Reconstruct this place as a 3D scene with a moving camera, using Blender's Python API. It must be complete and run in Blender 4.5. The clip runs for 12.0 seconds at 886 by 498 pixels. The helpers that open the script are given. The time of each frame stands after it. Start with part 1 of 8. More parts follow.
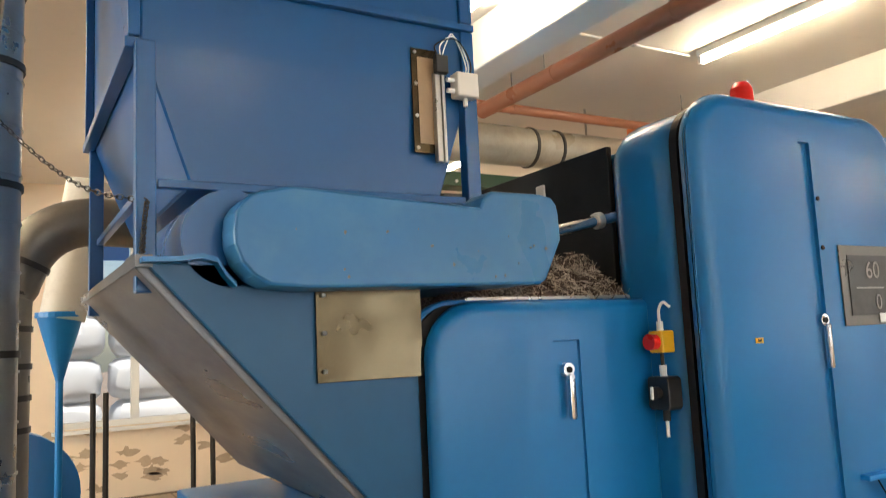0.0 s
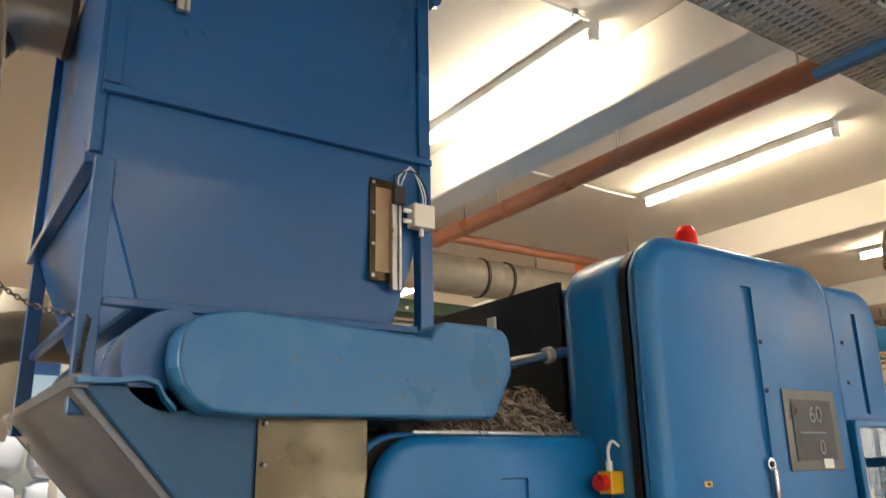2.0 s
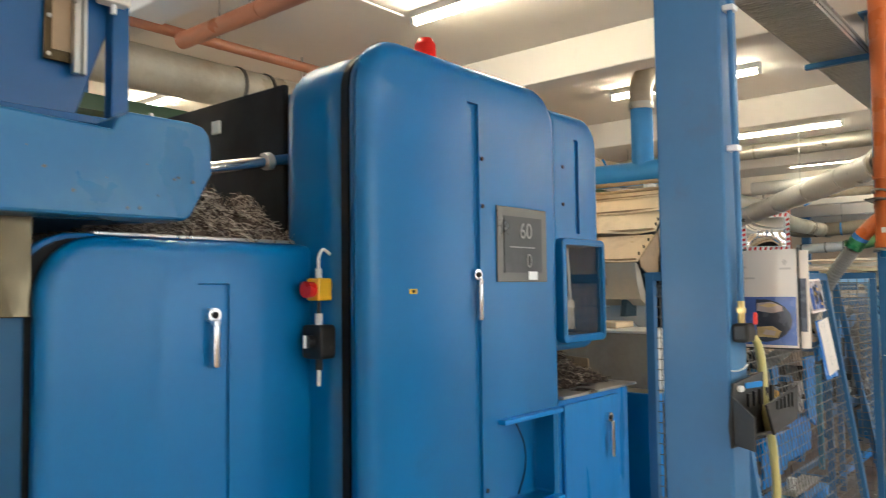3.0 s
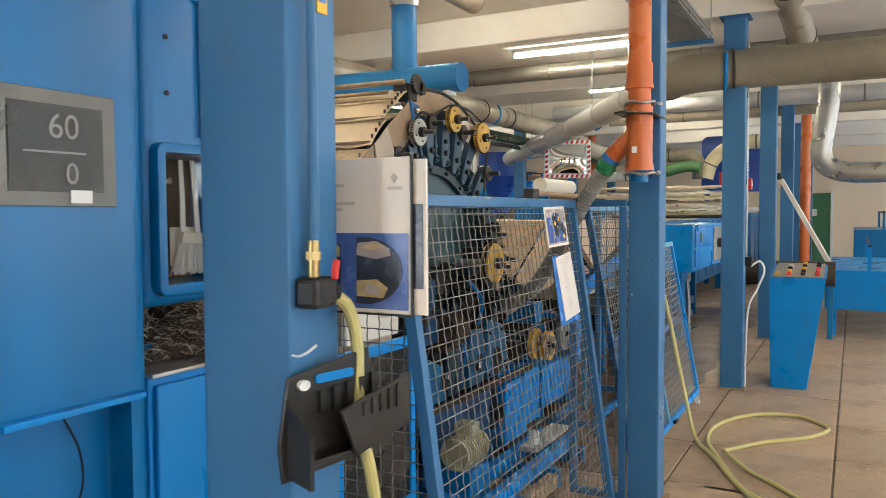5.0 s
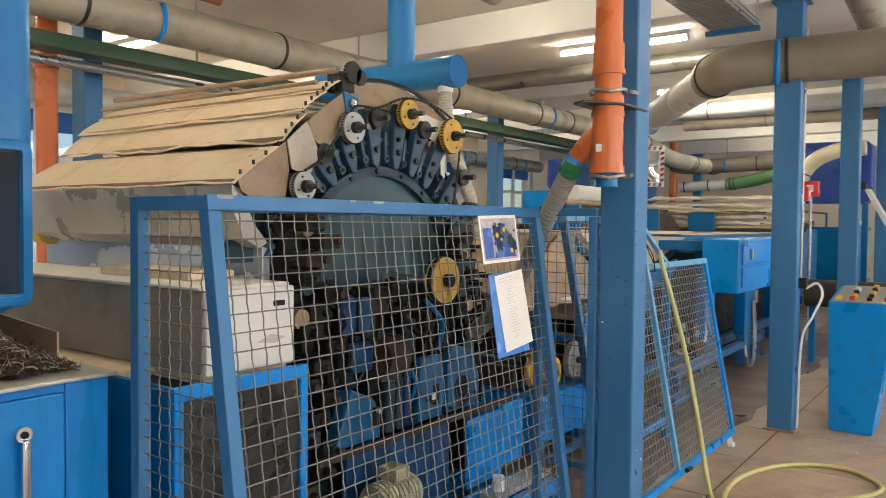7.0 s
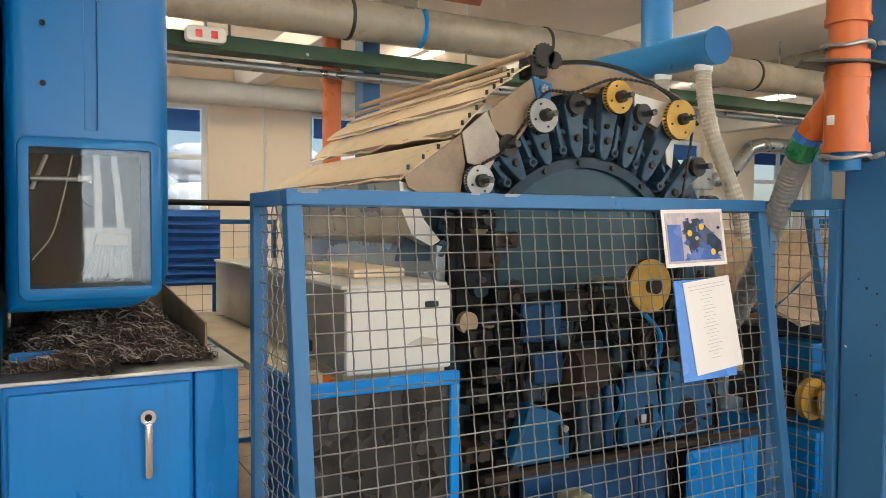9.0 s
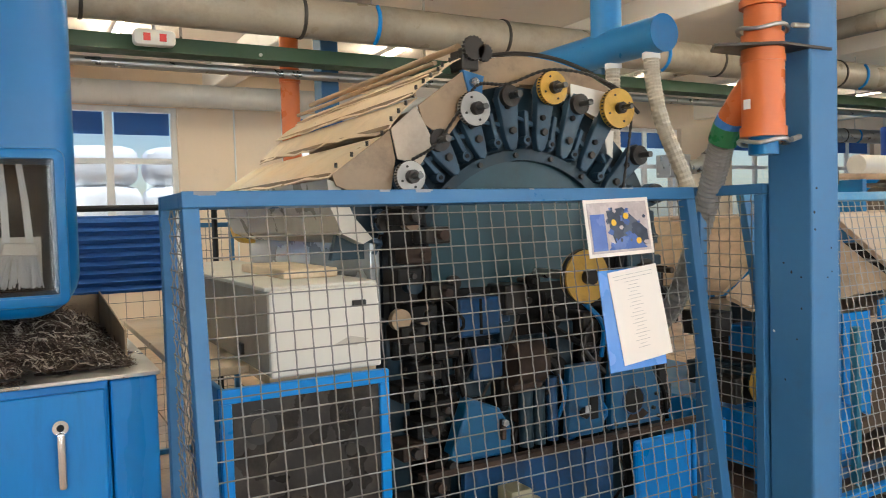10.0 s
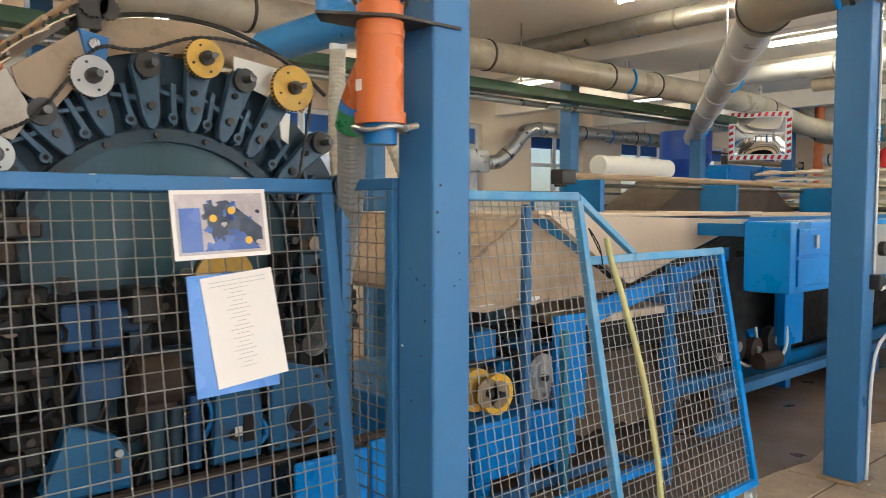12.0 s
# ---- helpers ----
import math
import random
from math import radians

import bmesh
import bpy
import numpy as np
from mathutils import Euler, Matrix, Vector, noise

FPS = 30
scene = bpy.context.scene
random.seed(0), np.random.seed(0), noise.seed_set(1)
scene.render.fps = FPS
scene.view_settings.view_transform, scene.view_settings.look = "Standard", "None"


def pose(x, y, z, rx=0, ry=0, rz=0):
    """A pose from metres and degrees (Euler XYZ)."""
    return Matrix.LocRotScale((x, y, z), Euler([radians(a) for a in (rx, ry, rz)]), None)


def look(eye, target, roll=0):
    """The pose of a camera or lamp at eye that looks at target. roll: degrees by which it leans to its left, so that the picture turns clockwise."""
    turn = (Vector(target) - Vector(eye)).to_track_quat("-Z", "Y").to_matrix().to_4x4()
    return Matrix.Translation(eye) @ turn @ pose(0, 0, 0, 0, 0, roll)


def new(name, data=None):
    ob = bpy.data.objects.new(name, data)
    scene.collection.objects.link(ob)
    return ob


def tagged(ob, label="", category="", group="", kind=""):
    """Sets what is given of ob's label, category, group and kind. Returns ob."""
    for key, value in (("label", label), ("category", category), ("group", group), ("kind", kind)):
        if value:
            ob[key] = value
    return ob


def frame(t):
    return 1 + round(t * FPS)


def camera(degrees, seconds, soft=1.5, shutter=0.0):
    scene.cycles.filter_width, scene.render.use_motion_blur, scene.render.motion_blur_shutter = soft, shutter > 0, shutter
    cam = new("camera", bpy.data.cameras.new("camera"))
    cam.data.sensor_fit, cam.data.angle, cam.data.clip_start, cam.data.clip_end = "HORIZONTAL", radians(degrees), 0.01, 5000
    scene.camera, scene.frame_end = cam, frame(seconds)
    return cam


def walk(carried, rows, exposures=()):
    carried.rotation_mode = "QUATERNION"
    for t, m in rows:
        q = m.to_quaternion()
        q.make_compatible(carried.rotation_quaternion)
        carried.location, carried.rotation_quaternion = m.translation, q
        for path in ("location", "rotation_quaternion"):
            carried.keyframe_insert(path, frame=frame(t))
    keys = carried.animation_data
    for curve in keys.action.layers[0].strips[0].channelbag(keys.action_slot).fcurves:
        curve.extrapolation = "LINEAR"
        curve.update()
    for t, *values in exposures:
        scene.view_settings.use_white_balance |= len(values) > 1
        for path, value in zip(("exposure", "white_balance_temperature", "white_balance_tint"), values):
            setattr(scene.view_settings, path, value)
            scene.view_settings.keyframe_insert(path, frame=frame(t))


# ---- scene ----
cam = camera(60.2, 12.0, soft=0.9, shutter=0.2)
METRES, EYE, TILT, LEAN, TURN = 4.3, 1.55, 0.0, 0.0, -30.1
ROWS = [
    (0.0, 0.0, 0.0, 0.0, 0.32, 6.74, 2.68),
    (0.5, -0.0004, -0.0039, 0.0059, -0.03, 15.07, 2.16),
    (1.0, -0.0018, -0.0041, 0.0075, -0.47, 21.78, 1.75),
    (1.5, -0.0028, -0.003, 0.0069, -0.98, 21.95, 1.6),
    (2.0, -0.0031, 0.0008, 0.003, -3.95, 16.0, 1.06),
    (2.5, 0.0164, 0.0096, -0.005, -11.48, 7.93, 0.62),
    (3.0, 0.0576, 0.0208, -0.0107, -19.61, 3.06, 0.71),
    (3.5, 0.1154, 0.0563, -0.01, -27.6, 0.65, 0.57),
    (5.5, 0.3714, 0.1621, -0.0104, -31.48, -2.98, 0.12),
    (6.0, 0.433, 0.1576, -0.0106, -29.66, -2.69, -0.49),
    (6.5, 0.483, 0.1603, -0.0119, -27.8, -2.04, -0.3),
    (7.0, 0.5252, 0.1778, -0.0101, -23.86, -1.96, -0.55),
    (7.5, 0.5731, 0.179, -0.0135, -16.48, -2.72, -0.61),
    (9.5, 0.7127, 0.2208, -0.0128, 3.13, -1.81, -0.31),
    (10.0, 0.7377, 0.2204, -0.0131, 0.95, -2.39, 1.62),
    (10.5, 0.7613, 0.2317, -0.015, -1.87, -3.52, 2.57),
    (11.0, 0.7965, 0.2582, -0.017, -5.82, -3.78, 0.73),
    (11.5, 0.8475, 0.2819, -0.0113, -9.67, -3.28, -0.09),
    (12.0, 0.9088, 0.2988, -0.0123, -11.04, -3.3, -0.06),
]
EXPOSURES = [(0, 0.12, 6600, 8), (1.3, -0.2, 6950, 10), (2.5, -0.04, 6400, 6), (3.5, 0.12, 5900, 4), (5.5, 0.12, 5950, 5), (12, 0.14, 5900, 6)]
walk(cam, [(t, pose(0, 0, EYE, TILT, LEAN, TURN) @ pose(METRES * x, METRES * y, METRES * z, 90 + pitch, roll, yaw)) for t, x, y, z, yaw, pitch, roll in ROWS], EXPOSURES)

# ---- light ----
world = bpy.data.worlds.new("world")
scene.world = world
world.use_nodes = True
_nt = world.node_tree
_sky = _nt.nodes.new("ShaderNodeTexSky")
_sky.sky_type = "NISHITA"
_sky.sun_disc = False
_sky.sun_elevation, _sky.sun_rotation = radians(68), radians(180)
_nt.links.new(_sky.outputs[0], _nt.nodes["Background"].inputs[0])
_nt.nodes["Background"].inputs[1].default_value = 0.14

sun = bpy.data.lights.new("sun", "SUN")
sun.energy, sun.angle, sun.color = 5.0, radians(0.5), (1.0, 0.96, 0.9)
new("sun", sun).matrix_world = look((0, -20, 49.5), (0, 0, 0))

CEIL, BEAM = 3.45, 3.15
DAY_SOUTH = 58
DAY_WEST = 215
TUBE_STRENGTH = 105


# ---- materials ----
def mat(name, base, rough=0.5, metal=0.0, vary=0.12, scale=6.0, bump=0.1, dirt=None, dirt_amount=0.0, dirt_scale=2.5, spec=0.5, stretch=(1, 1, 1), coat=0.0, rough_vary=0.15, dent=0.0):
    m = bpy.data.materials.new(name)
    m.use_nodes = True
    nt = m.node_tree
    nd, ln = nt.nodes, nt.links
    b = nd["Principled BSDF"]
    b.inputs["Metallic"].default_value = metal
    b.inputs["Specular IOR Level"].default_value = spec
    b.inputs["Coat Weight"].default_value = coat
    b.inputs["Coat Roughness"].default_value = 0.22
    tc = nd.new("ShaderNodeTexCoord")
    mp = nd.new("ShaderNodeMapping")
    mp.inputs["Scale"].default_value = stretch
    ln.new(tc.outputs["Object"], mp.inputs[0])
    oi = nd.new("ShaderNodeObjectInfo")
    n1 = nd.new("ShaderNodeTexNoise")
    n1.inputs["Scale"].default_value, n1.inputs["Detail"].default_value = scale, 6
    ln.new(mp.outputs[0], n1.inputs[0])
    n2 = nd.new("ShaderNodeTexNoise")
    n2.inputs["Scale"].default_value, n2.inputs["Detail"].default_value = scale * 14, 4
    ln.new(mp.outputs[0], n2.inputs[0])
    add = nd.new("ShaderNodeMath"); add.operation = "MULTIPLY_ADD"
    ln.new(n2.outputs[0], add.inputs[0]); add.inputs[1].default_value = 0.35
    ln.new(n1.outputs[0], add.inputs[2])
    a2 = nd.new("ShaderNodeMath"); a2.operation = "MULTIPLY_ADD"
    ln.new(oi.outputs["Random"], a2.inputs[0]); a2.inputs[1].default_value = 0.25
    ln.new(add.outputs[0], a2.inputs[2])
    r = nd.new("ShaderNodeMapRange")
    r.inputs["From Min"].default_value, r.inputs["From Max"].default_value = 0.25, 1.3
    r.inputs["To Min"].default_value, r.inputs["To Max"].default_value = 1 - vary, 1 + vary
    ln.new(a2.outputs[0], r.inputs[0])
    mul = nd.new("ShaderNodeMix"); mul.data_type = "RGBA"; mul.blend_type = "MULTIPLY"
    mul.inputs["Factor"].default_value = 1
    mul.inputs["A"].default_value = (*base, 1)
    ln.new(r.outputs[0], mul.inputs["B"])
    out = mul.outputs["Result"]
    if dirt:
        n3 = nd.new("ShaderNodeTexNoise")
        n3.inputs["Scale"].default_value, n3.inputs["Detail"].default_value, n3.inputs["Roughness"].default_value = dirt_scale, 9, 0.68
        ln.new(mp.outputs[0], n3.inputs[0])
        rr = nd.new("ShaderNodeMapRange")
        rr.inputs["From Min"].default_value = 0.66 - 0.5 * dirt_amount
        rr.inputs["From Max"].default_value = 0.92 - 0.3 * dirt_amount
        rr.inputs["To Max"].default_value = 0.85
        ln.new(n3.outputs[0], rr.inputs[0])
        mx = nd.new("ShaderNodeMix"); mx.data_type = "RGBA"
        ln.new(rr.outputs[0], mx.inputs["Factor"])
        ln.new(out, mx.inputs["A"]); mx.inputs["B"].default_value = (*dirt, 1)
        out = mx.outputs["Result"]
    ln.new(out, b.inputs["Base Color"])
    r2 = nd.new("ShaderNodeMapRange")
    r2.inputs["From Min"].default_value, r2.inputs["From Max"].default_value = 0.3, 0.7
    r2.inputs["To Min"].default_value, r2.inputs["To Max"].default_value = max(0.03, rough - rough_vary), min(1, rough + rough_vary)
    ln.new(n1.outputs[0], r2.inputs[0]); ln.new(r2.outputs[0], b.inputs["Roughness"])
    if bump:
        bp = nd.new("ShaderNodeBump")
        bp.inputs["Strength"].default_value, bp.inputs["Distance"].default_value = bump, 0.004
        ln.new(add.outputs[0], bp.inputs["Height"]); ln.new(bp.outputs[0], b.inputs["Normal"])
        if dent:
            n4 = nd.new("ShaderNodeTexNoise")
            n4.inputs["Scale"].default_value, n4.inputs["Detail"].default_value = 1.7, 1.0
            ln.new(mp.outputs[0], n4.inputs[0])
            b4 = nd.new("ShaderNodeBump")
            b4.inputs["Strength"].default_value, b4.inputs["Distance"].default_value = 1.0, dent
            ln.new(n4.outputs[0], b4.inputs["Height"]); ln.new(b4.outputs[0], bp.inputs["Normal"])
    return m


def glow(name, colour, strength):
    m = bpy.data.materials.new(name)
    m.use_nodes = True
    b = m.node_tree.nodes["Principled BSDF"]
    b.inputs["Base Color"].default_value = (*colour, 1)
    b.inputs["Emission Color"].default_value = (*colour, 1)
    b.inputs["Emission Strength"].default_value = strength
    return m


BLUE = mat("machine_blue_paint", (0.004, 0.138, 0.365), 0.34, vary=0.1, scale=2.2, bump=0.02, dent=0.008, rough_vary=0.05, coat=0.12, spec=0.38, dirt=(0.012, 0.085, 0.22), dirt_amount=0.16, dirt_scale=2.2)
BLUE_DK = mat("hopper_blue_paint", (0.004, 0.08, 0.24), 0.3, vary=0.12, scale=1.5, bump=0.02, dent=0.014, rough_vary=0.04, coat=0.12, spec=0.4)
# Machine blue darkened for the shaded side plate below the guard.
BLUE_SHADED = mat("shaded_blue_paint", (0.003, 0.062, 0.15), 0.36, spec=0.3, vary=0.15, scale=2.0, bump=0.03, dent=0.008, rough_vary=0.05, dirt=(0.012, 0.05, 0.1), dirt_amount=0.2)
GUARDP = mat("stained_guard_paint", (0.012, 0.12, 0.29), 0.36, vary=0.15, scale=2.5, bump=0.05, dent=0.006, spec=0.4, dirt=(0.05, 0.17, 0.31), dirt_amount=0.38, dirt_scale=3.5)
CABB = mat("drip_stained_blue_paint", (0.008, 0.2, 0.56), 0.36, vary=0.15, scale=2.5, bump=0.06, dent=0.004, stretch=(2.6, 2.6, 0.45), dirt=(0.008, 0.085, 0.24), dirt_amount=0.3, dirt_scale=2.4)
BLUE_POST = mat("post_blue_paint", (0.042, 0.15, 0.32), 0.42, spec=0.4, vary=0.12, scale=3, bump=0.15, dirt=(0.07, 0.1, 0.15), dirt_amount=0.22, dirt_scale=4)
BLUE_LT = mat("bright_blue_paint", (0.007, 0.22, 0.62), 0.36, spec=0.35, vary=0.15, scale=3, bump=0.08, dirt=(0.05, 0.07, 0.1), dirt_amount=0.2, dirt_scale=5)
TEAL = mat("teal_machine_paint", (0.009, 0.033, 0.05), 0.5, vary=0.2, scale=4, dirt=(0.04, 0.035, 0.03), dirt_amount=0.35, dirt_scale=6)
DARK = mat("black_rubber", (0.008, 0.008, 0.009), 0.6, spec=0.3, vary=0.3)
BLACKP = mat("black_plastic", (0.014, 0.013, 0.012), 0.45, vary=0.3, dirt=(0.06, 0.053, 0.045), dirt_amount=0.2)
WALL = mat("wall_plaster", (0.84, 0.7, 0.535), 0.9, vary=0.06, scale=1.2, bump=0.25, dirt=(0.5, 0.4, 0.3), dirt_amount=0.12, dirt_scale=1.1)
CEILM = mat("ceiling_paint", (0.8, 0.75, 0.68), 0.9, vary=0.05, scale=1.0, bump=0.2, dirt=(0.6, 0.56, 0.5), dirt_amount=0.1)
FLOORM = mat("floor_slab", (0.42, 0.3, 0.197), 0.46, vary=0.6, scale=2.6, bump=0.7, dirt=(0.12, 0.088, 0.064), dirt_amount=0.46, dirt_scale=2.4)
JOINT = mat("floor_joint", (0.15, 0.11, 0.078), 0.9, vary=0.3)
CREAM = mat("cream_sheet_metal", (0.7, 0.54, 0.35), 0.42, vary=0.16, scale=3, bump=0.2, dirt=(0.33, 0.22, 0.12), dirt_amount=0.32, dirt_scale=4)
TAN = mat("bare_oiled_sheet", (0.33, 0.225, 0.13), 0.5, vary=0.25, scale=4, dirt=(0.1, 0.07, 0.05), dirt_amount=0.3, dirt_scale=6)
DUCT = mat("grey_duct_plastic", (0.36, 0.31, 0.235), 0.38, vary=0.2, scale=3, bump=0.15, dirt=(0.17, 0.14, 0.1), dirt_amount=0.38, dirt_scale=3)
GALV = mat("galvanised_steel", (0.46, 0.455, 0.43), 0.36, metal=0.85, vary=0.2, scale=9, bump=0.1)
STEEL = mat("bare_steel", (0.5, 0.48, 0.45), 0.35, metal=0.9, vary=0.2, scale=8)
CHROME = mat("chrome", (0.75, 0.75, 0.76), 0.15, metal=1.0, vary=0.05)
ORANGE = mat("orange_drain_pipe", (0.62, 0.15, 0.032), 0.33, vary=0.1, scale=4, bump=0.05, dirt=(0.4, 0.13, 0.05), dirt_amount=0.15)
RUST = mat("brown_pipe", (0.36, 0.13, 0.065), 0.4, vary=0.12, scale=3)
GREEN = mat("green_channel", (0.028, 0.07, 0.028), 0.5, vary=0.2)
WHITEB = mat("white_enamel", (0.74, 0.69, 0.6), 0.45, vary=0.08, scale=3, dirt=(0.42, 0.38, 0.32), dirt_amount=0.2)
YELLOW = mat("yellow_pulley", (0.62, 0.36, 0.05), 0.5, vary=0.2, scale=8, dirt=(0.2, 0.13, 0.04), dirt_amount=0.3, dirt_scale=9)
YELP = mat("yellow_plastic", (0.8, 0.45, 0.02), 0.35)
RED = mat("red_plastic", (0.6, 0.02, 0.015), 0.3)
HOSE = mat("yellow_hose", (0.55, 0.5, 0.2), 0.45, vary=0.15)
PAPER = mat("paper", (0.82, 0.74, 0.66), 0.5, vary=0.03)
WHITE = mat("white_plastic", (0.8, 0.8, 0.78), 0.4, vary=0.04)
BRASS = mat("brass", (0.5, 0.36, 0.15), 0.35, metal=0.9)
FLUFF = mat("fibre_waste", (0.115, 0.078, 0.056), 0.95, vary=0.6, scale=20, bump=0.5)
FLUFF2 = mat("fibre_waste_light", (0.46, 0.38, 0.3), 0.9, vary=0.5, scale=20, bump=0.5)
FLUFF3 = mat("fibre_waste_brown", (0.05, 0.031, 0.022), 0.95, vary=0.5, scale=20, bump=0.5)
# Oily grime, and the near-black that stands in for shade between and under parts.
GRIME_SHADE = mat("oily_grime_and_shade", (0.009, 0.0078, 0.007), 0.6, spec=0.3, vary=0.5, scale=9, bump=0.4, dirt=(0.03, 0.022, 0.015), dirt_amount=0.3, dirt_scale=7)
STEELD = mat("oily_dark_steel", (0.05, 0.044, 0.038), 0.45, metal=0.5, vary=0.3, scale=9, dirt=(0.04, 0.03, 0.02), dirt_amount=0.3, dirt_scale=8)
MBLUE = mat("oily_blue_casting", (0.005, 0.055, 0.15), 0.42, vary=0.25, scale=5, bump=0.2, dirt=(0.012, 0.012, 0.012), dirt_amount=0.42, dirt_scale=7)
MBLUEL = mat("chipped_blue_casting", (0.005, 0.085, 0.19), 0.42, vary=0.25, scale=5, bump=0.2, dirt=(0.03, 0.024, 0.02), dirt_amount=0.33, dirt_scale=8)
RUSTY = mat("fibre_caked_rust", (0.05, 0.028, 0.017), 0.8, vary=0.5, scale=9, bump=0.5, dirt=(0.012, 0.01, 0.009), dirt_amount=0.4, dirt_scale=9)
SHEEN = mat("shiny_zinc_sheet", (0.78, 0.82, 0.84), 0.28, metal=0.55, vary=0.08, scale=2, bump=0.05)
TUBE = glow("lamp_tube", (1.0, 0.84, 0.6), TUBE_STRENGTH)


# ---- builders ----
def link(name, bm, material, parent=None, label="", smooth=False):
    me = bpy.data.meshes.new(name)
    bmesh.ops.recalc_face_normals(bm, faces=bm.faces)
    if bm.calc_volume(signed=True) < 0:
        bmesh.ops.reverse_faces(bm, faces=bm.faces)
    if smooth:
        for fc in bm.faces:
            fc.smooth = True
        for e in bm.edges:
            if len(e.link_faces) == 2 and e.calc_face_angle(0) > 0.6:
                e.smooth = False
    bm.to_mesh(me)
    bm.free()
    me.materials.append(material)
    ob = new(name, me)
    ob.parent = parent
    if label:
        ob["label"] = label
    return ob


def part(name, bm, material, parent, label="", smooth=False):
    return link(name, bm, material, parent, label, smooth)


def empty(name, at, label, category, group="", kind=""):
    ob = new(name)
    ob.location = at
    return tagged(ob, label, category, group, kind)


def box(x0, x1, y0, y1, z0, z1, bevel=0.0, seg=2, bm=None, only=None):
    b = bmesh.new()
    bmesh.ops.create_cube(b, size=1)
    for v in b.verts:
        v.co = Vector(((x0 + x1) / 2 + v.co.x * (x1 - x0), (y0 + y1) / 2 + v.co.y * (y1 - y0), (z0 + z1) / 2 + v.co.z * (z1 - z0)))
    if bevel:
        es = [e for e in b.edges if only is None or only(e)]
        bmesh.ops.bevel(b, geom=es, offset=bevel, segments=seg, affect="EDGES", profile=0.5)
    return merge(bm, b)


def merge(bm, b):
    if bm is None:
        return b
    me = bpy.data.meshes.new("tmp")
    b.to_mesh(me)
    b.free()
    bm.from_mesh(me)
    bpy.data.meshes.remove(me)
    return bm


def rod(p, q, r, n=12, bm=None, r2=None):
    """A closed round bar from p to q."""
    p, q = Vector(p), Vector(q)
    d = q - p
    b = bmesh.new()
    bmesh.ops.create_cone(b, cap_ends=True, segments=n, radius1=r, radius2=r if r2 is None else r2, depth=d.length)
    b.transform(Matrix.Translation((p + q) / 2) @ d.to_track_quat("Z", "Y").to_matrix().to_4x4())
    return merge(bm, b)


def tube(points, r, n=12, bm=None, ridges=0.0, close=True):
    """A pipe swept along points; ridges makes it corrugated."""
    pts = [Vector(p) for p in points]
    b = bmesh.new()
    rings = []
    up = Vector((0, 0, 1))
    ref = None
    for i, p in enumerate(pts):
        t = (pts[min(i + 1, len(pts) - 1)] - pts[max(i - 1, 0)]).normalized()
        if ref is None:
            ref = t.orthogonal().normalized()
        ref = (ref - t * ref.dot(t)).normalized()
        o = t.cross(ref)
        rr = r * (1 + (ridges if i % 2 else 0))
        rings.append([b.verts.new(p + (ref * math.cos(a) + o * math.sin(a)) * rr) for a in [2 * math.pi * k / n for k in range(n)]])
    for a, c in zip(rings, rings[1:]):
        for k in range(n):
            b.faces.new((a[k], a[(k + 1) % n], c[(k + 1) % n], c[k]))
    if close:
        b.faces.new(rings[0])
        b.faces.new(rings[-1])
    return merge(bm, b)


def smooth_path(points, steps=8):
    """Points of a soft curve through the given ones."""
    p = [Vector(q) for q in points]
    p = [p[0] * 2 - p[1]] + p + [p[-1] * 2 - p[-2]]
    out = []
    for i in range(1, len(p) - 2):
        for s in range(steps):
            t = s / steps
            out.append(0.5 * ((2 * p[i]) + (p[i + 1] - p[i - 1]) * t + (2 * p[i - 1] - 5 * p[i] + 4 * p[i + 1] - p[i + 2]) * t * t + (3 * p[i] - p[i - 1] - 3 * p[i + 1] + p[i + 2]) * t ** 3))
    out.append(p[-2])
    return out


def prism(outline, axis, a, b, bm=None, bevel=0.0, seg=2):
    """An outline of (u, v) extruded along axis ("x": u=y v=z; "y": u=x v=z; "z": u=x v=y) from a to b."""
    m = bmesh.new()
    place = {"x": lambda u, v, w: (w, u, v), "y": lambda u, v, w: (u, w, v), "z": lambda u, v, w: (u, v, w)}[axis]
    lo = [m.verts.new(place(u, v, a)) for u, v in outline]
    hi = [m.verts.new(place(u, v, b)) for u, v in outline]
    m.faces.new(lo)
    m.faces.new(hi)
    n = len(lo)
    for i in range(n):
        m.faces.new((lo[i], lo[(i + 1) % n], hi[(i + 1) % n], hi[i]))
    bmesh.ops.recalc_face_normals(m, faces=m.faces)
    if bevel:
        rim = [e for e in m.edges if len({v in lo for v in e.verts}) == 1]
        bmesh.ops.bevel(m, geom=rim, offset=bevel, segments=seg, affect="EDGES", profile=0.5)
    return merge(bm, m)


def rounded(x0, x1, z0, z1, r, n=6, corners=(1, 1, 1, 1)):
    """Outline of a rectangle with round corners: bottom left, bottom right, top right, top left."""
    pts = []
    for (cx, cz, a0), on in zip(((x0 + r, z0 + r, 180), (x1 - r, z0 + r, 270), (x1 - r, z1 - r, 0), (x0 + r, z1 - r, 90)), corners):
        if on:
            pts += [(cx + r * math.cos(radians(a0 + 90 * k / n)), cz + r * math.sin(radians(a0 + 90 * k / n))) for k in range(n + 1)]
        else:
            s = r * math.sqrt(2)
            pts.append((cx + s * math.cos(radians(a0 + 45)), cz + s * math.sin(radians(a0 + 45))))
    return pts


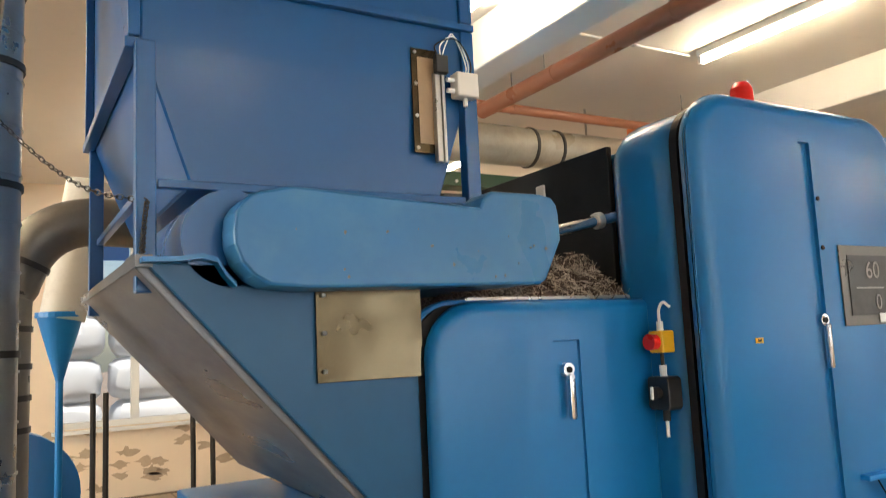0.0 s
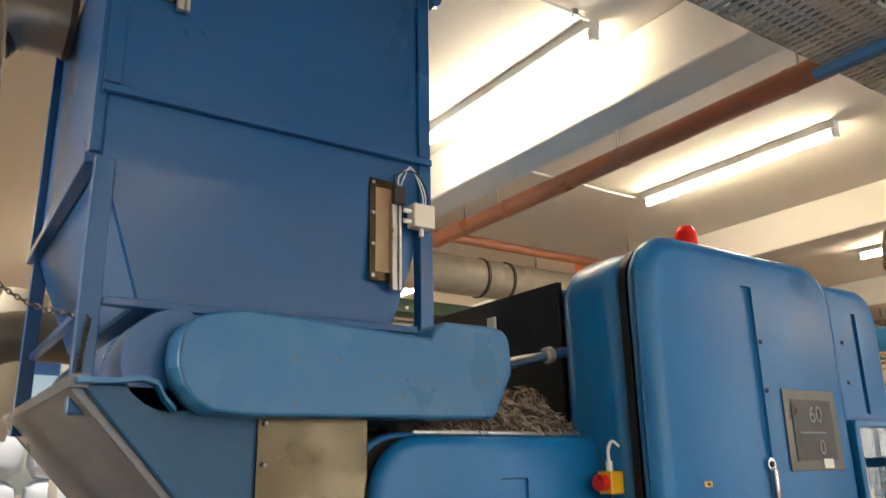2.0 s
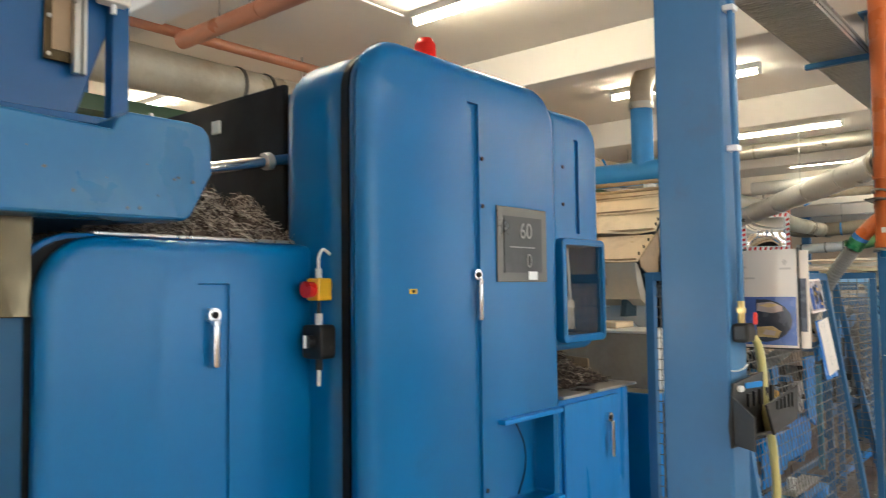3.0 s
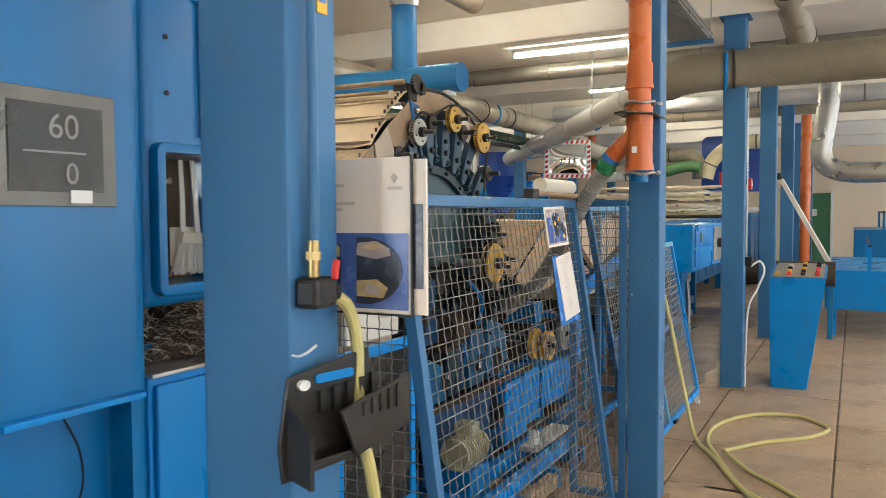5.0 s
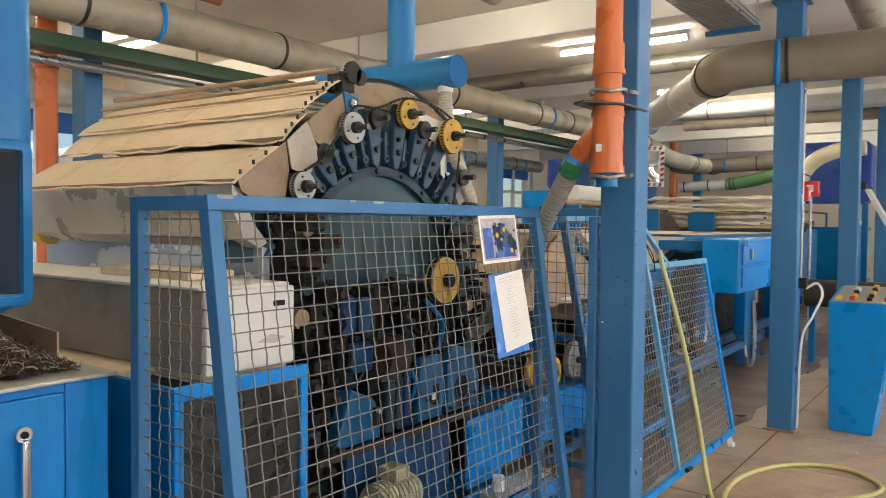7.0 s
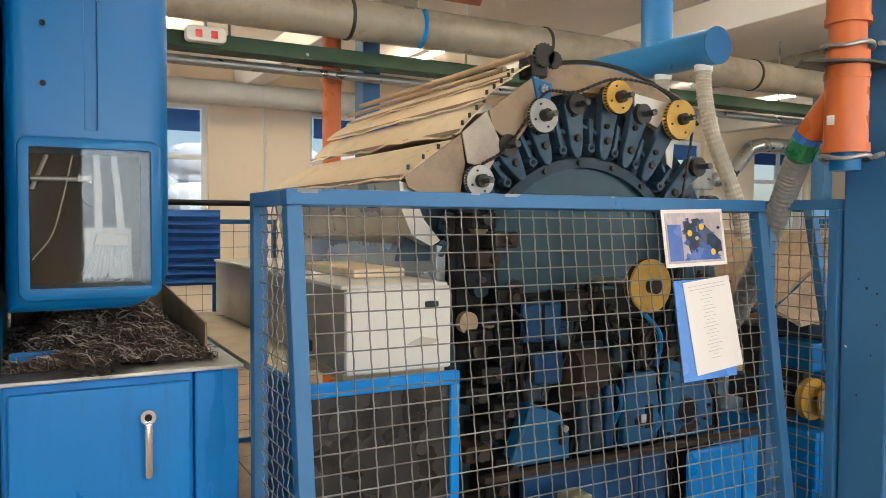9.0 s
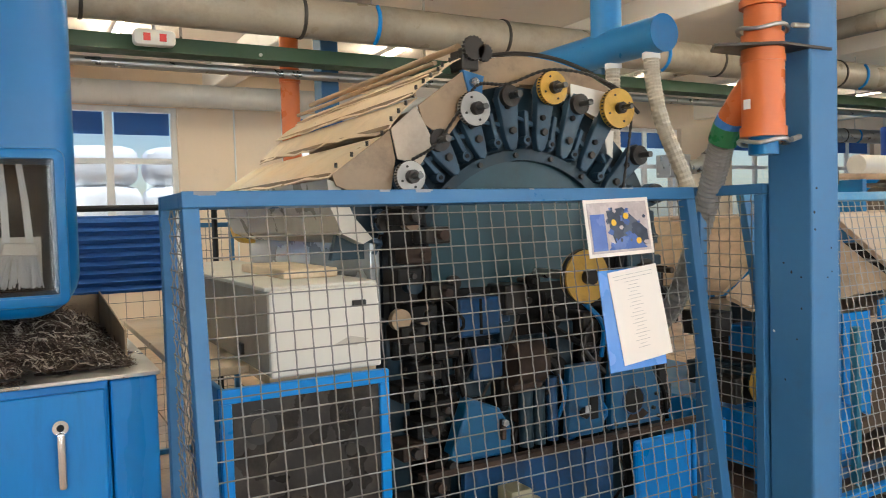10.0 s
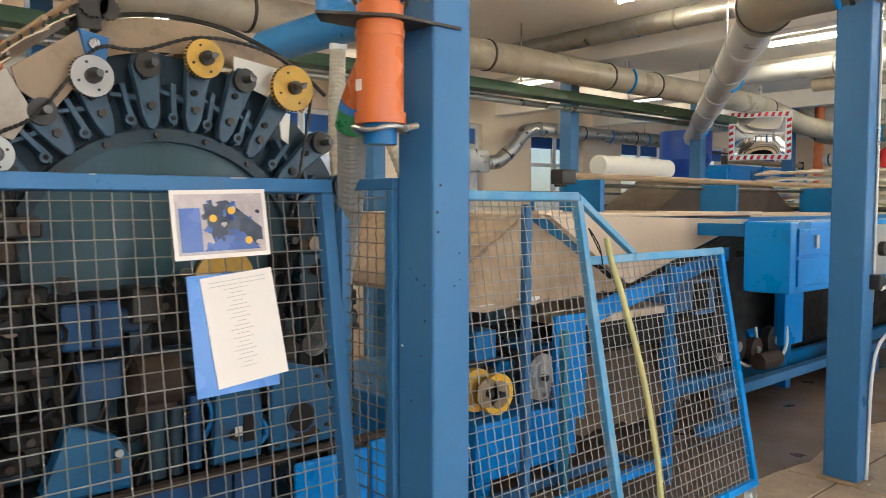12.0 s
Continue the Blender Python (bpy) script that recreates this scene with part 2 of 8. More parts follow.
def web(rows, n, thick, rough):
    """A lumpy sheet through rows of (near, far) corner points."""
    b = bmesh.new()
    grid = []
    for p, q in rows:
        p, q = Vector(p), Vector(q)
        line = []
        for k in range(n + 1):
            c = p.lerp(q, k / n)
            c.z += rough * noise.noise(c * 9.0) + 0.5 * rough * noise.noise(c * 27.0)
            line.append(c)
        grid.append(line)
    top = [[b.verts.new(c) for c in line] for line in grid]
    low = [[b.verts.new(c - Vector((0, 0, thick))) for c in line] for line in grid]
    m = len(grid) - 1
    for i in range(m):
        for k in range(n):
            b.faces.new((top[i][k], top[i + 1][k], top[i + 1][k + 1], top[i][k + 1]))
            b.faces.new((low[i][k], low[i][k + 1], low[i + 1][k + 1], low[i + 1][k]))
        b.faces.new((top[i][0], low[i][0], low[i + 1][0], top[i + 1][0]))
        b.faces.new((top[i][n], top[i + 1][n], low[i + 1][n], low[i][n]))
    for i in (0, m):
        for k in range(n):
            b.faces.new((top[i][k], top[i][k + 1], low[i][k + 1], low[i][k]))
    return b


def between(a, b, steps):
    return [tuple(Vector(a[k]).lerp(Vector(b[k]), i / steps) for k in (0, 1)) for i in range(steps + 1)]


def structure(ob, label="", category=""):
    return tagged(ob, label, category, "", "structure")

# ---- structure ----
X0, X1, Y0, Y1 = -4.5, 26.0, -4.8, 9.3


def cut(ob, cutter):
    """Takes the shape cutter (a bmesh in ob's own space) out of ob."""
    me = bpy.data.meshes.new("cutter")
    bmesh.ops.recalc_face_normals(cutter, faces=cutter.faces)
    if cutter.calc_volume(signed=True) < 0:
        bmesh.ops.reverse_faces(cutter, faces=cutter.faces)
    cutter.to_mesh(me)
    cutter.free()
    tool = new("cutter", me)
    mod = ob.modifiers.new("cut", "BOOLEAN")
    mod.operation, mod.object, mod.solver, mod.use_self = "DIFFERENCE", tool, "EXACT", True
    tool.parent = ob.parent
    bpy.context.view_layer.update()
    done = bpy.data.meshes.new_from_object(ob.evaluated_get(bpy.context.evaluated_depsgraph_get()))
    ob.modifiers.remove(mod)
    sharp = bmesh.new()
    sharp.from_mesh(done)
    for ed in sharp.edges:
        ed.smooth = not (len(ed.link_faces) == 2 and ed.calc_face_angle(0) > 0.6)
    sharp.to_mesh(done)
    sharp.free()
    ob.data = done
    bpy.data.objects.remove(tool)
    bpy.data.meshes.remove(me)
    return ob


structure(link("floor", box(X0, X1, Y0, Y1, -0.2, -0.012), JOINT), "dusty brown concrete slab floor with dark joints", "floor")
structure(link("ceiling", box(X0, X1, Y0, Y1, CEIL, CEIL + 0.2), CEILM), "off-white painted concrete ceiling between beams", "ceiling")
for k in range(-2, 8):
    cx = 2.56 + 2.93 * k
    structure(link("beam", box(cx - 0.12, cx + 0.12, Y0, Y1, BEAM, CEIL - 0.003, 0.012), CEILM), "off-white painted concrete ceiling beam", "beam")
west = bmesh.new()
for _a, _b, _c, _d in ((Y0 - 0.3, 3.2, -0.2, CEIL + 0.2), (5.8, Y1 + 0.3, -0.2, CEIL + 0.2), (3.2, 5.8, -0.2, 0.8), (3.2, 5.8, 2.9, CEIL + 0.2)):
    box(X0 - 0.3, X0, _a, _b, _c, _d, bm=west)
structure(link("wall_west", west, WALL), "plain plastered side wall with one window", "wall")
side_light = bpy.data.lights.new("daylight", "AREA")
side_light.shape, side_light.size, side_light.size_y = "RECTANGLE", 2.5, 2.0
side_light.energy, side_light.color = DAY_WEST, (0.94, 0.97, 1.0)
new("daylight", side_light).matrix_world = look((X0 - 0.25, 4.5, 1.85), (X0 + 3, 4.5, 1.75))
structure(link("wall_east", box(X1, X1 + 0.3, Y0 - 0.3, Y1 + 0.3, -0.2, CEIL + 0.2), WALL), "plain plastered end wall", "wall")

GLASS = bpy.data.materials.new("window_glass")
GLASS.use_nodes = True
_g = GLASS.node_tree.nodes["Principled BSDF"]
_g.inputs["Transmission Weight"].default_value, _g.inputs["Roughness"].default_value, _g.inputs["IOR"].default_value = 1.0, 0.02, 1.45

WIN = [(2.93 * k + 0.52, 2.93 * k + 2.12) for k in range(-1, 9)]
SILL, HEAD = 0.76, 2.97


def window_wall(name, y, side, label):
    """A wall along x at y whose outer face lies on the given side, with its row of windows."""
    ya, yb = min(y, y + 0.35 * side), max(y, y + 0.35 * side)
    wall = bmesh.new()
    box(X0, X1, ya, yb, -0.2, SILL, bm=wall)
    box(X0, X1, ya, yb, HEAD, CEIL + 0.2, bm=wall)
    edge = X0
    for a, b in WIN:
        box(edge, a, ya, yb, SILL, HEAD, bm=wall)
        edge = b
    box(edge, X1, ya, yb, SILL, HEAD, bm=wall)
    structure(link(name, wall, WALL), label, "wall")


window_wall("wall_north", Y1, 1, "cream plastered window wall with peeling paint")
window_wall("wall_south", Y0, -1, "cream plastered window wall behind the aisle")
BLIND = mat("blue_blind", (0.03, 0.12, 0.4), 0.7, vary=0.2, scale=5)
number = 0
for wy, s in ((Y1, 1), (Y0, -1)):
    for a, b in WIN:
        number += 1
        w = structure(new(f"window_{number}"), "white framed two-light factory window with blue blind" if s > 0 else "white framed factory window", "window")
        w.location = ((a + b) / 2, wy + 0.13 * s, SILL)
        h = (b - a) / 2
        top = HEAD - SILL

        def wp(n, x0, x1, z0, z1, m, y0=-0.035, y1=0.035):
            return part(n, box(x0, x1, y0, y1, z0, z1, 0.006), m, w)
        wp("window_frame", -h, -h + 0.07, 0, top, WHITE)
        wp("window_frame", h - 0.07, h, 0, top, WHITE)
        wp("window_frame", -h + 0.07, h - 0.07, 0, 0.07, WHITE)
        wp("window_frame", -h + 0.07, h - 0.07, top - 0.07, top, WHITE)
        wp("mullion", -0.045, 0.045, 0.07, top - 0.07, WHITE)
        for q0, q1 in ((-h + 0.07, -0.045), (0.045, h - 0.07)):
            wp("transom", q0, q1, 1.5, 1.57, WHITE)
            for z0, z1 in ((0.07, 1.5), (1.57, top - 0.07)):
                p = part("pane", box(q0, q1, -0.003, 0.003, z0, z1), GLASS, w)
                p.visible_shadow = False
            if s > 0:
                wp("blind", q0 + 0.02, q1 - 0.02, 1.86, top - 0.08, BLIND, -0.03, -0.02)
        wp("window_sill", -h - 0.05, h + 0.05, -0.04, -0.003, WHITE, -0.2 * s - 0.02, -0.2 * s + 0.1)
        # daylight in the opening
        if s > 0:
            continue
        lamp = bpy.data.lights.new("daylight", "AREA")
        lamp.shape, lamp.size, lamp.size_y = "RECTANGLE", 1.5, 2.1
        lamp.energy, lamp.color = DAY_SOUTH, (0.94, 0.97, 1.0)
        lo = new("daylight", lamp)
        lo.matrix_world = look(((a + b) / 2, wy + 0.3 * s, 1.87), ((a + b) / 2, wy - 3 * s, 1.75))

# peeled patches on the window wall
PEEL = mat("bare_plaster_patch", (0.5, 0.38, 0.26), 0.95, vary=0.25, scale=12, bump=0.5)
rng = random.Random(5)
for i in range(46):
    x, z = rng.uniform(-0.3, 3.1), rng.uniform(0.05, 0.72)
    if rng.random() < 0.25:
        x, z = rng.choice([rng.uniform(-0.2, 0.45), rng.uniform(2.25, 3.2)]), rng.uniform(0.6, 1.6)
    n = 13
    pts = [(x + rng.uniform(0.02, 0.11) * math.cos(k * 6.283 / n) * 1.4, z + rng.uniform(0.015, 0.07) * math.sin(k * 6.283 / n)) for k in range(n)]
    structure(link("plaster_patch", prism(pts, "y", Y1 - 0.004, Y1 + 0.01), PEEL), "patch of bare plaster where paint has peeled", "wall patch")

# bales outside the north windows
BALE = mat("white_bale_wrap", (0.85, 0.88, 0.92), 0.5, vary=0.12, scale=3, bump=0.6)
outside = structure(link("ground", box(-60, 90, Y1 + 0.36, 90, -0.4, -0.25), FLOORM), "paved yard outside the windows", "ground")
rng = random.Random(9)
for i in range(13):
    for j in range(5):
        bm = bmesh.new()
        bmesh.ops.create_cube(bm, size=1)
        bmesh.ops.subdivide_edges(bm, edges=bm.edges, cuts=5, use_grid_fill=True)
        for v in bm.verts:
            d = Vector((v.co.x, v.co.y, v.co.z))
            k = 0.5 / max(0.2, (abs(d.x) ** 4 + abs(d.y) ** 4 + abs(d.z) ** 4) ** 0.25)
            v.co = d * k
            v.co += noise.noise_vector(d * 4 + Vector((i, j, 0)) * 7) * 0.035
            v.co = Vector((v.co.x * 1.15, v.co.y * 0.9, v.co.z * 0.62))
        ob = link("wrapped_bale", bm, BALE, smooth=True)
        ob.location = (-3.0 + i * 1.22 + rng.uniform(-0.04, 0.04), Y1 + 2.5, 0.05 + j * 0.585)
        tagged(ob, "white film-wrapped fibre bale stacked outside the window", "bale", "bale stack")


# ---- posts ----
def post(x, y, top=BEAM, a=0.075, b=0.09):
    e = empty("steel_post", (x, y, 0), "blue painted square steel column on the slab floor", "column", "columns")
    part("shaft", box(-a, a, -b, b, 0.012, top, 0.008), BLUE_POST, e)
    part("base_plate", box(-0.11, 0.11, -0.11, 0.11, 0.0, 0.012, 0.003), TAN, e, "worn rusty base plate")
    part("head_plate", box(-0.12, 0.12, -0.12, 0.12, top - 0.015, top - 0.001, 0.003), BLUE_POST, e)
    return e


for px, py in ((8.40, 0.80), (11.3, 0.80), (14.2, 0.80), (17.1, 0.8), (20.0, 0.8), (-0.4, 0.8)):
    post(px, py)
post(2.605, 0.88, BEAM, 0.075, 0.105)
second = post(5.465, 0.84, BEAM, 0.07, 0.08)
_rp = random.Random(41)
for _k in range(15):
    _x, _z, _r = _rp.uniform(-0.06, 0.06), _rp.uniform(0.2, 1.68), _rp.uniform(0.002, 0.0045)
    _side = _k % 2
    _o = [(_r * _rp.uniform(0.6, 1.5) * math.cos(a), _r * _rp.uniform(0.6, 1.8) * math.sin(a)) for a in (0, 1, 2, 3, 4, 5)]
    part("paint_chip", prism([(_x + u, _z + v) for u, v in _o], "x" if _side else "y", -0.0712 if _side else -0.0812, -0.0695 if _side else -0.0795), DARK if _k % 7 else WHITE, second, "chipped paint")
for k in range(-1, 7):
    post(2.56 + 2.93 * k, 5.2)


def handle(parent, x, y, z, length=0.15):
    """A chrome pull handle on a round rosette, hanging down, on a face that looks to -y."""
    h = part("handle", rod((x, y, z), (x, y - 0.022, z), 0.021, 18), CHROME, parent, "worn chrome swing handle", smooth=True)
    part("keyhole", rod((x, y - 0.0215, z), (x, y - 0.026, z), 0.010, 12), DARK, h)
    part("grip", prism(rounded(x - 0.011, x + 0.011, z - length, z - 0.012, 0.009), "y", y - 0.036, y - 0.018, bevel=0.004), CHROME, h, smooth=True)


def soft_door(x0, x1, z0, z1, y, depth, r, bevel, corners):
    return prism(rounded(x0, x1, z0, z1, r, 8, corners), "y", y, y + depth, bevel=bevel, seg=5)


# ---- hopper ----
def hopper():
    ox, oy = 0.8, 2.05
    e = empty("feed_hopper", (ox, oy, 0), "tall dark blue sheet steel fibre hopper reaching the ceiling", "hopper")

    def P(n, bm, m, label="", smooth=False, parent=None):
        bm.transform(Matrix.Translation((-ox, -oy, 0)))
        return part(n, bm, m, parent or e, label, smooth)

    yb = 3.25
    top = 3.265
    # body with a taper below the ridge
    bm = bmesh.new()
    levels = [(1.99, 0.43, 1.2, 2.075, yb - 0.12), (2.36, 0.30, 1.315, 2.05, yb), (top, 0.30, 1.315, 2.05, yb)]
    rings = [[bm.verts.new(c) for c in ((a, c0, z), (b, c0, z), (b, c1, z), (a, c1, z))] for z, a, b, c0, c1 in levels]
    for lo, hi in zip(rings, rings[1:]):
        for k in range(4):
            bm.faces.new((lo[k], lo[(k + 1) % 4], hi[(k + 1) % 4], hi[k]))
    bm.faces.new(rings[0]); bm.faces.new(rings[-1])
    bmesh.ops.bevel(bm, geom=bm.edges[:], offset=0.006, segments=1, affect="EDGES")
    P("hopper_body", bm, BLUE_DK)
    # flanges and seams
    P("flange", box(0.285, 1.33, 2.025, 2.05, 2.55, 2.573, 0.003), BLUE_DK)
    P("flange", prism([(0.335, 2.99), (1.28, 3.215), (1.28, 3.235), (0.335, 3.01)], "y", 2.03, 2.05, bevel=0.003), BLUE_DK)
    P("top_flange", box(0.285, 1.345, 2.02, 2.05, top - 0.02, top, 0.003), BLUE_DK)
    P("corner_strip", box(0.285, 0.33, 2.035, 2.05, 2.58, top - 0.021, 0.003), BLUE_DK)
    P("corner_strip", box(1.285, 1.33, 2.035, 2.05, 2.58, top - 0.021, 0.003), BLUE_DK)
    P("corner_strip", box(1.285, 1.33, 2.035, 2.05, 2.1, 2.549, 0.003), BLUE_DK)
    P("ridge_angle", box(0.262, 0.3, 2.05, yb, 2.345, 2.375, 0.003), BLUE_DK)
    P("side_flange", box(0.27, 0.3, 2.05, 2.08, 2.38, top, 0.003), BLUE_DK)
    P("side_flange", box(0.27, 0.3, yb - 0.03, yb, 2.38, top, 0.003), BLUE_DK)
    for lx, ly in ((0.285, 2.02), (1.275, 2.02), (0.285, yb - 0.05), (1.275, yb - 0.05)):
        P("leg", box(lx, lx + 0.05, ly, ly + 0.045, 1.70, 2.36, 0.004), BLUE_DK)
    P("cross_bar", box(0.34, 1.27, 2.03, 2.06, 1.972, 1.995, 0.003), BLUE_DK)
    P("cross_bar", box(0.31, 0.335, 2.07, yb - 0.05, 1.972, 1.995, 0.003), BLUE_DK)
    # ceiling bracket
    P("bracket", prism([(1.33, top), (1.385, top), (1.36, top - 0.09), (1.33, top - 0.11)], "y", 2.0, 2.03), BLUE_DK)
    P("ceiling_strut", box(1.335, 1.365, 2.005, 2.025, top + 0.001, CEIL - 0.002, 0.003), GALV, "galvanised strut to the ceiling")
    P("ceiling_strut", box(0.33, 0.36, 3.0, 3.02, top + 0.001, CEIL - 0.002, 0.003), GALV, "galvanised strut to the ceiling")
    # belly drum behind the guard
    P("belly_drum", rod((0.50, 1.93, 1.83), (0.50, 3.1, 1.83), 0.125, 28), BLUE_DK, smooth=True)
    P("belly", box(0.50, 1.35, 1.96, 3.1, 1.70, 1.955, 0.01), BLUE)
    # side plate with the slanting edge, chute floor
    # The plate's shade is put into its darker blue.
    P("side_plate", prism([(0.295, 1.765), (1.02, 1.765), (1.02, 0.12), (0.90, 0.12), (0.90, 1.085)], "y", 1.93, 1.955, bevel=0.004), BLUE_SHADED)
    P("chute", prism([(0.27, 1.76), (0.90, 1.055), (0.93, 1.08), (0.30, 1.785)], "y", 1.955, 3.4, bevel=0.004), CHUTE, "scratched galvanised chute floor")
    P("chute_lip", prism([(0.27, 1.755), (0.31, 1.755), (0.31, 1.785), (0.27, 1.785)], "y", 1.925, 3.42), CHUTE)
    P("chute_cap", smooth_strip(), BLUE)
    P("base_box", box(0.62, 1.0, 1.97, 3.3, 0.1, 1.0, 0.01), BLUE)
    P("steel_plate", box(0.715, 1.03, 1.916, 1.928, 1.45, 1.71, 0.002), PLATE, "dull stainless inspection plate with dark brown mottling")
    for bx, bz in ((0.735, 1.48), (0.735, 1.58), (0.735, 1.68)):
        P("bolt", rod((bx, 1.914, bz), (bx, 1.905, bz), 0.006, 8), FRAMEB)
    # guard cover with the raised end
    o = [(0.47, 1.83)]
    o += [(0.555 + 0.085 * math.cos(radians(a)), 1.845 + 0.085 * math.sin(radians(a))) for a in (160, 140, 120, 100)]
    o += [(0.62, 1.945), (1.165, 1.915), (1.18, 1.945), (1.21, 1.965), (1.38, 1.965)]
    o += [(1.395 + 0.05 * math.cos(radians(a)), 1.91 + 0.055 * math.sin(radians(a))) for a in (60, 30, 0)]
    o += [(1.448, 1.83), (1.385, 1.71), (1.365, 1.697), (0.66, 1.69)]
    o += [(0.60 + 0.13 * math.cos(radians(a)), 1.82 + 0.13 * math.sin(radians(a))) for a in (250, 230, 210, 190)]
    P("guard", prism(o, "y", 1.79, 1.915, bevel=0.008), GUARDP, "chipped blue drive guard with rounded ends")
    rr = random.Random(3)
    for _ in range(16):
        cx, cz, s = rr.uniform(0.55, 1.4), rr.choice([1.71, 1.73, 1.76, 1.80, 1.84]) + rr.uniform(-0.01, 0.01), rr.uniform(0.002, 0.005)
        P("paint_chip", prism([(cx + s * rr.uniform(0.6, 1.3) * math.cos(k), cz + s * rr.uniform(0.6, 1.3) * math.sin(k)) for k in (0, 1, 2, 3, 4, 5)], "y", 1.7885, 1.792), FRAMEB, "rust spot")
    return e


def smooth_strip():
    """The bent sheet that caps the chute's upper end."""
    pts = [(0.28, 1.775), (0.36, 1.777), (0.42, 1.785), (0.455, 1.775), (0.475, 1.74), (0.50, 1.715)]
    back = [(u, v - 0.012) for u, v in reversed(pts)]
    return prism(pts + back, "y", 1.885, 1.935)


FRAMEB = mat("dark_metal_frame", (0.12, 0.115, 0.105), 0.35, metal=0.6, vary=0.4, scale=6)
CHUTE = mat("dull_zinc_sheet", (0.1, 0.104, 0.112), 0.34, metal=0.4, vary=0.5, scale=4, bump=0.12, stretch=(1, 0.3, 1))
# Brownish stainless with darker brown mottling.
PLATE = mat("mottled_stainless", (0.1, 0.078, 0.047), 0.17, metal=0.95, vary=0.3, scale=3, dirt=(0.035, 0.024, 0.014), dirt_amount=0.5, dirt_scale=6)
hopper()


def level_sensor(x, z0, z1, y, name, with_box):
    e = empty("level_sensor", (x, y, z0), name, "sensor")
    w = 0.045
    part("mount_plate", box(-w, w, -0.008, -0.001, 0, z1 - z0, 0.002), PLATE, e)
    part("window_strip", box(-w + 0.02, w - 0.012, -0.011, -0.008, 0.03, z1 - z0 - 0.03), TAN, e)
    part("rail", box(w - 0.022, w - 0.002, -0.035, -0.012, -0.03, z1 - z0 - 0.08, 0.003), GALV, e)
    part("rail", box(w + 0.002, w + 0.014, -0.035, -0.012, -0.03, z1 - z0 - 0.08, 0.003), GALV, e)
    part("sensor_head", box(w - 0.028, w + 0.016, -0.06, -0.0355, z1 - z0 - 0.09, z1 - z0 - 0.03, 0.004), BLACKP, e)
    for k in range(4):
        part("screw", rod((-w + 0.012, -0.008, 0.015 + k * (z1 - z0 - 0.03) / 3), (-w + 0.012, -0.013, 0.015 + k * (z1 - z0 - 0.03) / 3), 0.006, 8), STEEL, e)
    for k in range(3):
        a = smooth_path([(w - 0.01, -0.055, z1 - z0 - 0.05), (0.02 + 0.02 * k, -0.05, z1 - z0 + 0.005 * k), (0.10, -0.05 + 0.01 * k, z1 - z0 + 0.03 + 0.012 * k), (0.15 - 0.01 * k, -0.05, z1 - z0 - 0.05), (0.13, -0.03, z1 - z0 - 0.14 + 0.02 * k)])
        part("cable", tube(a, 0.0025, 5), WHITE if k else DARK, e)
    if with_box:
        part("junction_box", box(0.085, 0.165, -0.07, -0.02, 0.18, 0.26, 0.006), WHITEB, e, "cream plastic junction box")
        for k in (0.2, 0.235):
            part("gland", rod((0.085, -0.045, k), (0.06, -0.045, k), 0.008, 8), WHITE, e)
        part("gland", rod((0.125, -0.045, 0.18), (0.125, -0.045, 0.155), 0.008, 8), WHITE, e)
    return e


level_sensor(1.145, 2.13, 2.47, 2.05, "level sensor on steel rails with loose white cables on the hopper", True)
level_sensor(0.43, 2.88, 3.13, 2.05, "small level sensor with looped cable high on the hopper", False)
_e = empty("indicator_light", (0.465, 2.0, 3.0), "tiny red indicator light on the sensor", "light")
part("lens", rod((0, 0.0, 0), (0, -0.008, 0), 0.006, 10), glow("red_led", (1.0, 0.03, 0.02), 3), _e)
part("socket", rod((0, 0.05, 0), (0, 0.0, 0), 0.009, 10), BLACKP, _e)

# ---- low feed cabinet ----
def feed_cabinet():
    ox, oy = 1.45, 1.88
    e = empty("feed_cabinet", (ox, oy, 0), "low blue sheet steel feed cabinet with rounded door", "cabinet")

    def P(n, bm, m, label="", smooth=False, parent=None):
        bm.transform(Matrix.Translation((-ox, -oy, 0)))
        return part(n, bm, m, parent or e, label, smooth)

    P("body", box(1.02, 1.885, 1.99, 3.2, 0.1, 1.60, 0.01), BLUE)
    P("frame", soft_door(0.985, 1.885, 0.1, 1.665, 1.955, 0.03, 0.17, 0.008, (0, 0, 0, 1)), BLUE, smooth=True)
    P("gasket", soft_door(1.005, 1.875, 0.12, 1.65, 1.94, 0.016, 0.15, 0.0, (0, 0, 0, 1)), DARK, "black rubber door gasket")
    d = P("door", soft_door(1.03, 1.885, 0.12, 1.655, 1.872, 0.067, 0.16, 0.04, (0, 0, 0, 1)), BLUE, smooth=True)
    cut(d, shift(box(1.455, 1.56, 1.8, 1.884, 0.0, 1.53, 0.004), ox, oy))
    P("top_edge", box(1.2, 1.885, 1.955, 2.02, 1.66, 1.672, 0.003), STEEL, "worn bare top edge")
    handle(d, 1.505 - ox, 1.884 - oy, 1.44)


def shift(bm, ox, oy):
    bm.transform(Matrix.Translation((-ox, -oy, 0)))
    return bm


feed_cabinet()

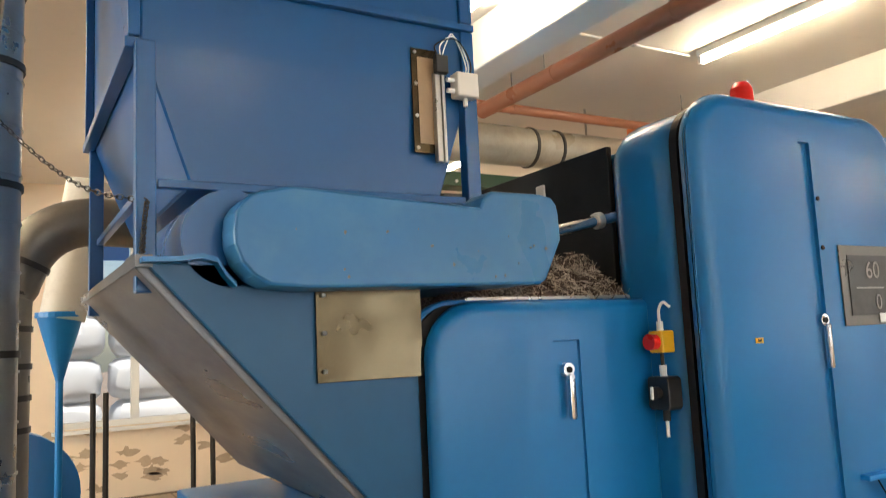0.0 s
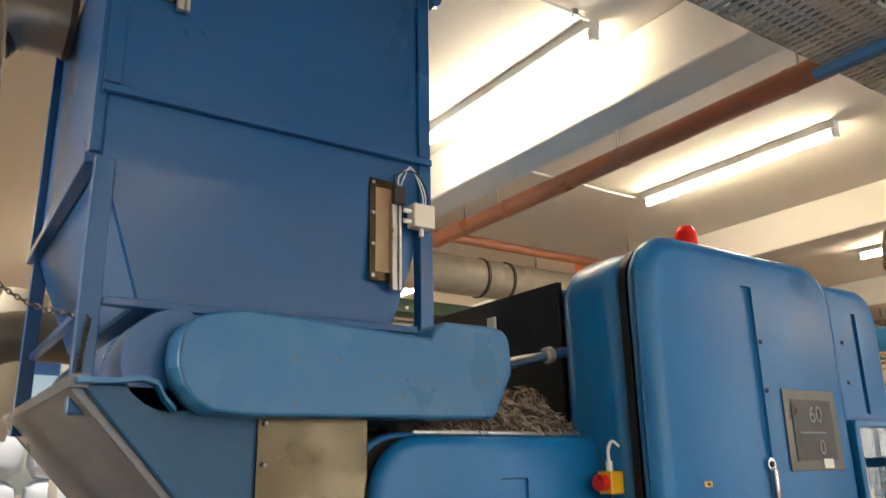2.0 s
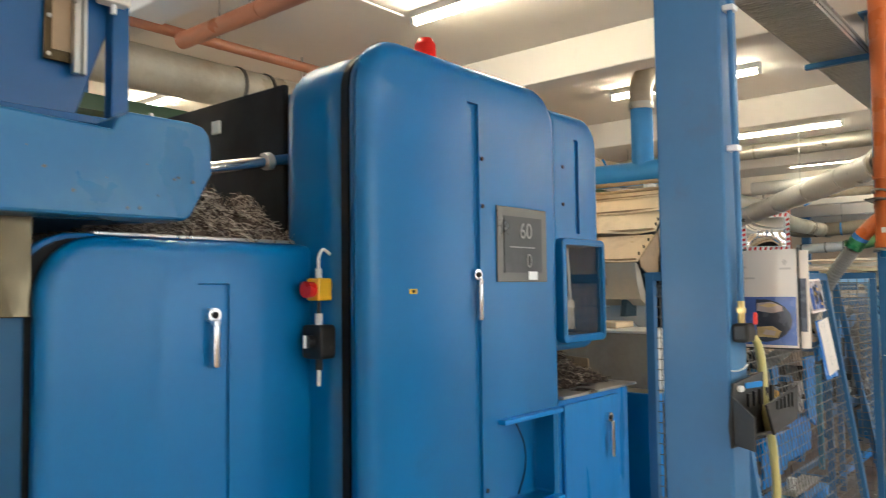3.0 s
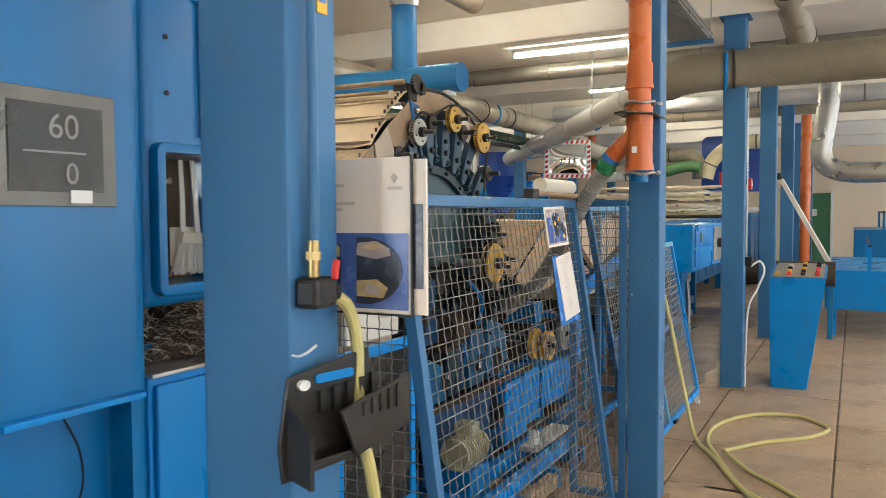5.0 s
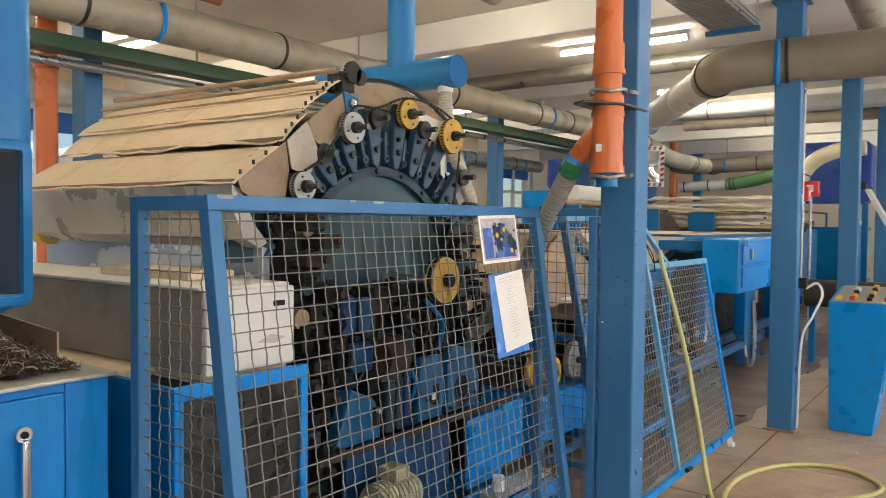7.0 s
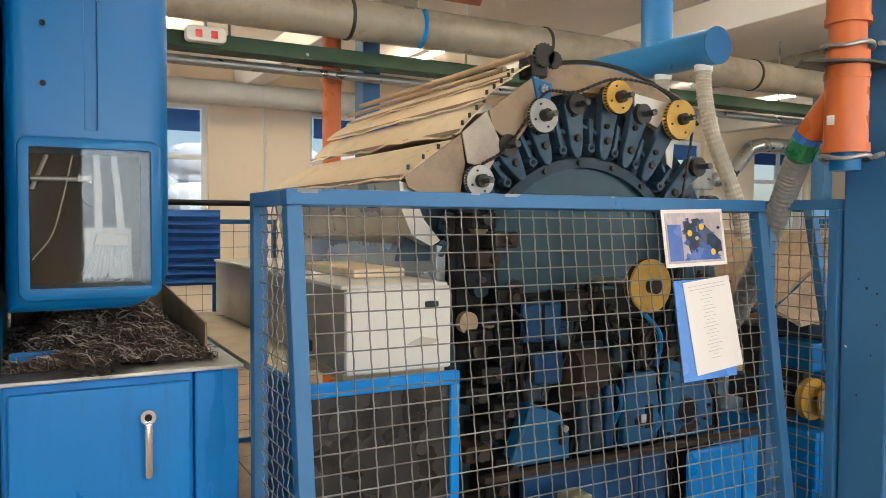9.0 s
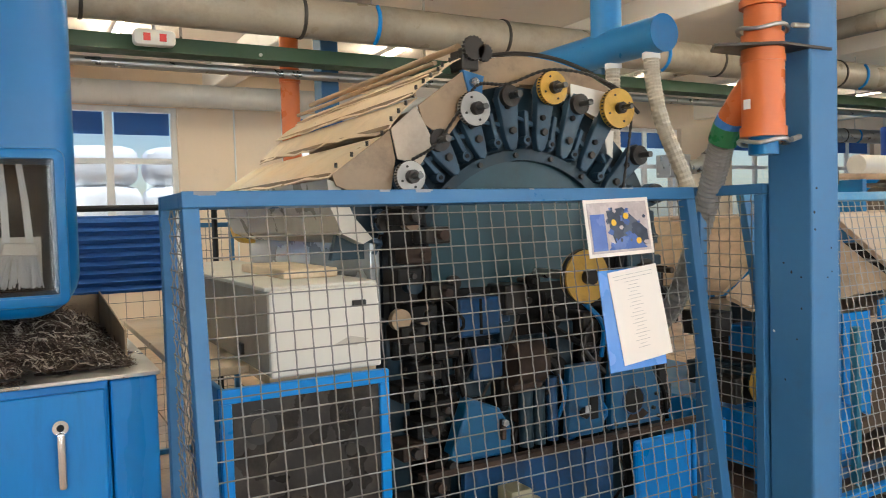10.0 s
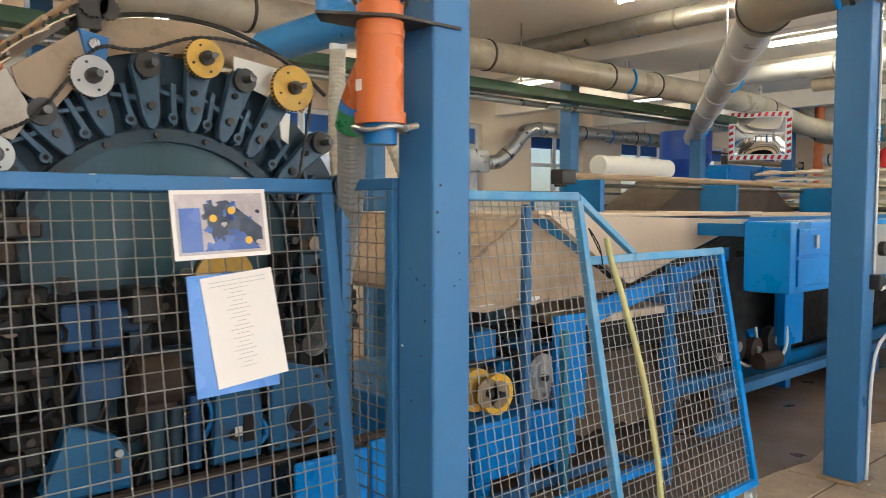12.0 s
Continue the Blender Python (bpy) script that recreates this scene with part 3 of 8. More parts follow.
# ---- fibre lift behind the cabinet ----
lift = empty("fibre_lift", (1.65, 2.3, 1.6), "black slatted fibre lift behind the feed cabinet", "conveyor")
part("side_wall", box(0.245, 0.268, -0.25, 0.85, 0.0, 0.62, 0.003), DARK, lift)
part("back_wall", box(-0.3, 0.244, 0.83, 0.85, 0.0, 0.35, 0.003), DARK, lift)
part("floor_plate", box(-0.5, 0.24, -0.30, 0.829, 0.0, 0.03), BLACKP, lift)
part("shaft", rod((-0.35, -0.275, 0.225), (0.235, -0.275, 0.355), 0.02, 16), CHROME, lift, "bright steel shaft", smooth=True)
part("collar", rod((0.145, -0.275, 0.335), (0.17, -0.275, 0.3405), 0.029, 16), STEEL, lift, smooth=True)
part("clip", box(0.232, 0.2445, 0.12, 0.17, 0.50, 0.55, 0.003), WHITEB, lift)


def fluff(name, x0, x1, y0, y1, z, height, n, seed, mats, label):
    """A heap of curled fibre strands; each tone is an object of its own."""
    r = random.Random(seed)
    bms = [bmesh.new() for _ in mats]
    def heap(u, v):
        e = min(1, 3.2 * min(u, 1 - u)) * min(1, 3.2 * min(v, 1 - v) + 0.25)
        return height * e * (0.62 + 0.6 * noise.noise(Vector((u * 4, v * 4, seed))) + 0.5 * noise.noise(Vector((u * 11, v * 11, seed + 3))))
    base = bms[0]
    N = 44
    grid = [[base.verts.new((x0 + (x1 - x0) * i / N, y0 + (y1 - y0) * j / N, z + max(0.0, heap(i / N, j / N) * 0.85 - 0.01))) for j in range(N + 1)] for i in range(N + 1)]
    for i in range(N):
        for j in range(N):
            base.faces.new((grid[i][j], grid[i + 1][j], grid[i + 1][j + 1], grid[i][j + 1]))
    for k in range(n):
        u, v = r.random(), r.random()
        c = Vector((x0 + (x1 - x0) * u, y0 + (y1 - y0) * v, z + max(0.004, heap(u, v)) - 0.004 + r.uniform(0, 0.012)))
        a, lift_, rad, turn = r.uniform(0, 6.28), r.uniform(-0.5, 0.9), r.uniform(0.006, 0.02), r.uniform(1.5, 7)
        ax = Vector((math.cos(a), math.sin(a), lift_)).normalized()
        o = ax.orthogonal().normalized()
        q = ax.cross(o)
        steps = 6
        pts = [c + ax * (s / steps - 0.5) * r.uniform(0.04, 0.085) + (o * math.cos(turn * s / steps) + q * math.sin(turn * s / steps)) * rad for s in range(steps + 1)]
        pts = [Vector((p.x, p.y, max(p.z, z + 0.002))) for p in pts]
        w = r.uniform(0.0009, 0.003)
        pick = r.randrange(len(mats))
        b = bms[pick]
        w *= 1.3 if mats[pick] is FLUFF2 else 1.0
        side = Vector((r.uniform(-1, 1), r.uniform(-1, 1), r.uniform(-1, 1))).normalized()
        prev = None
        for s, p in enumerate(pts):
            ww = w * (1 - abs(s / steps - 0.5))
            cur = (b.verts.new(p - side * ww), b.verts.new(p + side * ww), b.verts.new(p + ax.cross(side) * ww))
            if prev:
                for m in range(3):
                    b.faces.new((prev[m], prev[(m + 1) % 3], cur[(m + 1) % 3], cur[m]))
            prev = cur
    e = empty(name, ((x0 + x1) / 2, (y0 + y1) / 2, z), label, "fibre waste", "", "stuff")
    for b, m in zip(bms, mats):
        b.transform(Matrix.Translation((-(x0 + x1) / 2, -(y0 + y1) / 2, -z)))
        part("fibres", b, m, e)


fluff("fibre_heap", 1.22, 2.03, 1.965, 2.6, 1.635, 0.22, 8500, 4, [FLUFF, FLUFF2, FLUFF, FLUFF2, FLUFF3], "heap of tangled grey-brown textile fibre waste on the lift")


# ---- tall feeder ----
def feeder():
    ox, oy = 2.4, 1.6
    e = empty("fibre_feeder", (ox, oy, 0), "tall blue sheet steel fibre feeder with rounded doors", "machine")

    def P(n, bm, m, label="", smooth=False, parent=None):
        bm.transform(Matrix.Translation((-ox, -oy, 0)))
        return part(n, bm, m, parent or e, label, smooth)

    P("body", box(1.93, 2.94, 1.74, 3.6, 0.1, 2.2, 0.02), BLUE)
    P("upper_body", box(2.945, 3.33, 1.9, 3.4, 1.26, 2.18, 0.02), BLUE)
    P("side_frame", soft_door(1.865, 2.93, 0.1, 2.285, 1.725, 0.32, 0.17, 0.09, (0, 0, 0, 1)), BLUE, smooth=True)
    P("gasket", soft_door(1.868, 2.94, 0.12, 2.285, 1.70, 0.03, 0.15, 0.0, (0, 0, 0, 1)), DARK, "black rubber door gasket")
    d = P("door", soft_door(1.85, 2.94, 0.15, 2.305, 1.598, 0.105, 0.17, 0.055, (0, 0, 1, 1)), BLUE, "tall blue door with rounded edges", smooth=True)
    cut(d, shift(box(2.345, 2.405, 1.5, 1.612, 0.2, 2.165, 0.004), ox, oy))
    cut(d, shift(box(2.52, 2.865, 1.5, 1.69, 0.70, 1.015, 0.01), ox, oy))
    handle(d, 2.385 - ox, 1.612 - oy, 1.555, 0.16)
    P("niche_lip", box(2.495, 2.89, 1.565, 1.60, 1.017, 1.035, 0.004), BLUE_LT, parent=d)
    P("niche_sill", box(2.495, 2.89, 1.565, 1.60, 0.68, 0.698, 0.004), BLUE_LT, "scuffed niche sill", parent=d)
    P("niche_cable", tube(smooth_path([(2.72, 1.68, 0.99), (2.75, 1.66, 0.9), (2.765, 1.67, 0.8), (2.74, 1.685, 0.71)]), 0.003, 6), DARK, parent=d)
    g = P("vent_grille", box(2.79, 2.88, 1.590, 1.600, 0.57, 0.66, 0.002), BLUE_LT, parent=d)
    for i in range(4):
        for j in range(4):
            P("slot", box(2.797 + 0.021 * i, 2.811 + 0.021 * i, 1.5885, 1.592, 0.577 + 0.021 * j, 0.591 + 0.021 * j), DARK, parent=g)
    # side door with window
    sd = P("side_door", soft_door(2.955, 3.375, 1.24, 2.265, 1.648, 0.25, 0.13, 0.05, (0, 1, 1, 0)), BLUE, "narrow side door", smooth=True)
    cut(sd, shift(box(3.15, 3.185, 1.5, 1.662, 1.74, 2.15, 0.003), ox, oy))
    fr = P("window_frame", prism(rounded(2.985, 3.345, 1.275, 1.715, 0.03), "y", 1.612, 1.655, bevel=0.008), BLUE, parent=sd, smooth=True)
    cut(fr, shift(box(3.012, 3.318, 1.55, 1.632, 1.302, 1.688, 0.01), ox, oy))
    cut(sd, shift(box(3.014, 3.316, 1.5, 1.85, 1.304, 1.686), ox, oy))
    cut(fr, shift(box(3.014, 3.316, 1.55, 1.70, 1.304, 1.686), ox, oy))
    # Near-black sheet over the blue back wall: the window's inner shade as colour.
    P("liner", box(3.0145, 3.3155, 1.842, 1.8485, 1.3045, 1.6855), GRIME_SHADE, "near-black sheet standing in for the shade inside the door", parent=sd)
    P("inner_wheel", rod((3.19, 1.84, 1.57), (3.19, 1.815, 1.57), 0.04, 24), STEELD, parent=sd, smooth=True)
    P("inner_arm", rod((3.018, 1.78, 1.61), (3.17, 1.78, 1.612), 0.008, 10), STEEL, "bright steel lever with wing nut", parent=sd, smooth=True)
    P("wing_nut", prism([(3.14, 1.60), (3.155, 1.608), (3.175, 1.596), (3.172, 1.625), (3.155, 1.618), (3.14, 1.626)], "y", 1.768, 1.776), STEEL, parent=sd)
    P("inner_cord", tube(smooth_path([(3.125, 1.76, 1.68), (3.10, 1.76, 1.56), (3.07, 1.76, 1.45), (3.02, 1.76, 1.38)]), 0.002, 6), WHITEB, parent=sd)
    P("inner_hose", tube(smooth_path([(3.06, 1.80, 1.68), (3.04, 1.80, 1.63), (3.02, 1.80, 1.58)]), 0.006, 8), WHITEB, parent=sd)
    P("window_pane", box(3.0145, 3.3155, 1.628, 1.6325, 1.3045, 1.6855), SMOKE, "smoky acrylic window pane", parent=sd).visible_shadow = False
    P("window_bead", prism([(3.012, 1.302), (3.318, 1.302), (3.318, 1.308), (3.012, 1.308)], "y", 1.617, 1.6275), BLUE, parent=sd)
    for bx, bz in ((2.42, 1.97), (2.42, 1.80), (2.425, 0.8), (3.05, 1.86), (3.05, 2.02)):
        P("key_lock", rod((bx, 1.597 if bx < 3 else 1.647, bz), (bx, 1.593 if bx < 3 else 1.643, bz), 0.008, 10), DARK)
    return e


SMOKE = bpy.data.materials.new("smoky_acrylic")
SMOKE.use_nodes = True
_k = SMOKE.node_tree.nodes["Principled BSDF"]
_k.inputs["Base Color"].default_value = (0.62, 0.6, 0.57, 1)
_k.inputs["Transmission Weight"].default_value, _k.inputs["Roughness"].default_value, _k.inputs["IOR"].default_value = 1.0, 0.02, 1.45
feeder()
hb = empty("hand_brush", (3.22, 1.745, 1.32), "white bristle brush hanging on two tapes behind the pane", "brush")
for _x0, _x1 in ((-0.035, -0.03), (0.012, 0.03)):
    part("tape", prism([(_x0 - 0.008, 0.36), (_x0 + 0.008, 0.36), ((_x0 + _x1) / 2 + 0.012, 0.25), (_x1 + 0.011, 0.13), (_x1 - 0.009, 0.13), ((_x0 + _x1) / 2 - 0.007, 0.25)], "y", -0.003, 0.001), WHITE, hb)
part("ferrule", prism([(-0.045, 0.10), (0.05, 0.095), (0.05, 0.13), (-0.035, 0.135)], "y", -0.012, 0.012, bevel=0.003), WHITEB, hb, "worn pale ferrule")
part("backing_card", box(-0.065, 0.06, 0.016, 0.018, 0.03, 0.15), WHITEB, hb, "pale card behind the bristles")
_bt = bmesh.new()
_rb = random.Random(6)
for _i in range(110):
    _u = _rb.uniform(-1, 1)
    rod((0.002 + 0.042 * _u, _rb.uniform(-0.01, 0.01), 0.105), (-0.006 + 0.066 * _u + _rb.uniform(-0.006, 0.006), _rb.uniform(-0.013, 0.013), _rb.uniform(0.0, 0.018)), 0.0022, 4, bm=_bt)
part("bristles", _bt, WHITE, hb, "long white bristles")
BOARD = mat("chalkboard", (0.022, 0.022, 0.021), 0.35, vary=0.4, scale=5, dirt=(0.09, 0.085, 0.08), dirt_amount=0.3, dirt_scale=4)
CHALK = mat("chalk", (0.32, 0.31, 0.3), 0.95)
cb = empty("chalk_board", (2.665, 1.598, 1.67), "dark chalkboard plate with handwritten figures on the feeder door", "sign")
part("plate", box(-0.165, 0.165, -0.006, -0.001, -0.14, 0.14, 0.002), FRAMEB, cb, "dull metal backing plate")
part("board", box(-0.125, 0.125, -0.009, -0.0065, -0.105, 0.105), BOARD, cb)
part("tag", box(0.03, 0.09, -0.0105, -0.0095, -0.132, -0.1), WHITE, cb)
part("chalk_line", box(-0.09, 0.075, -0.0105, -0.0095, -0.012, -0.007), CHALK, cb)


def writing(text, x, y, z, size, m, parent, rx=90, rz=0, name="lettering"):
    c = bpy.data.curves.new(name, "FONT")
    c.body, c.size, c.extrude = text, size, 0.0006
    c.align_x = "CENTER"
    c.materials.append(m)
    ob = new(name, c)
    ob.parent = parent
    ob.location, ob.rotation_euler = (x, y, z), (radians(rx), 0, radians(rz))
    return ob


writing("60", 0.015, -0.0105, 0.025, 0.085, CHALK, cb)
writing("0", 0.035, -0.0105, -0.085, 0.075, CHALK, cb)
st = empty("yellow_sticker", (2.05, 1.597, 1.50), "small yellow warning sticker on the blue door", "sticker")
part("film", box(-0.018, 0.018, -0.003, -0.001, -0.008, 0.008, 0.0004), YELP, st)
part("print", box(-0.008, 0.008, -0.0042, -0.0032, -0.004, 0.004), DARK, st)
bc = empty("warning_beacon", (2.42, 1.86, 2.286), "red warning beacon on top of the feeder", "beacon")
BEACON = mat("red_beacon_lens", (0.75, 0.015, 0.01), 0.2, vary=0.1)
part("base", rod((0, 0, 0), (0, 0, 0.065), 0.05, 24), GALV, bc, smooth=True)
bl = part("lens", rod((0, 0, 0.065), (0, 0, 0.155), 0.045, 28, r2=0.041), BEACON, bc, "red ribbed lens", smooth=True)
part("cap", rod((0, 0, 0.155), (0, 0, 0.178), 0.041, 28, r2=0.028), BEACON, bl, smooth=True)

# ---- emergency stop and switch on the feeder's flank ----
es = empty("emergency_stop", (1.866, 1.80, 1.51), "yellow emergency stop box with red button", "switch")
part("housing", box(-0.055, 0.0, -0.03, 0.03, -0.035, 0.035, 0.005), YELP, es)
part("button", rod((-0.055, 0, 0), (-0.085, 0, 0), 0.024, 18, r2=0.026), RED, es, smooth=True)
part("gland", rod((-0.03, 0, 0.035), (-0.03, 0, 0.065), 0.011, 10), WHITE, es)
part("cable", tube(smooth_path([(-0.03, 0, 0.06), (-0.03, 0, 0.1), (-0.02, -0.01, 0.125), (0.0, -0.02, 0.11)]), 0.005, 8), WHITE, es, smooth=True)
part("cable", tube([(-0.03, 0, -0.035), (-0.03, 0, -0.085)], 0.006, 8), BLACKP, es)
sw = empty("rotary_switch", (1.866, 1.80, 1.35), "black rotary isolator switch with cable glands", "switch")
part("housing", prism(rounded(-0.045, 0.045, -0.055, 0.05, 0.015), "x", -0.06, 0.0, bevel=0.004), BLACKP, sw)
part("knob", rod((-0.06, 0, 0), (-0.082, 0, 0), 0.02, 14), BLACKP, sw)
part("pointer", box(-0.092, -0.082, -0.004, 0.004, -0.02, 0.02, 0.002), WHITE, sw)
part("gland", rod((-0.03, 0, 0.05), (-0.03, 0, 0.085), 0.012, 10), WHITE, sw)
part("gland", rod((-0.03, 0, -0.055), (-0.03, 0, -0.09), 0.012, 10), BLACKP, sw)
part("lead", tube([(-0.03, 0, -0.09), (-0.035, -0.005, -0.14)], 0.006, 8), WHITE, sw)

# ---- outlet cabinet and its trough ----
oc = empty("outlet_cabinet", (3.3, 1.6, 0), "low bright blue cabinet below the fibre trough", "cabinet")
part("body", box(-0.36, 0.13, 0.02, 1.6, 0.1, 1.055, 0.008), CABB, oc)
part("door", box(-0.345, 0.12, 0.0, 0.02, 0.12, 1.03, 0.006), CABB, oc)
part("end_post", box(0.135, 0.265, 0.03, 1.6, 0.08, 1.05, 0.008), CABB, oc)
part("top_sheet", box(-0.37, 0.27, -0.012, 1.5, 1.056, 1.068, 0.003), STEEL, oc, "bare worn steel top sheet")
handle(oc, 0.0, 0.0, 0.94, 0.17)
tr = empty("fibre_trough", (3.2, 2.2, 1.069), "open sheet metal trough above the cabinet", "trough")
part("end_wall", prism([(-0.40, 0.0), (0.45, 0.0), (0.45, 0.16), (-0.40, 0.10)], "x", 0.30, 0.306), TAN, tr)
part("back_wall", prism([(-0.25, 0.0), (0.30, 0.0), (0.30, 0.15), (-0.25, 0.15)], "y", 0.45, 0.456), TAN, tr)
part("plate", box(-0.24, -0.12, -0.44, -0.43, 0, 0.05), BLUE, tr)
fluff("fibre_heap", 2.96, 3.50, 1.70, 2.64, 1.07, 0.15, 8500, 8, [FLUFF3, FLUFF, FLUFF, FLUFF3, FLUFF2], "heap of dark brown fibre waste in the trough")

# ---- card ----
CX, CZ, CY = 5.11, 1.19, 1.90


def card():
    e = empty("carding_machine", (CX, CY, 0), "carding machine with cream covers and roller arms round a teal drum", "machine")

    def P(n, bm, m, label="", smooth=False, parent=None):
        bm.transform(Matrix.Translation((-CX, -CY, 0)))
        return part(n, bm, m, parent or e, label, smooth)

    yb = 3.66
    P("main_drum", rod((CX, 1.99, CZ), (CX, yb, CZ), 0.70, 64), TEAL, smooth=True)
    P("drum_end", rod((CX, 1.935, CZ), (CX, 1.99, CZ), 0.545, 64), TEALP, "pale teal drum end plate", smooth=True)
    # ring flange
    ring = bmesh.new()
    n = 72
    vs = [[ring.verts.new((CX + r * math.cos(k * 6.2832 / n), y, CZ + r * math.sin(k * 6.2832 / n))) for k in range(n)] for r, y in ((0.535, 1.935), (0.535, 1.905), (0.58, 1.905), (0.58, 1.985))]
    for a, b in zip(vs, vs[1:]):
        for k in range(n):
            ring.faces.new((a[k], a[(k + 1) % n], b[(k + 1) % n], b[k]))
    P("ring_flange", ring, TEAL, smooth=True)
    for k in range(5, 32):
        a = radians(k * 6.3)
        c = (CX + 0.557 * math.cos(a), CZ + 0.557 * math.sin(a))
        if k % 3 == 0:
            P("flange_bolt", rod((c[0], 1.905, c[1]), (c[0], 1.89, c[1]), 0.011, 8), STEELD)
    # side frame behind the arms
    o = [(CX + 0.86 * math.cos(radians(a)), CZ + 0.86 * math.sin(radians(a))) for a in range(10, 171, 8)]
    P("side_frame", prism(o, "y", 1.985, 2.02), TEAL)
    # roller arms, bearings
    arms = ((28, 0.82), (42, 0.84), (58, 0.90), (70, 0.83), (82, 0.85), (96, 0.80), (111, 0.79), (125, 0.74), (141, 0.735), (156, 0.72))
    for i, (a, r) in enumerate(arms):
        t = radians(a)
        u, v = Vector((math.cos(t), 0, math.sin(t))), Vector((-math.sin(t), 0, math.cos(t)))
        c = Vector((CX, 0, CZ))
        def q(rad, off):
            p = c + u * rad + v * off
            return (p.x, p.z)
        shape = [q(0.585, -0.018), q(0.575, 0.0), q(0.585, 0.018), q(0.63, 0.032), q(r - 0.05, 0.045), q(r, 0.052), q(r + 0.04, 0.035), q(r + 0.05, 0.0), q(r + 0.04, -0.035), q(r, -0.052), q(r - 0.05, -0.045), q(0.63, -0.032)]
        arm = P("roller_arm", prism(shape, "y", 1.885, 1.925, bevel=0.006), ARM, "greasy teal cast roller arm")
        rib = P("arm_rib", prism([q(0.60, 0.05), q(0.74, 0.075), q(0.74, 0.095), q(0.585, 0.07)], "y", 1.90, 1.985, bevel=0.004), ARM, parent=arm)
        p = c + u * (0.66)
        P("arm_bolt", rod((p.x, 1.885, p.z), (p.x, 1.868, p.z), 0.016, 6), STEELD, parent=arm)
        p = c + u * r
        P("bearing", rod((p.x, 1.885, p.z), (p.x, 1.86, p.z), 0.045, 18), STEELD, parent=arm, smooth=True)
        P("roller_shaft", rod((p.x, 1.99, p.z), (p.x, 1.795 if i % 2 else 1.825, p.z), 0.014, 12), FRAMEB, parent=arm, smooth=True)
        P("roller", rod((p.x, 2.03, p.z), (p.x, yb, p.z), 0.055, 16), TAN, smooth=True)
        s = c + u * (0.70) + v * 0.10
        p = c + u * (0.615) + v * 0.075
        P("lug", rod((p.x, 1.93, p.z), (p.x, 1.885, p.z), 0.019, 12), ARM, smooth=True)
        P("lug_hole", rod((p.x, 1.8845, p.z), (p.x, 1.88, p.z), 0.009, 10), GRIME_SHADE)
        p = c + u * (0.76 if i % 2 else 0.72) + v * 0.012
        P("oil_cup", rod((p.x, 1.885, p.z), (p.x, 1.872, p.z), 0.012, 8), GRIME_SHADE, parent=arm)
        P("cross_web", prism([q(0.68, 0.035), q(0.70, 0.13), q(0.715, 0.13), q(0.70, 0.035)], "y", 1.91, 1.96, bevel=0.003), ARM, parent=arm)
        P("brace", rod((s.x, 1.93, s.z), (s.x - v.x * 0.16, 1.93, s.z - v.z * 0.16), 0.010, 8), STEELD)
    # chain wheels
    for name, (x, z), r, m, lab in (("pulley", (5.58, 1.955), 0.088, YELLOW, "yellow painted chain wheel"), ("pulley", (5.22, 2.025), 0.07, YELLOW, "yellow painted chain wheel"), ("sprocket", (4.83, 1.92), 0.068, GALVP, "bare grey sprocket"), ("sprocket", (4.535, 1.65), 0.06, GALVP, "bare grey sprocket")):
        w = P(name, rod((x, 1.855, z), (x, 1.825, z), r, 32), m, lab, smooth=True)
        P("hub", rod((x, 1.825, z), (x, 1.80, z), 0.026, 16), STEELD, parent=w, smooth=True)
        P("axle", rod((x, 1.86, z), (x, 1.745, z), 0.012, 12), FRAMEB, parent=w, smooth=True)
        P("teeth", gear(x, 1.838, z, r + 0.004, 34, 0.012), STEELD, parent=w)
        for k in range(4):
            a = k * 1.571 + 0.4
            P("rim_bolt", rod((x + r * 0.7 * math.cos(a), 1.826, z + r * 0.7 * math.sin(a)), (x + r * 0.7 * math.cos(a), 1.821, z + r * 0.7 * math.sin(a)), 0.005, 6), STEELD, parent=w)
    # chain over the top, bead by bead joined as one run
    path = smooth_path([(4.55, 1.845, 1.715), (4.66, 1.845, 1.78), (4.78, 1.845, 1.93), (4.86, 1.845, 2.02), (5.0, 1.845, 2.03), (5.2, 1.845, 2.10), (5.4, 1.845, 2.10), (5.58, 1.845, 2.05), (5.665, 1.845, 1.98), (5.66, 1.845, 1.86), (5.60, 1.845, 1.55), (5.56, 1.845, 1.40)], 14)
    P("chain", tube(path, 0.0052, 6, ridges=0.5), STEELD, "oily drive chain")
    # tan end sheets
    o = [(4.84, 2.10), (4.60, 1.93), (4.62, 1.86), (4.72, 1.80), (4.84, 1.95)]
    P("end_sheet", prism(o, "y", 1.875, 1.883, bevel=0.002), TAN, "oily bare end sheet")
    P("end_sheet", prism([(4.585, 1.925), (4.475, 1.835), (4.50, 1.72), (4.60, 1.70), (4.66, 1.79)], "y", 1.866, 1.874, bevel=0.002), PALESH, "pale bare end sheet")
    P("end_sheet", prism([(4.475, 1.83), (4.235, 1.66), (4.25, 1.62), (4.33, 1.585), (4.47, 1.585), (4.495, 1.72)], "y", 1.875, 1.883, bevel=0.002), TAN, "oily bare end sheet")
    arc = [(CX + 0.06 + 0.95 * math.cos(radians(a)), CZ + 0.03 + 0.95 * math.sin(radians(a))) for a in range(112, 50, -6)] + [(CX + 0.06 + 0.83 * math.cos(radians(a)), CZ + 0.03 + 0.83 * math.sin(radians(a))) for a in range(52, 114, 6)]
    P("arch_sheet", prism(arc, "y", 1.93, 1.938, bevel=0.002), TAN, "bare arched side sheet")
    rim = smooth_path([(CX + 0.06 + 0.96 * math.cos(radians(a)), 1.925, CZ + 0.03 + 0.96 * math.sin(radians(a))) for a in range(114, 46, -8)], 4)
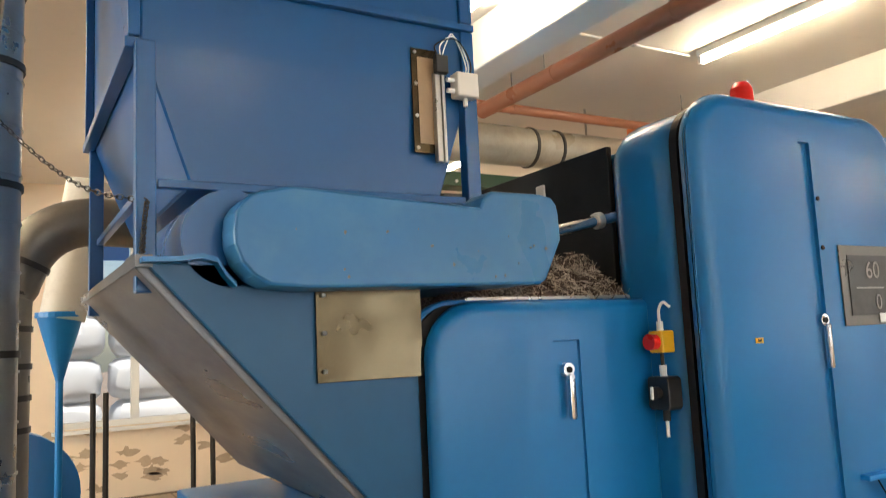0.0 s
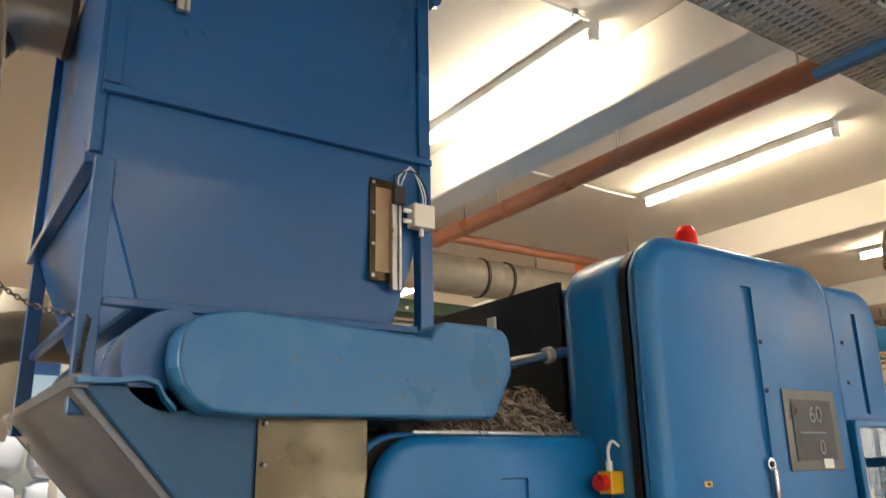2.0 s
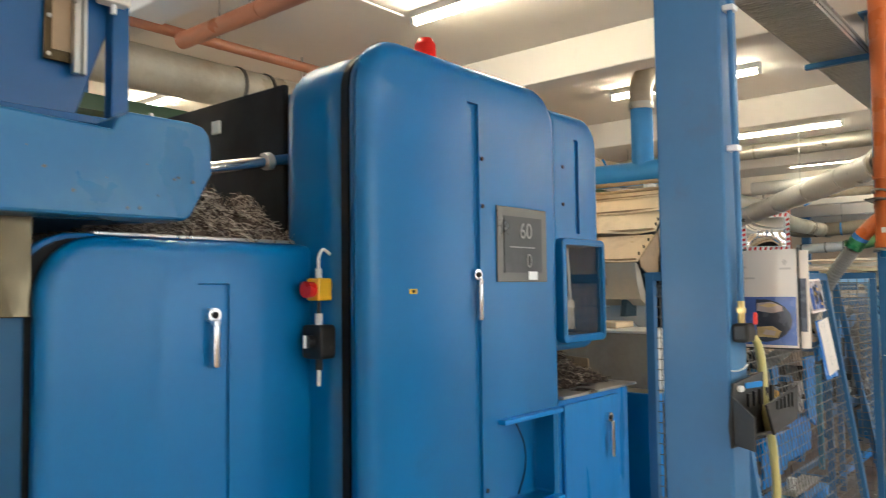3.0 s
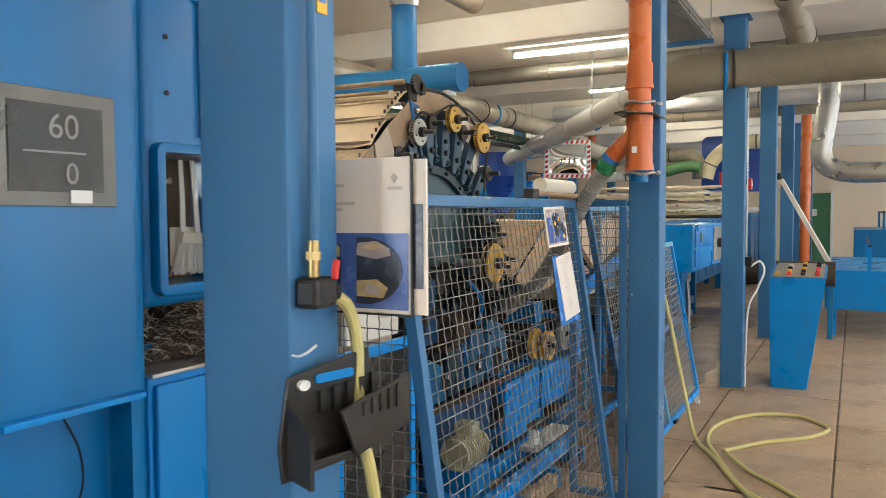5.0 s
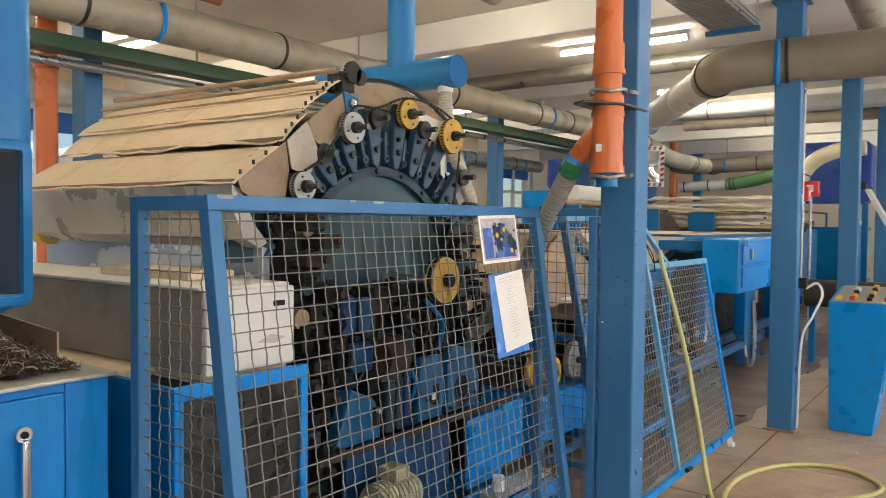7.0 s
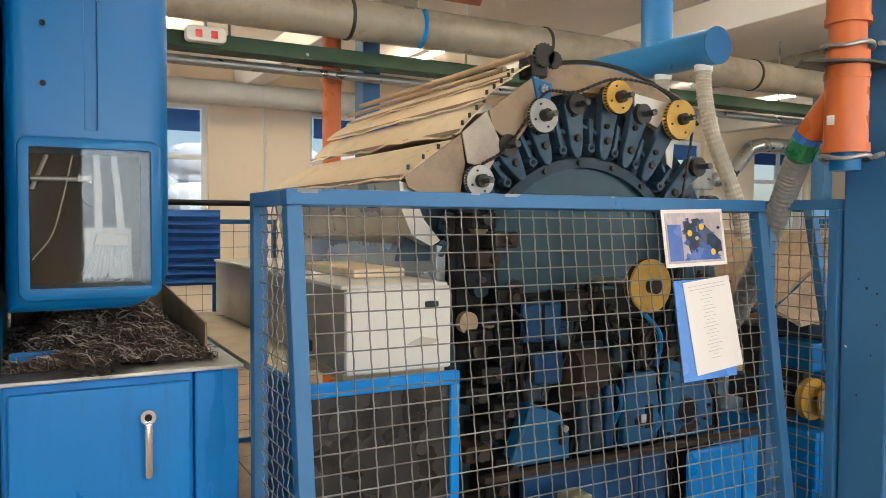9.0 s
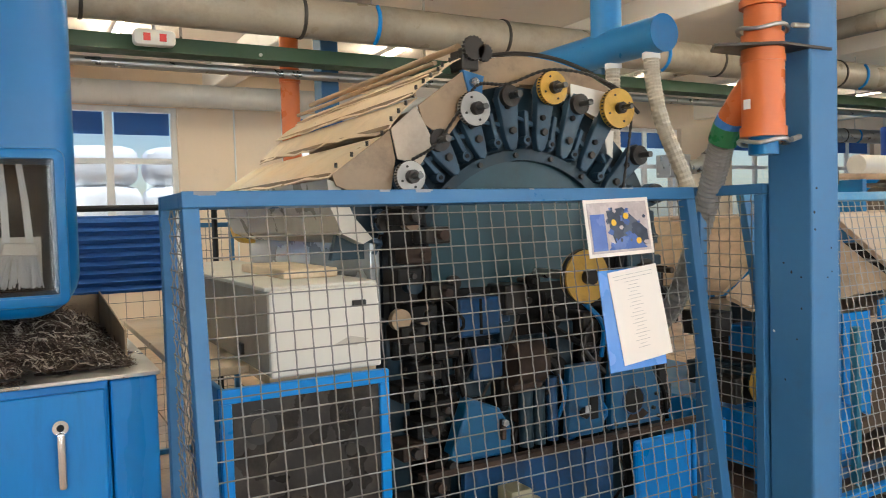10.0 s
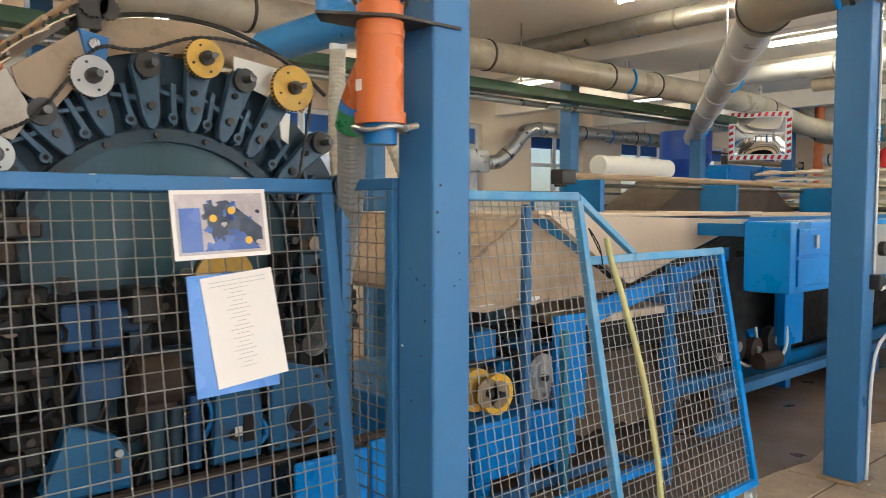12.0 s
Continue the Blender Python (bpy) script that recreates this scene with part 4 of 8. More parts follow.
    P("arch_rim", tube(rim, 0.009, 8), STEELD)
    P("bright_sheet", prism([(5.36, 2.06), (5.58, 2.03), (5.50, 1.92), (5.36, 1.97)], "y", 1.888, 1.894), WHITEB)
    P("bright_sheet", prism([(5.545, 1.87), (5.60, 1.86), (5.59, 1.74), (5.56, 1.76)], "y", 1.888, 1.894), WHITEB)
    # top gear and rods
    g = P("gear_block", box(4.80, 4.88, 1.87, 1.97, 2.08, 2.17, 0.008), STEELD)
    P("gear", gear(4.845, 1.855, 2.165, 0.05, 18, 0.02), STEELD, "dark steel gear wheel", parent=g)
    P("gear", gear(4.895, 1.855, 2.15, 0.036, 14, 0.02), STEELD, "dark steel gear wheel", parent=g)
    P("gear_bracket", prism([(4.80, 2.08), (4.90, 2.06), (4.885, 1.95), (4.835, 1.95)], "y", 1.865, 1.90, bevel=0.006), BLUE_POST, "blue bearing bracket", parent=g)
    P("bracket_bolt", rod((4.845, 1.865, 2.03), (4.845, 1.845, 2.03), 0.018, 12), STEEL, parent=g)
    P("top_rod", rod((4.80, 1.9, 2.175), (4.80, yb, 2.19), 0.014, 12), TAN, "long brown top rod", smooth=True)
    P("top_rod", rod((4.72, 1.95, 2.115), (4.72, yb, 2.125), 0.010, 12), TAN, "long brown top rod", smooth=True)
    # cover sheets, slightly warped, overlapping like shingles
    runs = (((4.84, 2.145), (4.70, 2.065)), ((4.715, 2.068), (4.58, 1.965)), ((4.60, 1.962), (4.47, 1.835)), ((4.475, 1.815), (4.22, 1.65)))
    for i, (a, b) in enumerate(runs):
        bm = bmesh.new()
        N = 14
        d = Vector((b[0] - a[0], 0, b[1] - a[1]))
        nrm = Vector((d.z, 0, -d.x)).normalized()
        nrm = nrm if nrm.z > 0 else -nrm
        top, bot = [], []
        for s in range(N + 1):
            y = 1.885 + (yb - 1.885) * s / N
            wob = 0.008 * math.sin(s * 0.9 + i * 2) + 0.006 * math.sin(s * 2.3 + i)
            row = []
            for f in range(5):
                p = Vector((a[0], y, a[1])) + d * (f / 4)
                row.append(p + nrm * (0.012 * math.sin(f / 4 * 3.14) * 0.6 + wob * (f / 4) * (1.2 if i == 2 else 0.5)))
            top.append([bm.verts.new(p) for p in row])
            bot.append([bm.verts.new(p - nrm * 0.004) for p in row])
        for s in range(N):
            for f in range(4):
                bm.faces.new((top[s][f], top[s + 1][f], top[s + 1][f + 1], top[s][f + 1]))
                bm.faces.new((bot[s][f], bot[s][f + 1], bot[s + 1][f + 1], bot[s + 1][f]))
            bm.faces.new((top[s][4], top[s + 1][4], bot[s + 1][4], bot[s][4]))
            bm.faces.new((top[s][0], bot[s][0], bot[s + 1][0], top[s + 1][0]))
        for s in (0, N):
            for f in range(4):
                bm.faces.new((top[s][f], top[s][f + 1], bot[s][f + 1], bot[s][f]))
        P("cover_sheet", bm, CREAM, "warped cream sheet metal cover", smooth=True)
        P("fold", box(min(a[0], b[0]) + 0.01, min(a[0], b[0]) + 0.024, 1.90, yb, min(a[1], b[1]) + 0.004, min(a[1], b[1]) + 0.018), TAN)
        for s in range(4):
            f = s / 4 + 0.1
            p = (a[0] + d.x * f, a[1] + d.z * f)
            P("cover_bolt", rod((p[0], 1.892, p[1] + 0.012), (p[0], 1.892, p[1] + 0.03), 0.006, 6), STEELD)
    # curved lower sheet below the cover
    o = [(4.225, 1.645), (4.27, 1.63), (4.33, 1.50), (4.40, 1.42), (4.36, 1.40), (4.28, 1.44), (4.235, 1.54)]
    P("lower_sheet", prism(o, "y", 1.90, yb - 0.12, bevel=0.0), TANL, "pale rolled sheet below the cover", smooth=True)
    P("side_board", box(4.40, 4.44, 1.93, yb, 1.0, 1.42, 0.003), SHEEN, "shiny pale sheet below the cover")
    P("roll_cap", rod((4.37, yb - 0.12, 1.46), (4.37, yb - 0.02, 1.46), 0.085, 24), YELLOW, "yellow roller end cap", smooth=True)
    P("roll_shaft", rod((4.37, yb - 0.02, 1.46), (4.37, yb + 0.05, 1.46), 0.02, 12), STEELD)
    P("table", box(3.70, 4.46, 1.95, yb, 0.955, 0.985, 0.004), CREAM, "cream sheet feed table")
    # framework and drives behind the mesh
    for x, w in ((4.47, 0.10), (4.70, 0.07), (4.98, 0.08), (5.28, 0.09), (5.55, 0.10), (5.80, 0.10)):
        P("frame_post", box(x - w / 2, x + w / 2, 1.86, 1.97, 0.10, 1.06 + 0.08 * math.sin(x * 9), 0.01), TEAL)
    P("frame_beam", box(4.40, 5.90, 1.85, 1.98, 0.60, 0.68, 0.01), TEAL)
    P("frame_beam", box(4.40, 5.95, 1.80, 1.98, 0.06, 0.16, 0.01), BLUE_LT)
    P("frame_panel", box(4.9, 5.2, 1.88, 1.95, 0.70, 0.98, 0.01), TEAL)
    P("drive_belt", tube([(4.55, 1.80, 1.60), (4.60, 1.80, 1.0), (4.75, 1.80, 0.45)], 0.018, 8), DARK)
    P("drive_belt", tube([(5.58, 1.80, 1.40), (5.45, 1.80, 0.95), (5.15, 1.80, 0.62)], 0.018, 8), DARK)
    bigp = P("pulley", rod((5.16, 1.60, 1.245), (5.16, 1.56, 1.245), 0.105, 36), YELLOW, "large yellow pulley, greasy", smooth=True)
    P("groove", rod((5.16, 1.59, 1.245), (5.16, 1.57, 1.245), 0.109, 36), STEELD, parent=bigp)
    P("hub", rod((5.16, 1.56, 1.245), (5.16, 1.53, 1.245), 0.03, 16), STEELD, parent=bigp, smooth=True)
    P("axle", rod((5.16, 1.90, 1.245), (5.16, 1.60, 1.245), 0.02, 12), STEEL, parent=bigp)
    rr = random.Random(12)
    # Black sheet added behind the drives so the gaps read as deep shade.
    P("inner_plate", box(4.46, 5.92, 1.915, 1.93, 0.12, 1.20, 0.004), GRIME_SHADE, "black backing sheet that darkens the gaps between the drive parts")
    P("bearing_column", box(4.44, 4.60, 1.84, 1.92, 0.95, 1.56, 0.015), GRIME_SHADE)
    for k in range(5):
        P("column_knob", rod((4.52 + 0.04 * (k % 2), 1.84, 1.0 + 0.12 * k), (4.52 + 0.04 * (k % 2), 1.79, 1.0 + 0.12 * k), 0.035, 14), (STEELD, TAN, TEAL)[k % 3], smooth=True)
    P("bearing_column", box(5.60, 5.80, 1.84, 1.92, 0.95, 1.50, 0.015), TEAL)
    for k in range(6):
        P("column_knob", rod((5.66 + 0.05 * (k % 2), 1.84, 0.98 + 0.09 * k), (5.66 + 0.05 * (k % 2), 1.80, 0.98 + 0.09 * k), 0.03, 14), (STEELD, TAN, GRIME_SHADE)[k % 3], smooth=True)
    for k in range(22):
        x0, z0 = rr.uniform(4.5, 5.8), rr.uniform(0.35, 1.2)
        P("oil_pipe", tube(smooth_path([(x0, 1.80, z0), (x0 + rr.uniform(-0.1, 0.1), 1.76, z0 - 0.12), (x0 + rr.uniform(-0.2, 0.2), 1.79, z0 - rr.uniform(0.2, 0.35))], 5), rr.uniform(0.006, 0.016), 8), rr.choice([GRIME_SHADE, STEELD, GRIME_SHADE, BLUE, DARK]), smooth=True)
    for i in range(86):
        x, z = rr.uniform(4.45, 5.85), rr.uniform(0.56, 1.26)
        y = rr.uniform(1.79, 1.88)
        if rr.random() < 0.5:
            r = rr.uniform(0.02, 0.06)
            w = P("drive_wheel", rod((x, y + 0.02, z), (x, y, z), r, 20), rr.choice([STEELD, GRIME_SHADE, GRIME_SHADE, RUSTY, STEELD]), smooth=True)
            P("hub", rod((x, y, z), (x, y - 0.015, z), r * 0.35, 10), STEELD, parent=w)
            P("axle", rod((x, y + 0.02, z), (x, 1.95, z), 0.012, 8), STEELD, parent=w)
        else:
            sx, sz = rr.uniform(0.02, 0.06), rr.uniform(0.03, 0.10)
            P("bearing_block", box(x - sx, x + sx, y, 1.96, z - sz, z + sz, 0.01), rr.choice([TEAL, MBLUE, GRIME_SHADE, GRIME_SHADE, STEELD]))
    # dark bearing stack at the feed side, with rusty caps
    for k in range(16):
        x, z = 4.46 + 0.07 * (k % 3) + rr.uniform(-0.02, 0.02), 0.42 + 0.072 * k
        P("stack_block", box(x - 0.05, x + 0.055, 1.70 + rr.uniform(0, 0.05), 1.84, z - 0.033, z + 0.03, 0.008), rr.choice([GRIME_SHADE, GRIME_SHADE, RUSTY, STEELD]))
        P("stack_bolt", rod((x, 1.70, z), (x, 1.67, z), rr.uniform(0.01, 0.02), 10), rr.choice([STEELD, RUSTY, GRIME_SHADE]), smooth=True)
    P("pale_cap", rod((4.43, 1.76, 1.122), (4.43, 1.73, 1.122), 0.04, 20), TAN, "pale round bearing cap", smooth=True)
    # frame castings
    P("frame_casting", box(4.70, 4.89, 1.775, 1.80, 1.02, 1.175, 0.012), MBLUE, "oily blue frame casting")
    P("frame_casting", box(4.79, 4.80, 1.765, 1.775, 1.03, 1.17, 0.002), GRIME_SHADE)
    P("frame_casting", box(4.745, 4.885, 1.755, 1.80, 0.85, 0.98, 0.012), MBLUE, "oily blue frame casting")
    P("frame_casting", prism([(4.60, 0.555), (4.89, 0.555), (4.89, 0.66), (4.84, 0.74), (4.70, 0.80), (4.66, 0.70)], "y", 1.715, 1.79, bevel=0.012), MBLUEL, "chipped blue cast foot")
    P("lever", box(4.83, 4.85, 1.69, 1.714, 0.62, 0.70, 0.005), RUSTY, "rusty lever")
    P("lever_nut", rod((4.84, 1.69, 0.69), (4.84, 1.675, 0.69), 0.014, 6), STEEL)
    P("brown_roll", rod((4.91, 1.76, 0.90), (5.055, 1.76, 0.90), 0.09, 24), RUSTY, "brown fibre-caked roll", smooth=True)
    P("brown_roll", box(4.91, 5.06, 1.73, 1.80, 0.79, 0.83, 0.01), RUSTY)
    P("piston", rod((4.99, 1.76, 0.555), (4.99, 1.76, 0.79), 0.03, 18), TEAL, smooth=True)
    P("piston", rod((5.055, 1.76, 0.555), (5.055, 1.76, 0.79), 0.026, 18), TEAL, smooth=True)
    P("piston", rod((5.13, 1.77, 0.555), (5.13, 1.77, 0.82), 0.024, 18), MBLUE, smooth=True)
    pm = P("bearing_plate", prism([(5.185, 0.555), (5.375, 0.555), (5.385, 0.72), (5.36, 0.86), (5.20, 0.86)], "y", 1.735, 1.775, bevel=0.008), MBLUEL, "chipped blue bearing plate")
    P("slot", box(5.30, 5.345, 1.728, 1.7345, 0.62, 0.72, 0.003), GRIME_SHADE, parent=pm)
    P("lock_nut", rod((5.265, 1.735, 0.655), (5.265, 1.71, 0.655), 0.022, 6), STEELD, parent=pm)
    P("lock_clip", box(5.255, 5.285, 1.705, 1.7095, 0.655, 0.69, 0.003), STEEL, parent=pm)
    pr = P("bearing_plate", prism([(5.42, 0.555), (5.71, 0.555), (5.71, 0.70), (5.64, 0.85), (5.45, 0.90), (5.42, 0.80)], "y", 1.735, 1.775, bevel=0.008), MBLUEL, "chipped blue bearing plate with round hole")
    P("bore", rod((5.545, 1.735, 0.67), (5.545, 1.729, 0.67), 0.058, 28), GRIME_SHADE, parent=pr, smooth=True)
    P("bore_ring", tube([(5.545 + 0.06 * math.cos(k * 0.3307), 1.733, 0.67 + 0.06 * math.sin(k * 0.3307)) for k in range(20)], 0.006, 6), MBLUE, parent=pr)
    P("stain", prism([(5.50, 0.575), (5.56, 0.566), (5.63, 0.60), (5.60, 0.625), (5.53, 0.615)], "y", 1.7295, 1.7345), RUSTY, "rust stain", parent=pr)
    for bx, bz in ((5.44, 0.58), (5.69, 0.58), (5.45, 0.82), (5.62, 0.82), (5.66, 0.62), (5.68, 0.68)):
        P("plate_bolt", rod((bx, 1.735, bz), (bx, 1.722, bz), 0.009, 6), STEELD, parent=pr)
    for k in range(26):
        x, z = 5.52 + rr.uniform(0, 0.32), rr.uniform(0.88, 1.45)
        P("fitting", rod((x, 1.80, z), (x, rr.uniform(1.70, 1.78), z), rr.uniform(0.008, 0.024), 10), rr.choice([STEELD, GRIME_SHADE, RUSTY, TEAL]), smooth=True)
    # lower bed
    P("bed_plate", box(4.66, 5.24, 1.70, 1.735, 0.17, 0.535, 0.006), MBLUE, "blue lower bed plate")
    P("bed_plate", box(5.25, 5.40, 1.705, 1.735, 0.17, 0.535, 0.006), MBLUE, "blue lower bed plate")
    P("guard_plate", box(5.465, 5.80, 1.64, 1.66, 0.17, 0.52, 0.014), BLUE_LT, "bright blue lower guard plate")
    P("guard_plate", box(5.83, 6.05, 1.66, 1.68, 0.2, 0.53, 0.01), BLUE_LT, "bright blue lower guard plate")
    P("guard_flap", prism([(5.47, 0.10), (5.80, 0.14), (5.80, 0.168), (5.46, 0.168)], "y", 1.60, 1.655), STEELD, "oily drip flap")
    P("bed_rail", box(4.46, 5.95, 1.66, 1.70, 0.535, 0.56, 0.004), RUSTY, "greasy brown bed rail")
    for y0 in (1.36, 1.55):
        P("floor_rail", box(4.32, 5.92, y0, y0 + 0.06, 0.10, 0.17, 0.006), BLUE_LT, "blue floor rail")
    for x0 in (4.4, 4.9, 5.4, 5.84):
        P("rail_tie", box(x0, x0 + 0.06, 1.30, 1.80, 0.0, 0.10, 0.004), BLUE)
    P("drip_tray", box(4.95, 5.35, 1.28, 1.34, 0.03, 0.10, 0.006), TAN)
    P("drip_tray", box(5.42, 5.95, 1.43, 1.54, 0.171, 0.20, 0.004), GALVP)
    P("jar", rod((5.5, 1.48, 0.2), (5.5, 1.48, 0.27), 0.03, 14), WHITE, smooth=True)
    for x in (4.5, 5.4, 5.9):
        P("foot", box(x - 0.06, x + 0.06, 1.75, 1.95, 0.0, 0.062, 0.004), TEAL)
        P("foot", box(x - 0.06, x + 0.06, yb - 0.2, yb, 0.0, 0.5, 0.004), TEAL)
    return e


def gear(x, y, z, r, teeth, w):
    pts = []
    for k in range(teeth * 2):
        a = math.pi * k / teeth
        rr = r if k % 2 else r * 0.9
        pts += [(x + rr * math.cos(a - 0.3 / teeth), z + rr * math.sin(a - 0.3 / teeth)), (x + rr * math.cos(a + 0.6 / teeth), z + rr * math.sin(a + 0.6 / teeth))]
    return prism(pts, "y", y - w / 2, y + w / 2)


ARM = mat("greasy_arm_paint", (0.028, 0.066, 0.105), 0.4, vary=0.2, scale=6, dirt=(0.03, 0.03, 0.03), dirt_amount=0.3, dirt_scale=9)
TEALP = mat("pale_teal_paint", (0.024, 0.07, 0.088), 0.42, vary=0.25, scale=3, bump=0.15, dirt=(0.028, 0.038, 0.04), dirt_amount=0.4, dirt_scale=4)
PALESH = mat("pale_end_sheet", (0.46, 0.38, 0.29), 0.45, vary=0.2, scale=4, dirt=(0.2, 0.14, 0.09), dirt_amount=0.3)
TANL = mat("pale_oiled_sheet", (0.52, 0.47, 0.39), 0.34, metal=0.25, vary=0.2, scale=4, dirt=(0.25, 0.18, 0.12), dirt_amount=0.2)
GALVP = mat("pale_sheet", (0.4, 0.38, 0.34), 0.38, metal=0.4, vary=0.12, scale=2)
card()
BOXSIDE = mat("stained_grey_steel", (0.36, 0.31, 0.235), 0.42, vary=0.3, scale=3, bump=0.1, dirt=(0.17, 0.13, 0.09), dirt_amount=0.42, dirt_scale=3)
bx = empty("switch_box", (4.11, 1.64, 0.986), "long cream enamelled steel switch box on the feed table", "box")
part("front_end", box(-0.195, 0.195, 0.0, 0.03, 0.0, 0.285, 0.008), WHITEB, bx, "white enamelled end plate")
part("body", box(-0.19, 0.19, 0.031, 1.98, 0.0, 0.28, 0.006), BOXSIDE, bx, "stained grey-brown steel side")
part("lid", box(-0.20, 0.20, 0.035, 1.98, 0.281, 0.295, 0.004), WHITEB, bx)
part("latch", box(0.09, 0.14, -0.012, 0.0, 0.215, 0.235, 0.004), BLACKP, bx)
part("stain", prism([(0.02, 0.09), (0.10, 0.08), (0.15, 0.10), (0.08, 0.115)], "y", -0.0025, -0.0005), TANL, bx, "rubbed stain")
part("hinge", box(-0.2, -0.188, 0.35, 0.42, 0.03, 0.07, 0.003), STEELD, bx)
part("tray", box(-0.05, 0.16, 0.3, 0.9, 0.296, 0.33, 0.006), CREAM, bx)
part("support", box(-0.19, 0.19, 0.04, 0.3, -0.03, -0.001), CREAM, bx)
for lx in (-0.19, 0.15):
    part("leg", box(lx, lx + 0.04, 0.06, 0.10, -0.986, -0.031, 0.003), BLUE, bx)
DKPANEL = mat("dark_dusty_panel", (0.02, 0.018, 0.017), 0.3, vary=0.7, scale=5, bump=0.4, dirt=(0.085, 0.07, 0.058), dirt_amount=0.36, dirt_scale=6)
gp = empty("drive_guard", (4.01, 1.55, 0), "blue framed guard with dark perforated panel", "guard")
part("panel", box(-0.25, 0.25, 0.012, 0.02, 0.30, 0.95), DKPANEL, gp, "dark dusty panel")
for x0, x1, z0, z1 in ((-0.28, 0.28, 0.945, 0.99), (-0.28, 0.28, 0.26, 0.305), (-0.28, -0.245, 0.305, 0.945), (0.245, 0.28, 0.305, 0.945)):
    part("frame_bar", box(x0, x1, 0, 0.03, z0, z1, 0.004), BLUE_LT, gp)
part("side", box(-0.28, -0.26, 0.031, 0.5, 0.26, 0.99, 0.004), BLUE, gp)
for x in (-0.27, 0.25):
    part("leg", box(x, x + 0.03, 0.0, 0.03, 0.0, 0.259, 0.003), BLUE_LT, gp)
part("disc", rod((-0.16, 0.012, 0.86), (-0.16, 0.004, 0.86), 0.03, 16), STEELD, gp)
part("disc", rod((-0.16, 0.0118, 0.86), (-0.16, 0.008, 0.86), 0.055, 20), BLACKP, gp)
part("disc", rod((0.14, 0.012, 0.74), (0.14, 0.006, 0.74), 0.022, 16), STEELD, gp)
part("disc", rod((0.05, 0.012, 0.5), (0.05, 0.004, 0.5), 0.05, 20), STEELD, gp)
mo = empty("drive_motor", (4.78, 1.55, 0.0), "greenish cream electric drive motor near the floor", "motor")
MOT = mat("motor_paint", (0.33, 0.31, 0.2), 0.5, vary=0.2, dirt=(0.08, 0.06, 0.04), dirt_amount=0.35)
part("housing", rod((-0.13, 0, 0.36), (0.11, 0, 0.36), 0.075, 24), MOT, mo, smooth=True)
for k in range(9):
    part("fin", rod((-0.11 + 0.024 * k, 0, 0.36), (-0.103 + 0.024 * k, 0, 0.36), 0.083, 20), MOT, mo)
part("end_bell", rod((0.11, 0, 0.36), (0.15, 0, 0.36), 0.06, 20, r2=0.04), MOT, mo, smooth=True)
part("terminal_box", box(-0.04, 0.05, -0.05, 0.05, 0.436, 0.49, 0.006), MOT, mo)
part("stand", box(-0.12, 0.10, -0.08, 0.08, 0.0, 0.28, 0.01), BLUE, mo)

# ---- mesh fence ----
def crimped(length, pitch, depth):
    n = int(length / (pitch / 2))
    return tube([(0, (depth if i % 2 else -depth), i * length / n) for i in range(n + 1)], 0.0021, 5)


WIRE = mat("dusty_wire", (0.22, 0.205, 0.185), 0.42, metal=0.55, vary=0.3)


def mesh_panel(e, w, h, z0, bar, pitch, paint, trim=0.0):
    """Frame bars and crimped wires of a panel in e's x-z plane, from (0, z0) to (w, z0 + h)."""
    part("rail", box(0, w, -bar / 2, bar / 2, z0 + h - bar, z0 + h, 0.003), paint, e)
    part("rail", box(bar, w - bar, -bar / 2, bar / 2, z0, z0 + bar, 0.003), paint, e)
    part("upright", box(0, bar, -bar / 2, bar / 2, z0, z0 + h - bar - 0.001, 0.003), paint, e)
    part("upright", box(w - bar, w, -bar / 2, bar / 2, z0, z0 + h - bar - 0.001, 0.003), paint, e)
    hv, hw = h - bar * 1.6, w - bar * 1.6
    first = part("wire", crimped(hv, pitch, 0.0018), WIRE, e)
    me_v = first.data
    nv = max(1, round((w - 2 * bar) / pitch))
    for i in range(nv):
        x = bar + (i + 0.5) * (w - 2 * bar) / nv
        ob = first if i == 0 else new("wire", me_v)
        ob.parent = e
        ob.location = (x, 0, z0 + bar * 0.8)
        ob.rotation_euler = (0, 0, math.pi * (i % 2))
    first = part("wire", crimped(hw, pitch, 0.0008), WIRE, e)
    nh = max(1, round((h - 2 * bar) / pitch))
    for i in range(nh):
        z = z0 + bar + (i + 0.5) * (h - 2 * bar) / nh
        ob = first if i == 0 else new("wire", first.data)
        ob.parent = e
        ob.location = (bar * 0.8, 0, z)
        ob.rotation_mode = "QUATERNION"
        ob.rotation_quaternion = (Matrix.Rotation(radians(90), 4, "Y") @ Matrix.Rotation(math.pi * (i % 2), 4, "Z")).to_quaternion()


def panel(name, m, w, h, z0, bar, pitch, paint, label):
    e = empty(name, (0, 0, 0), label, "fence", "mesh guard panels")
    e.matrix_basis = m
    mesh_panel(e, w, h, z0, bar, pitch, paint)
    return e


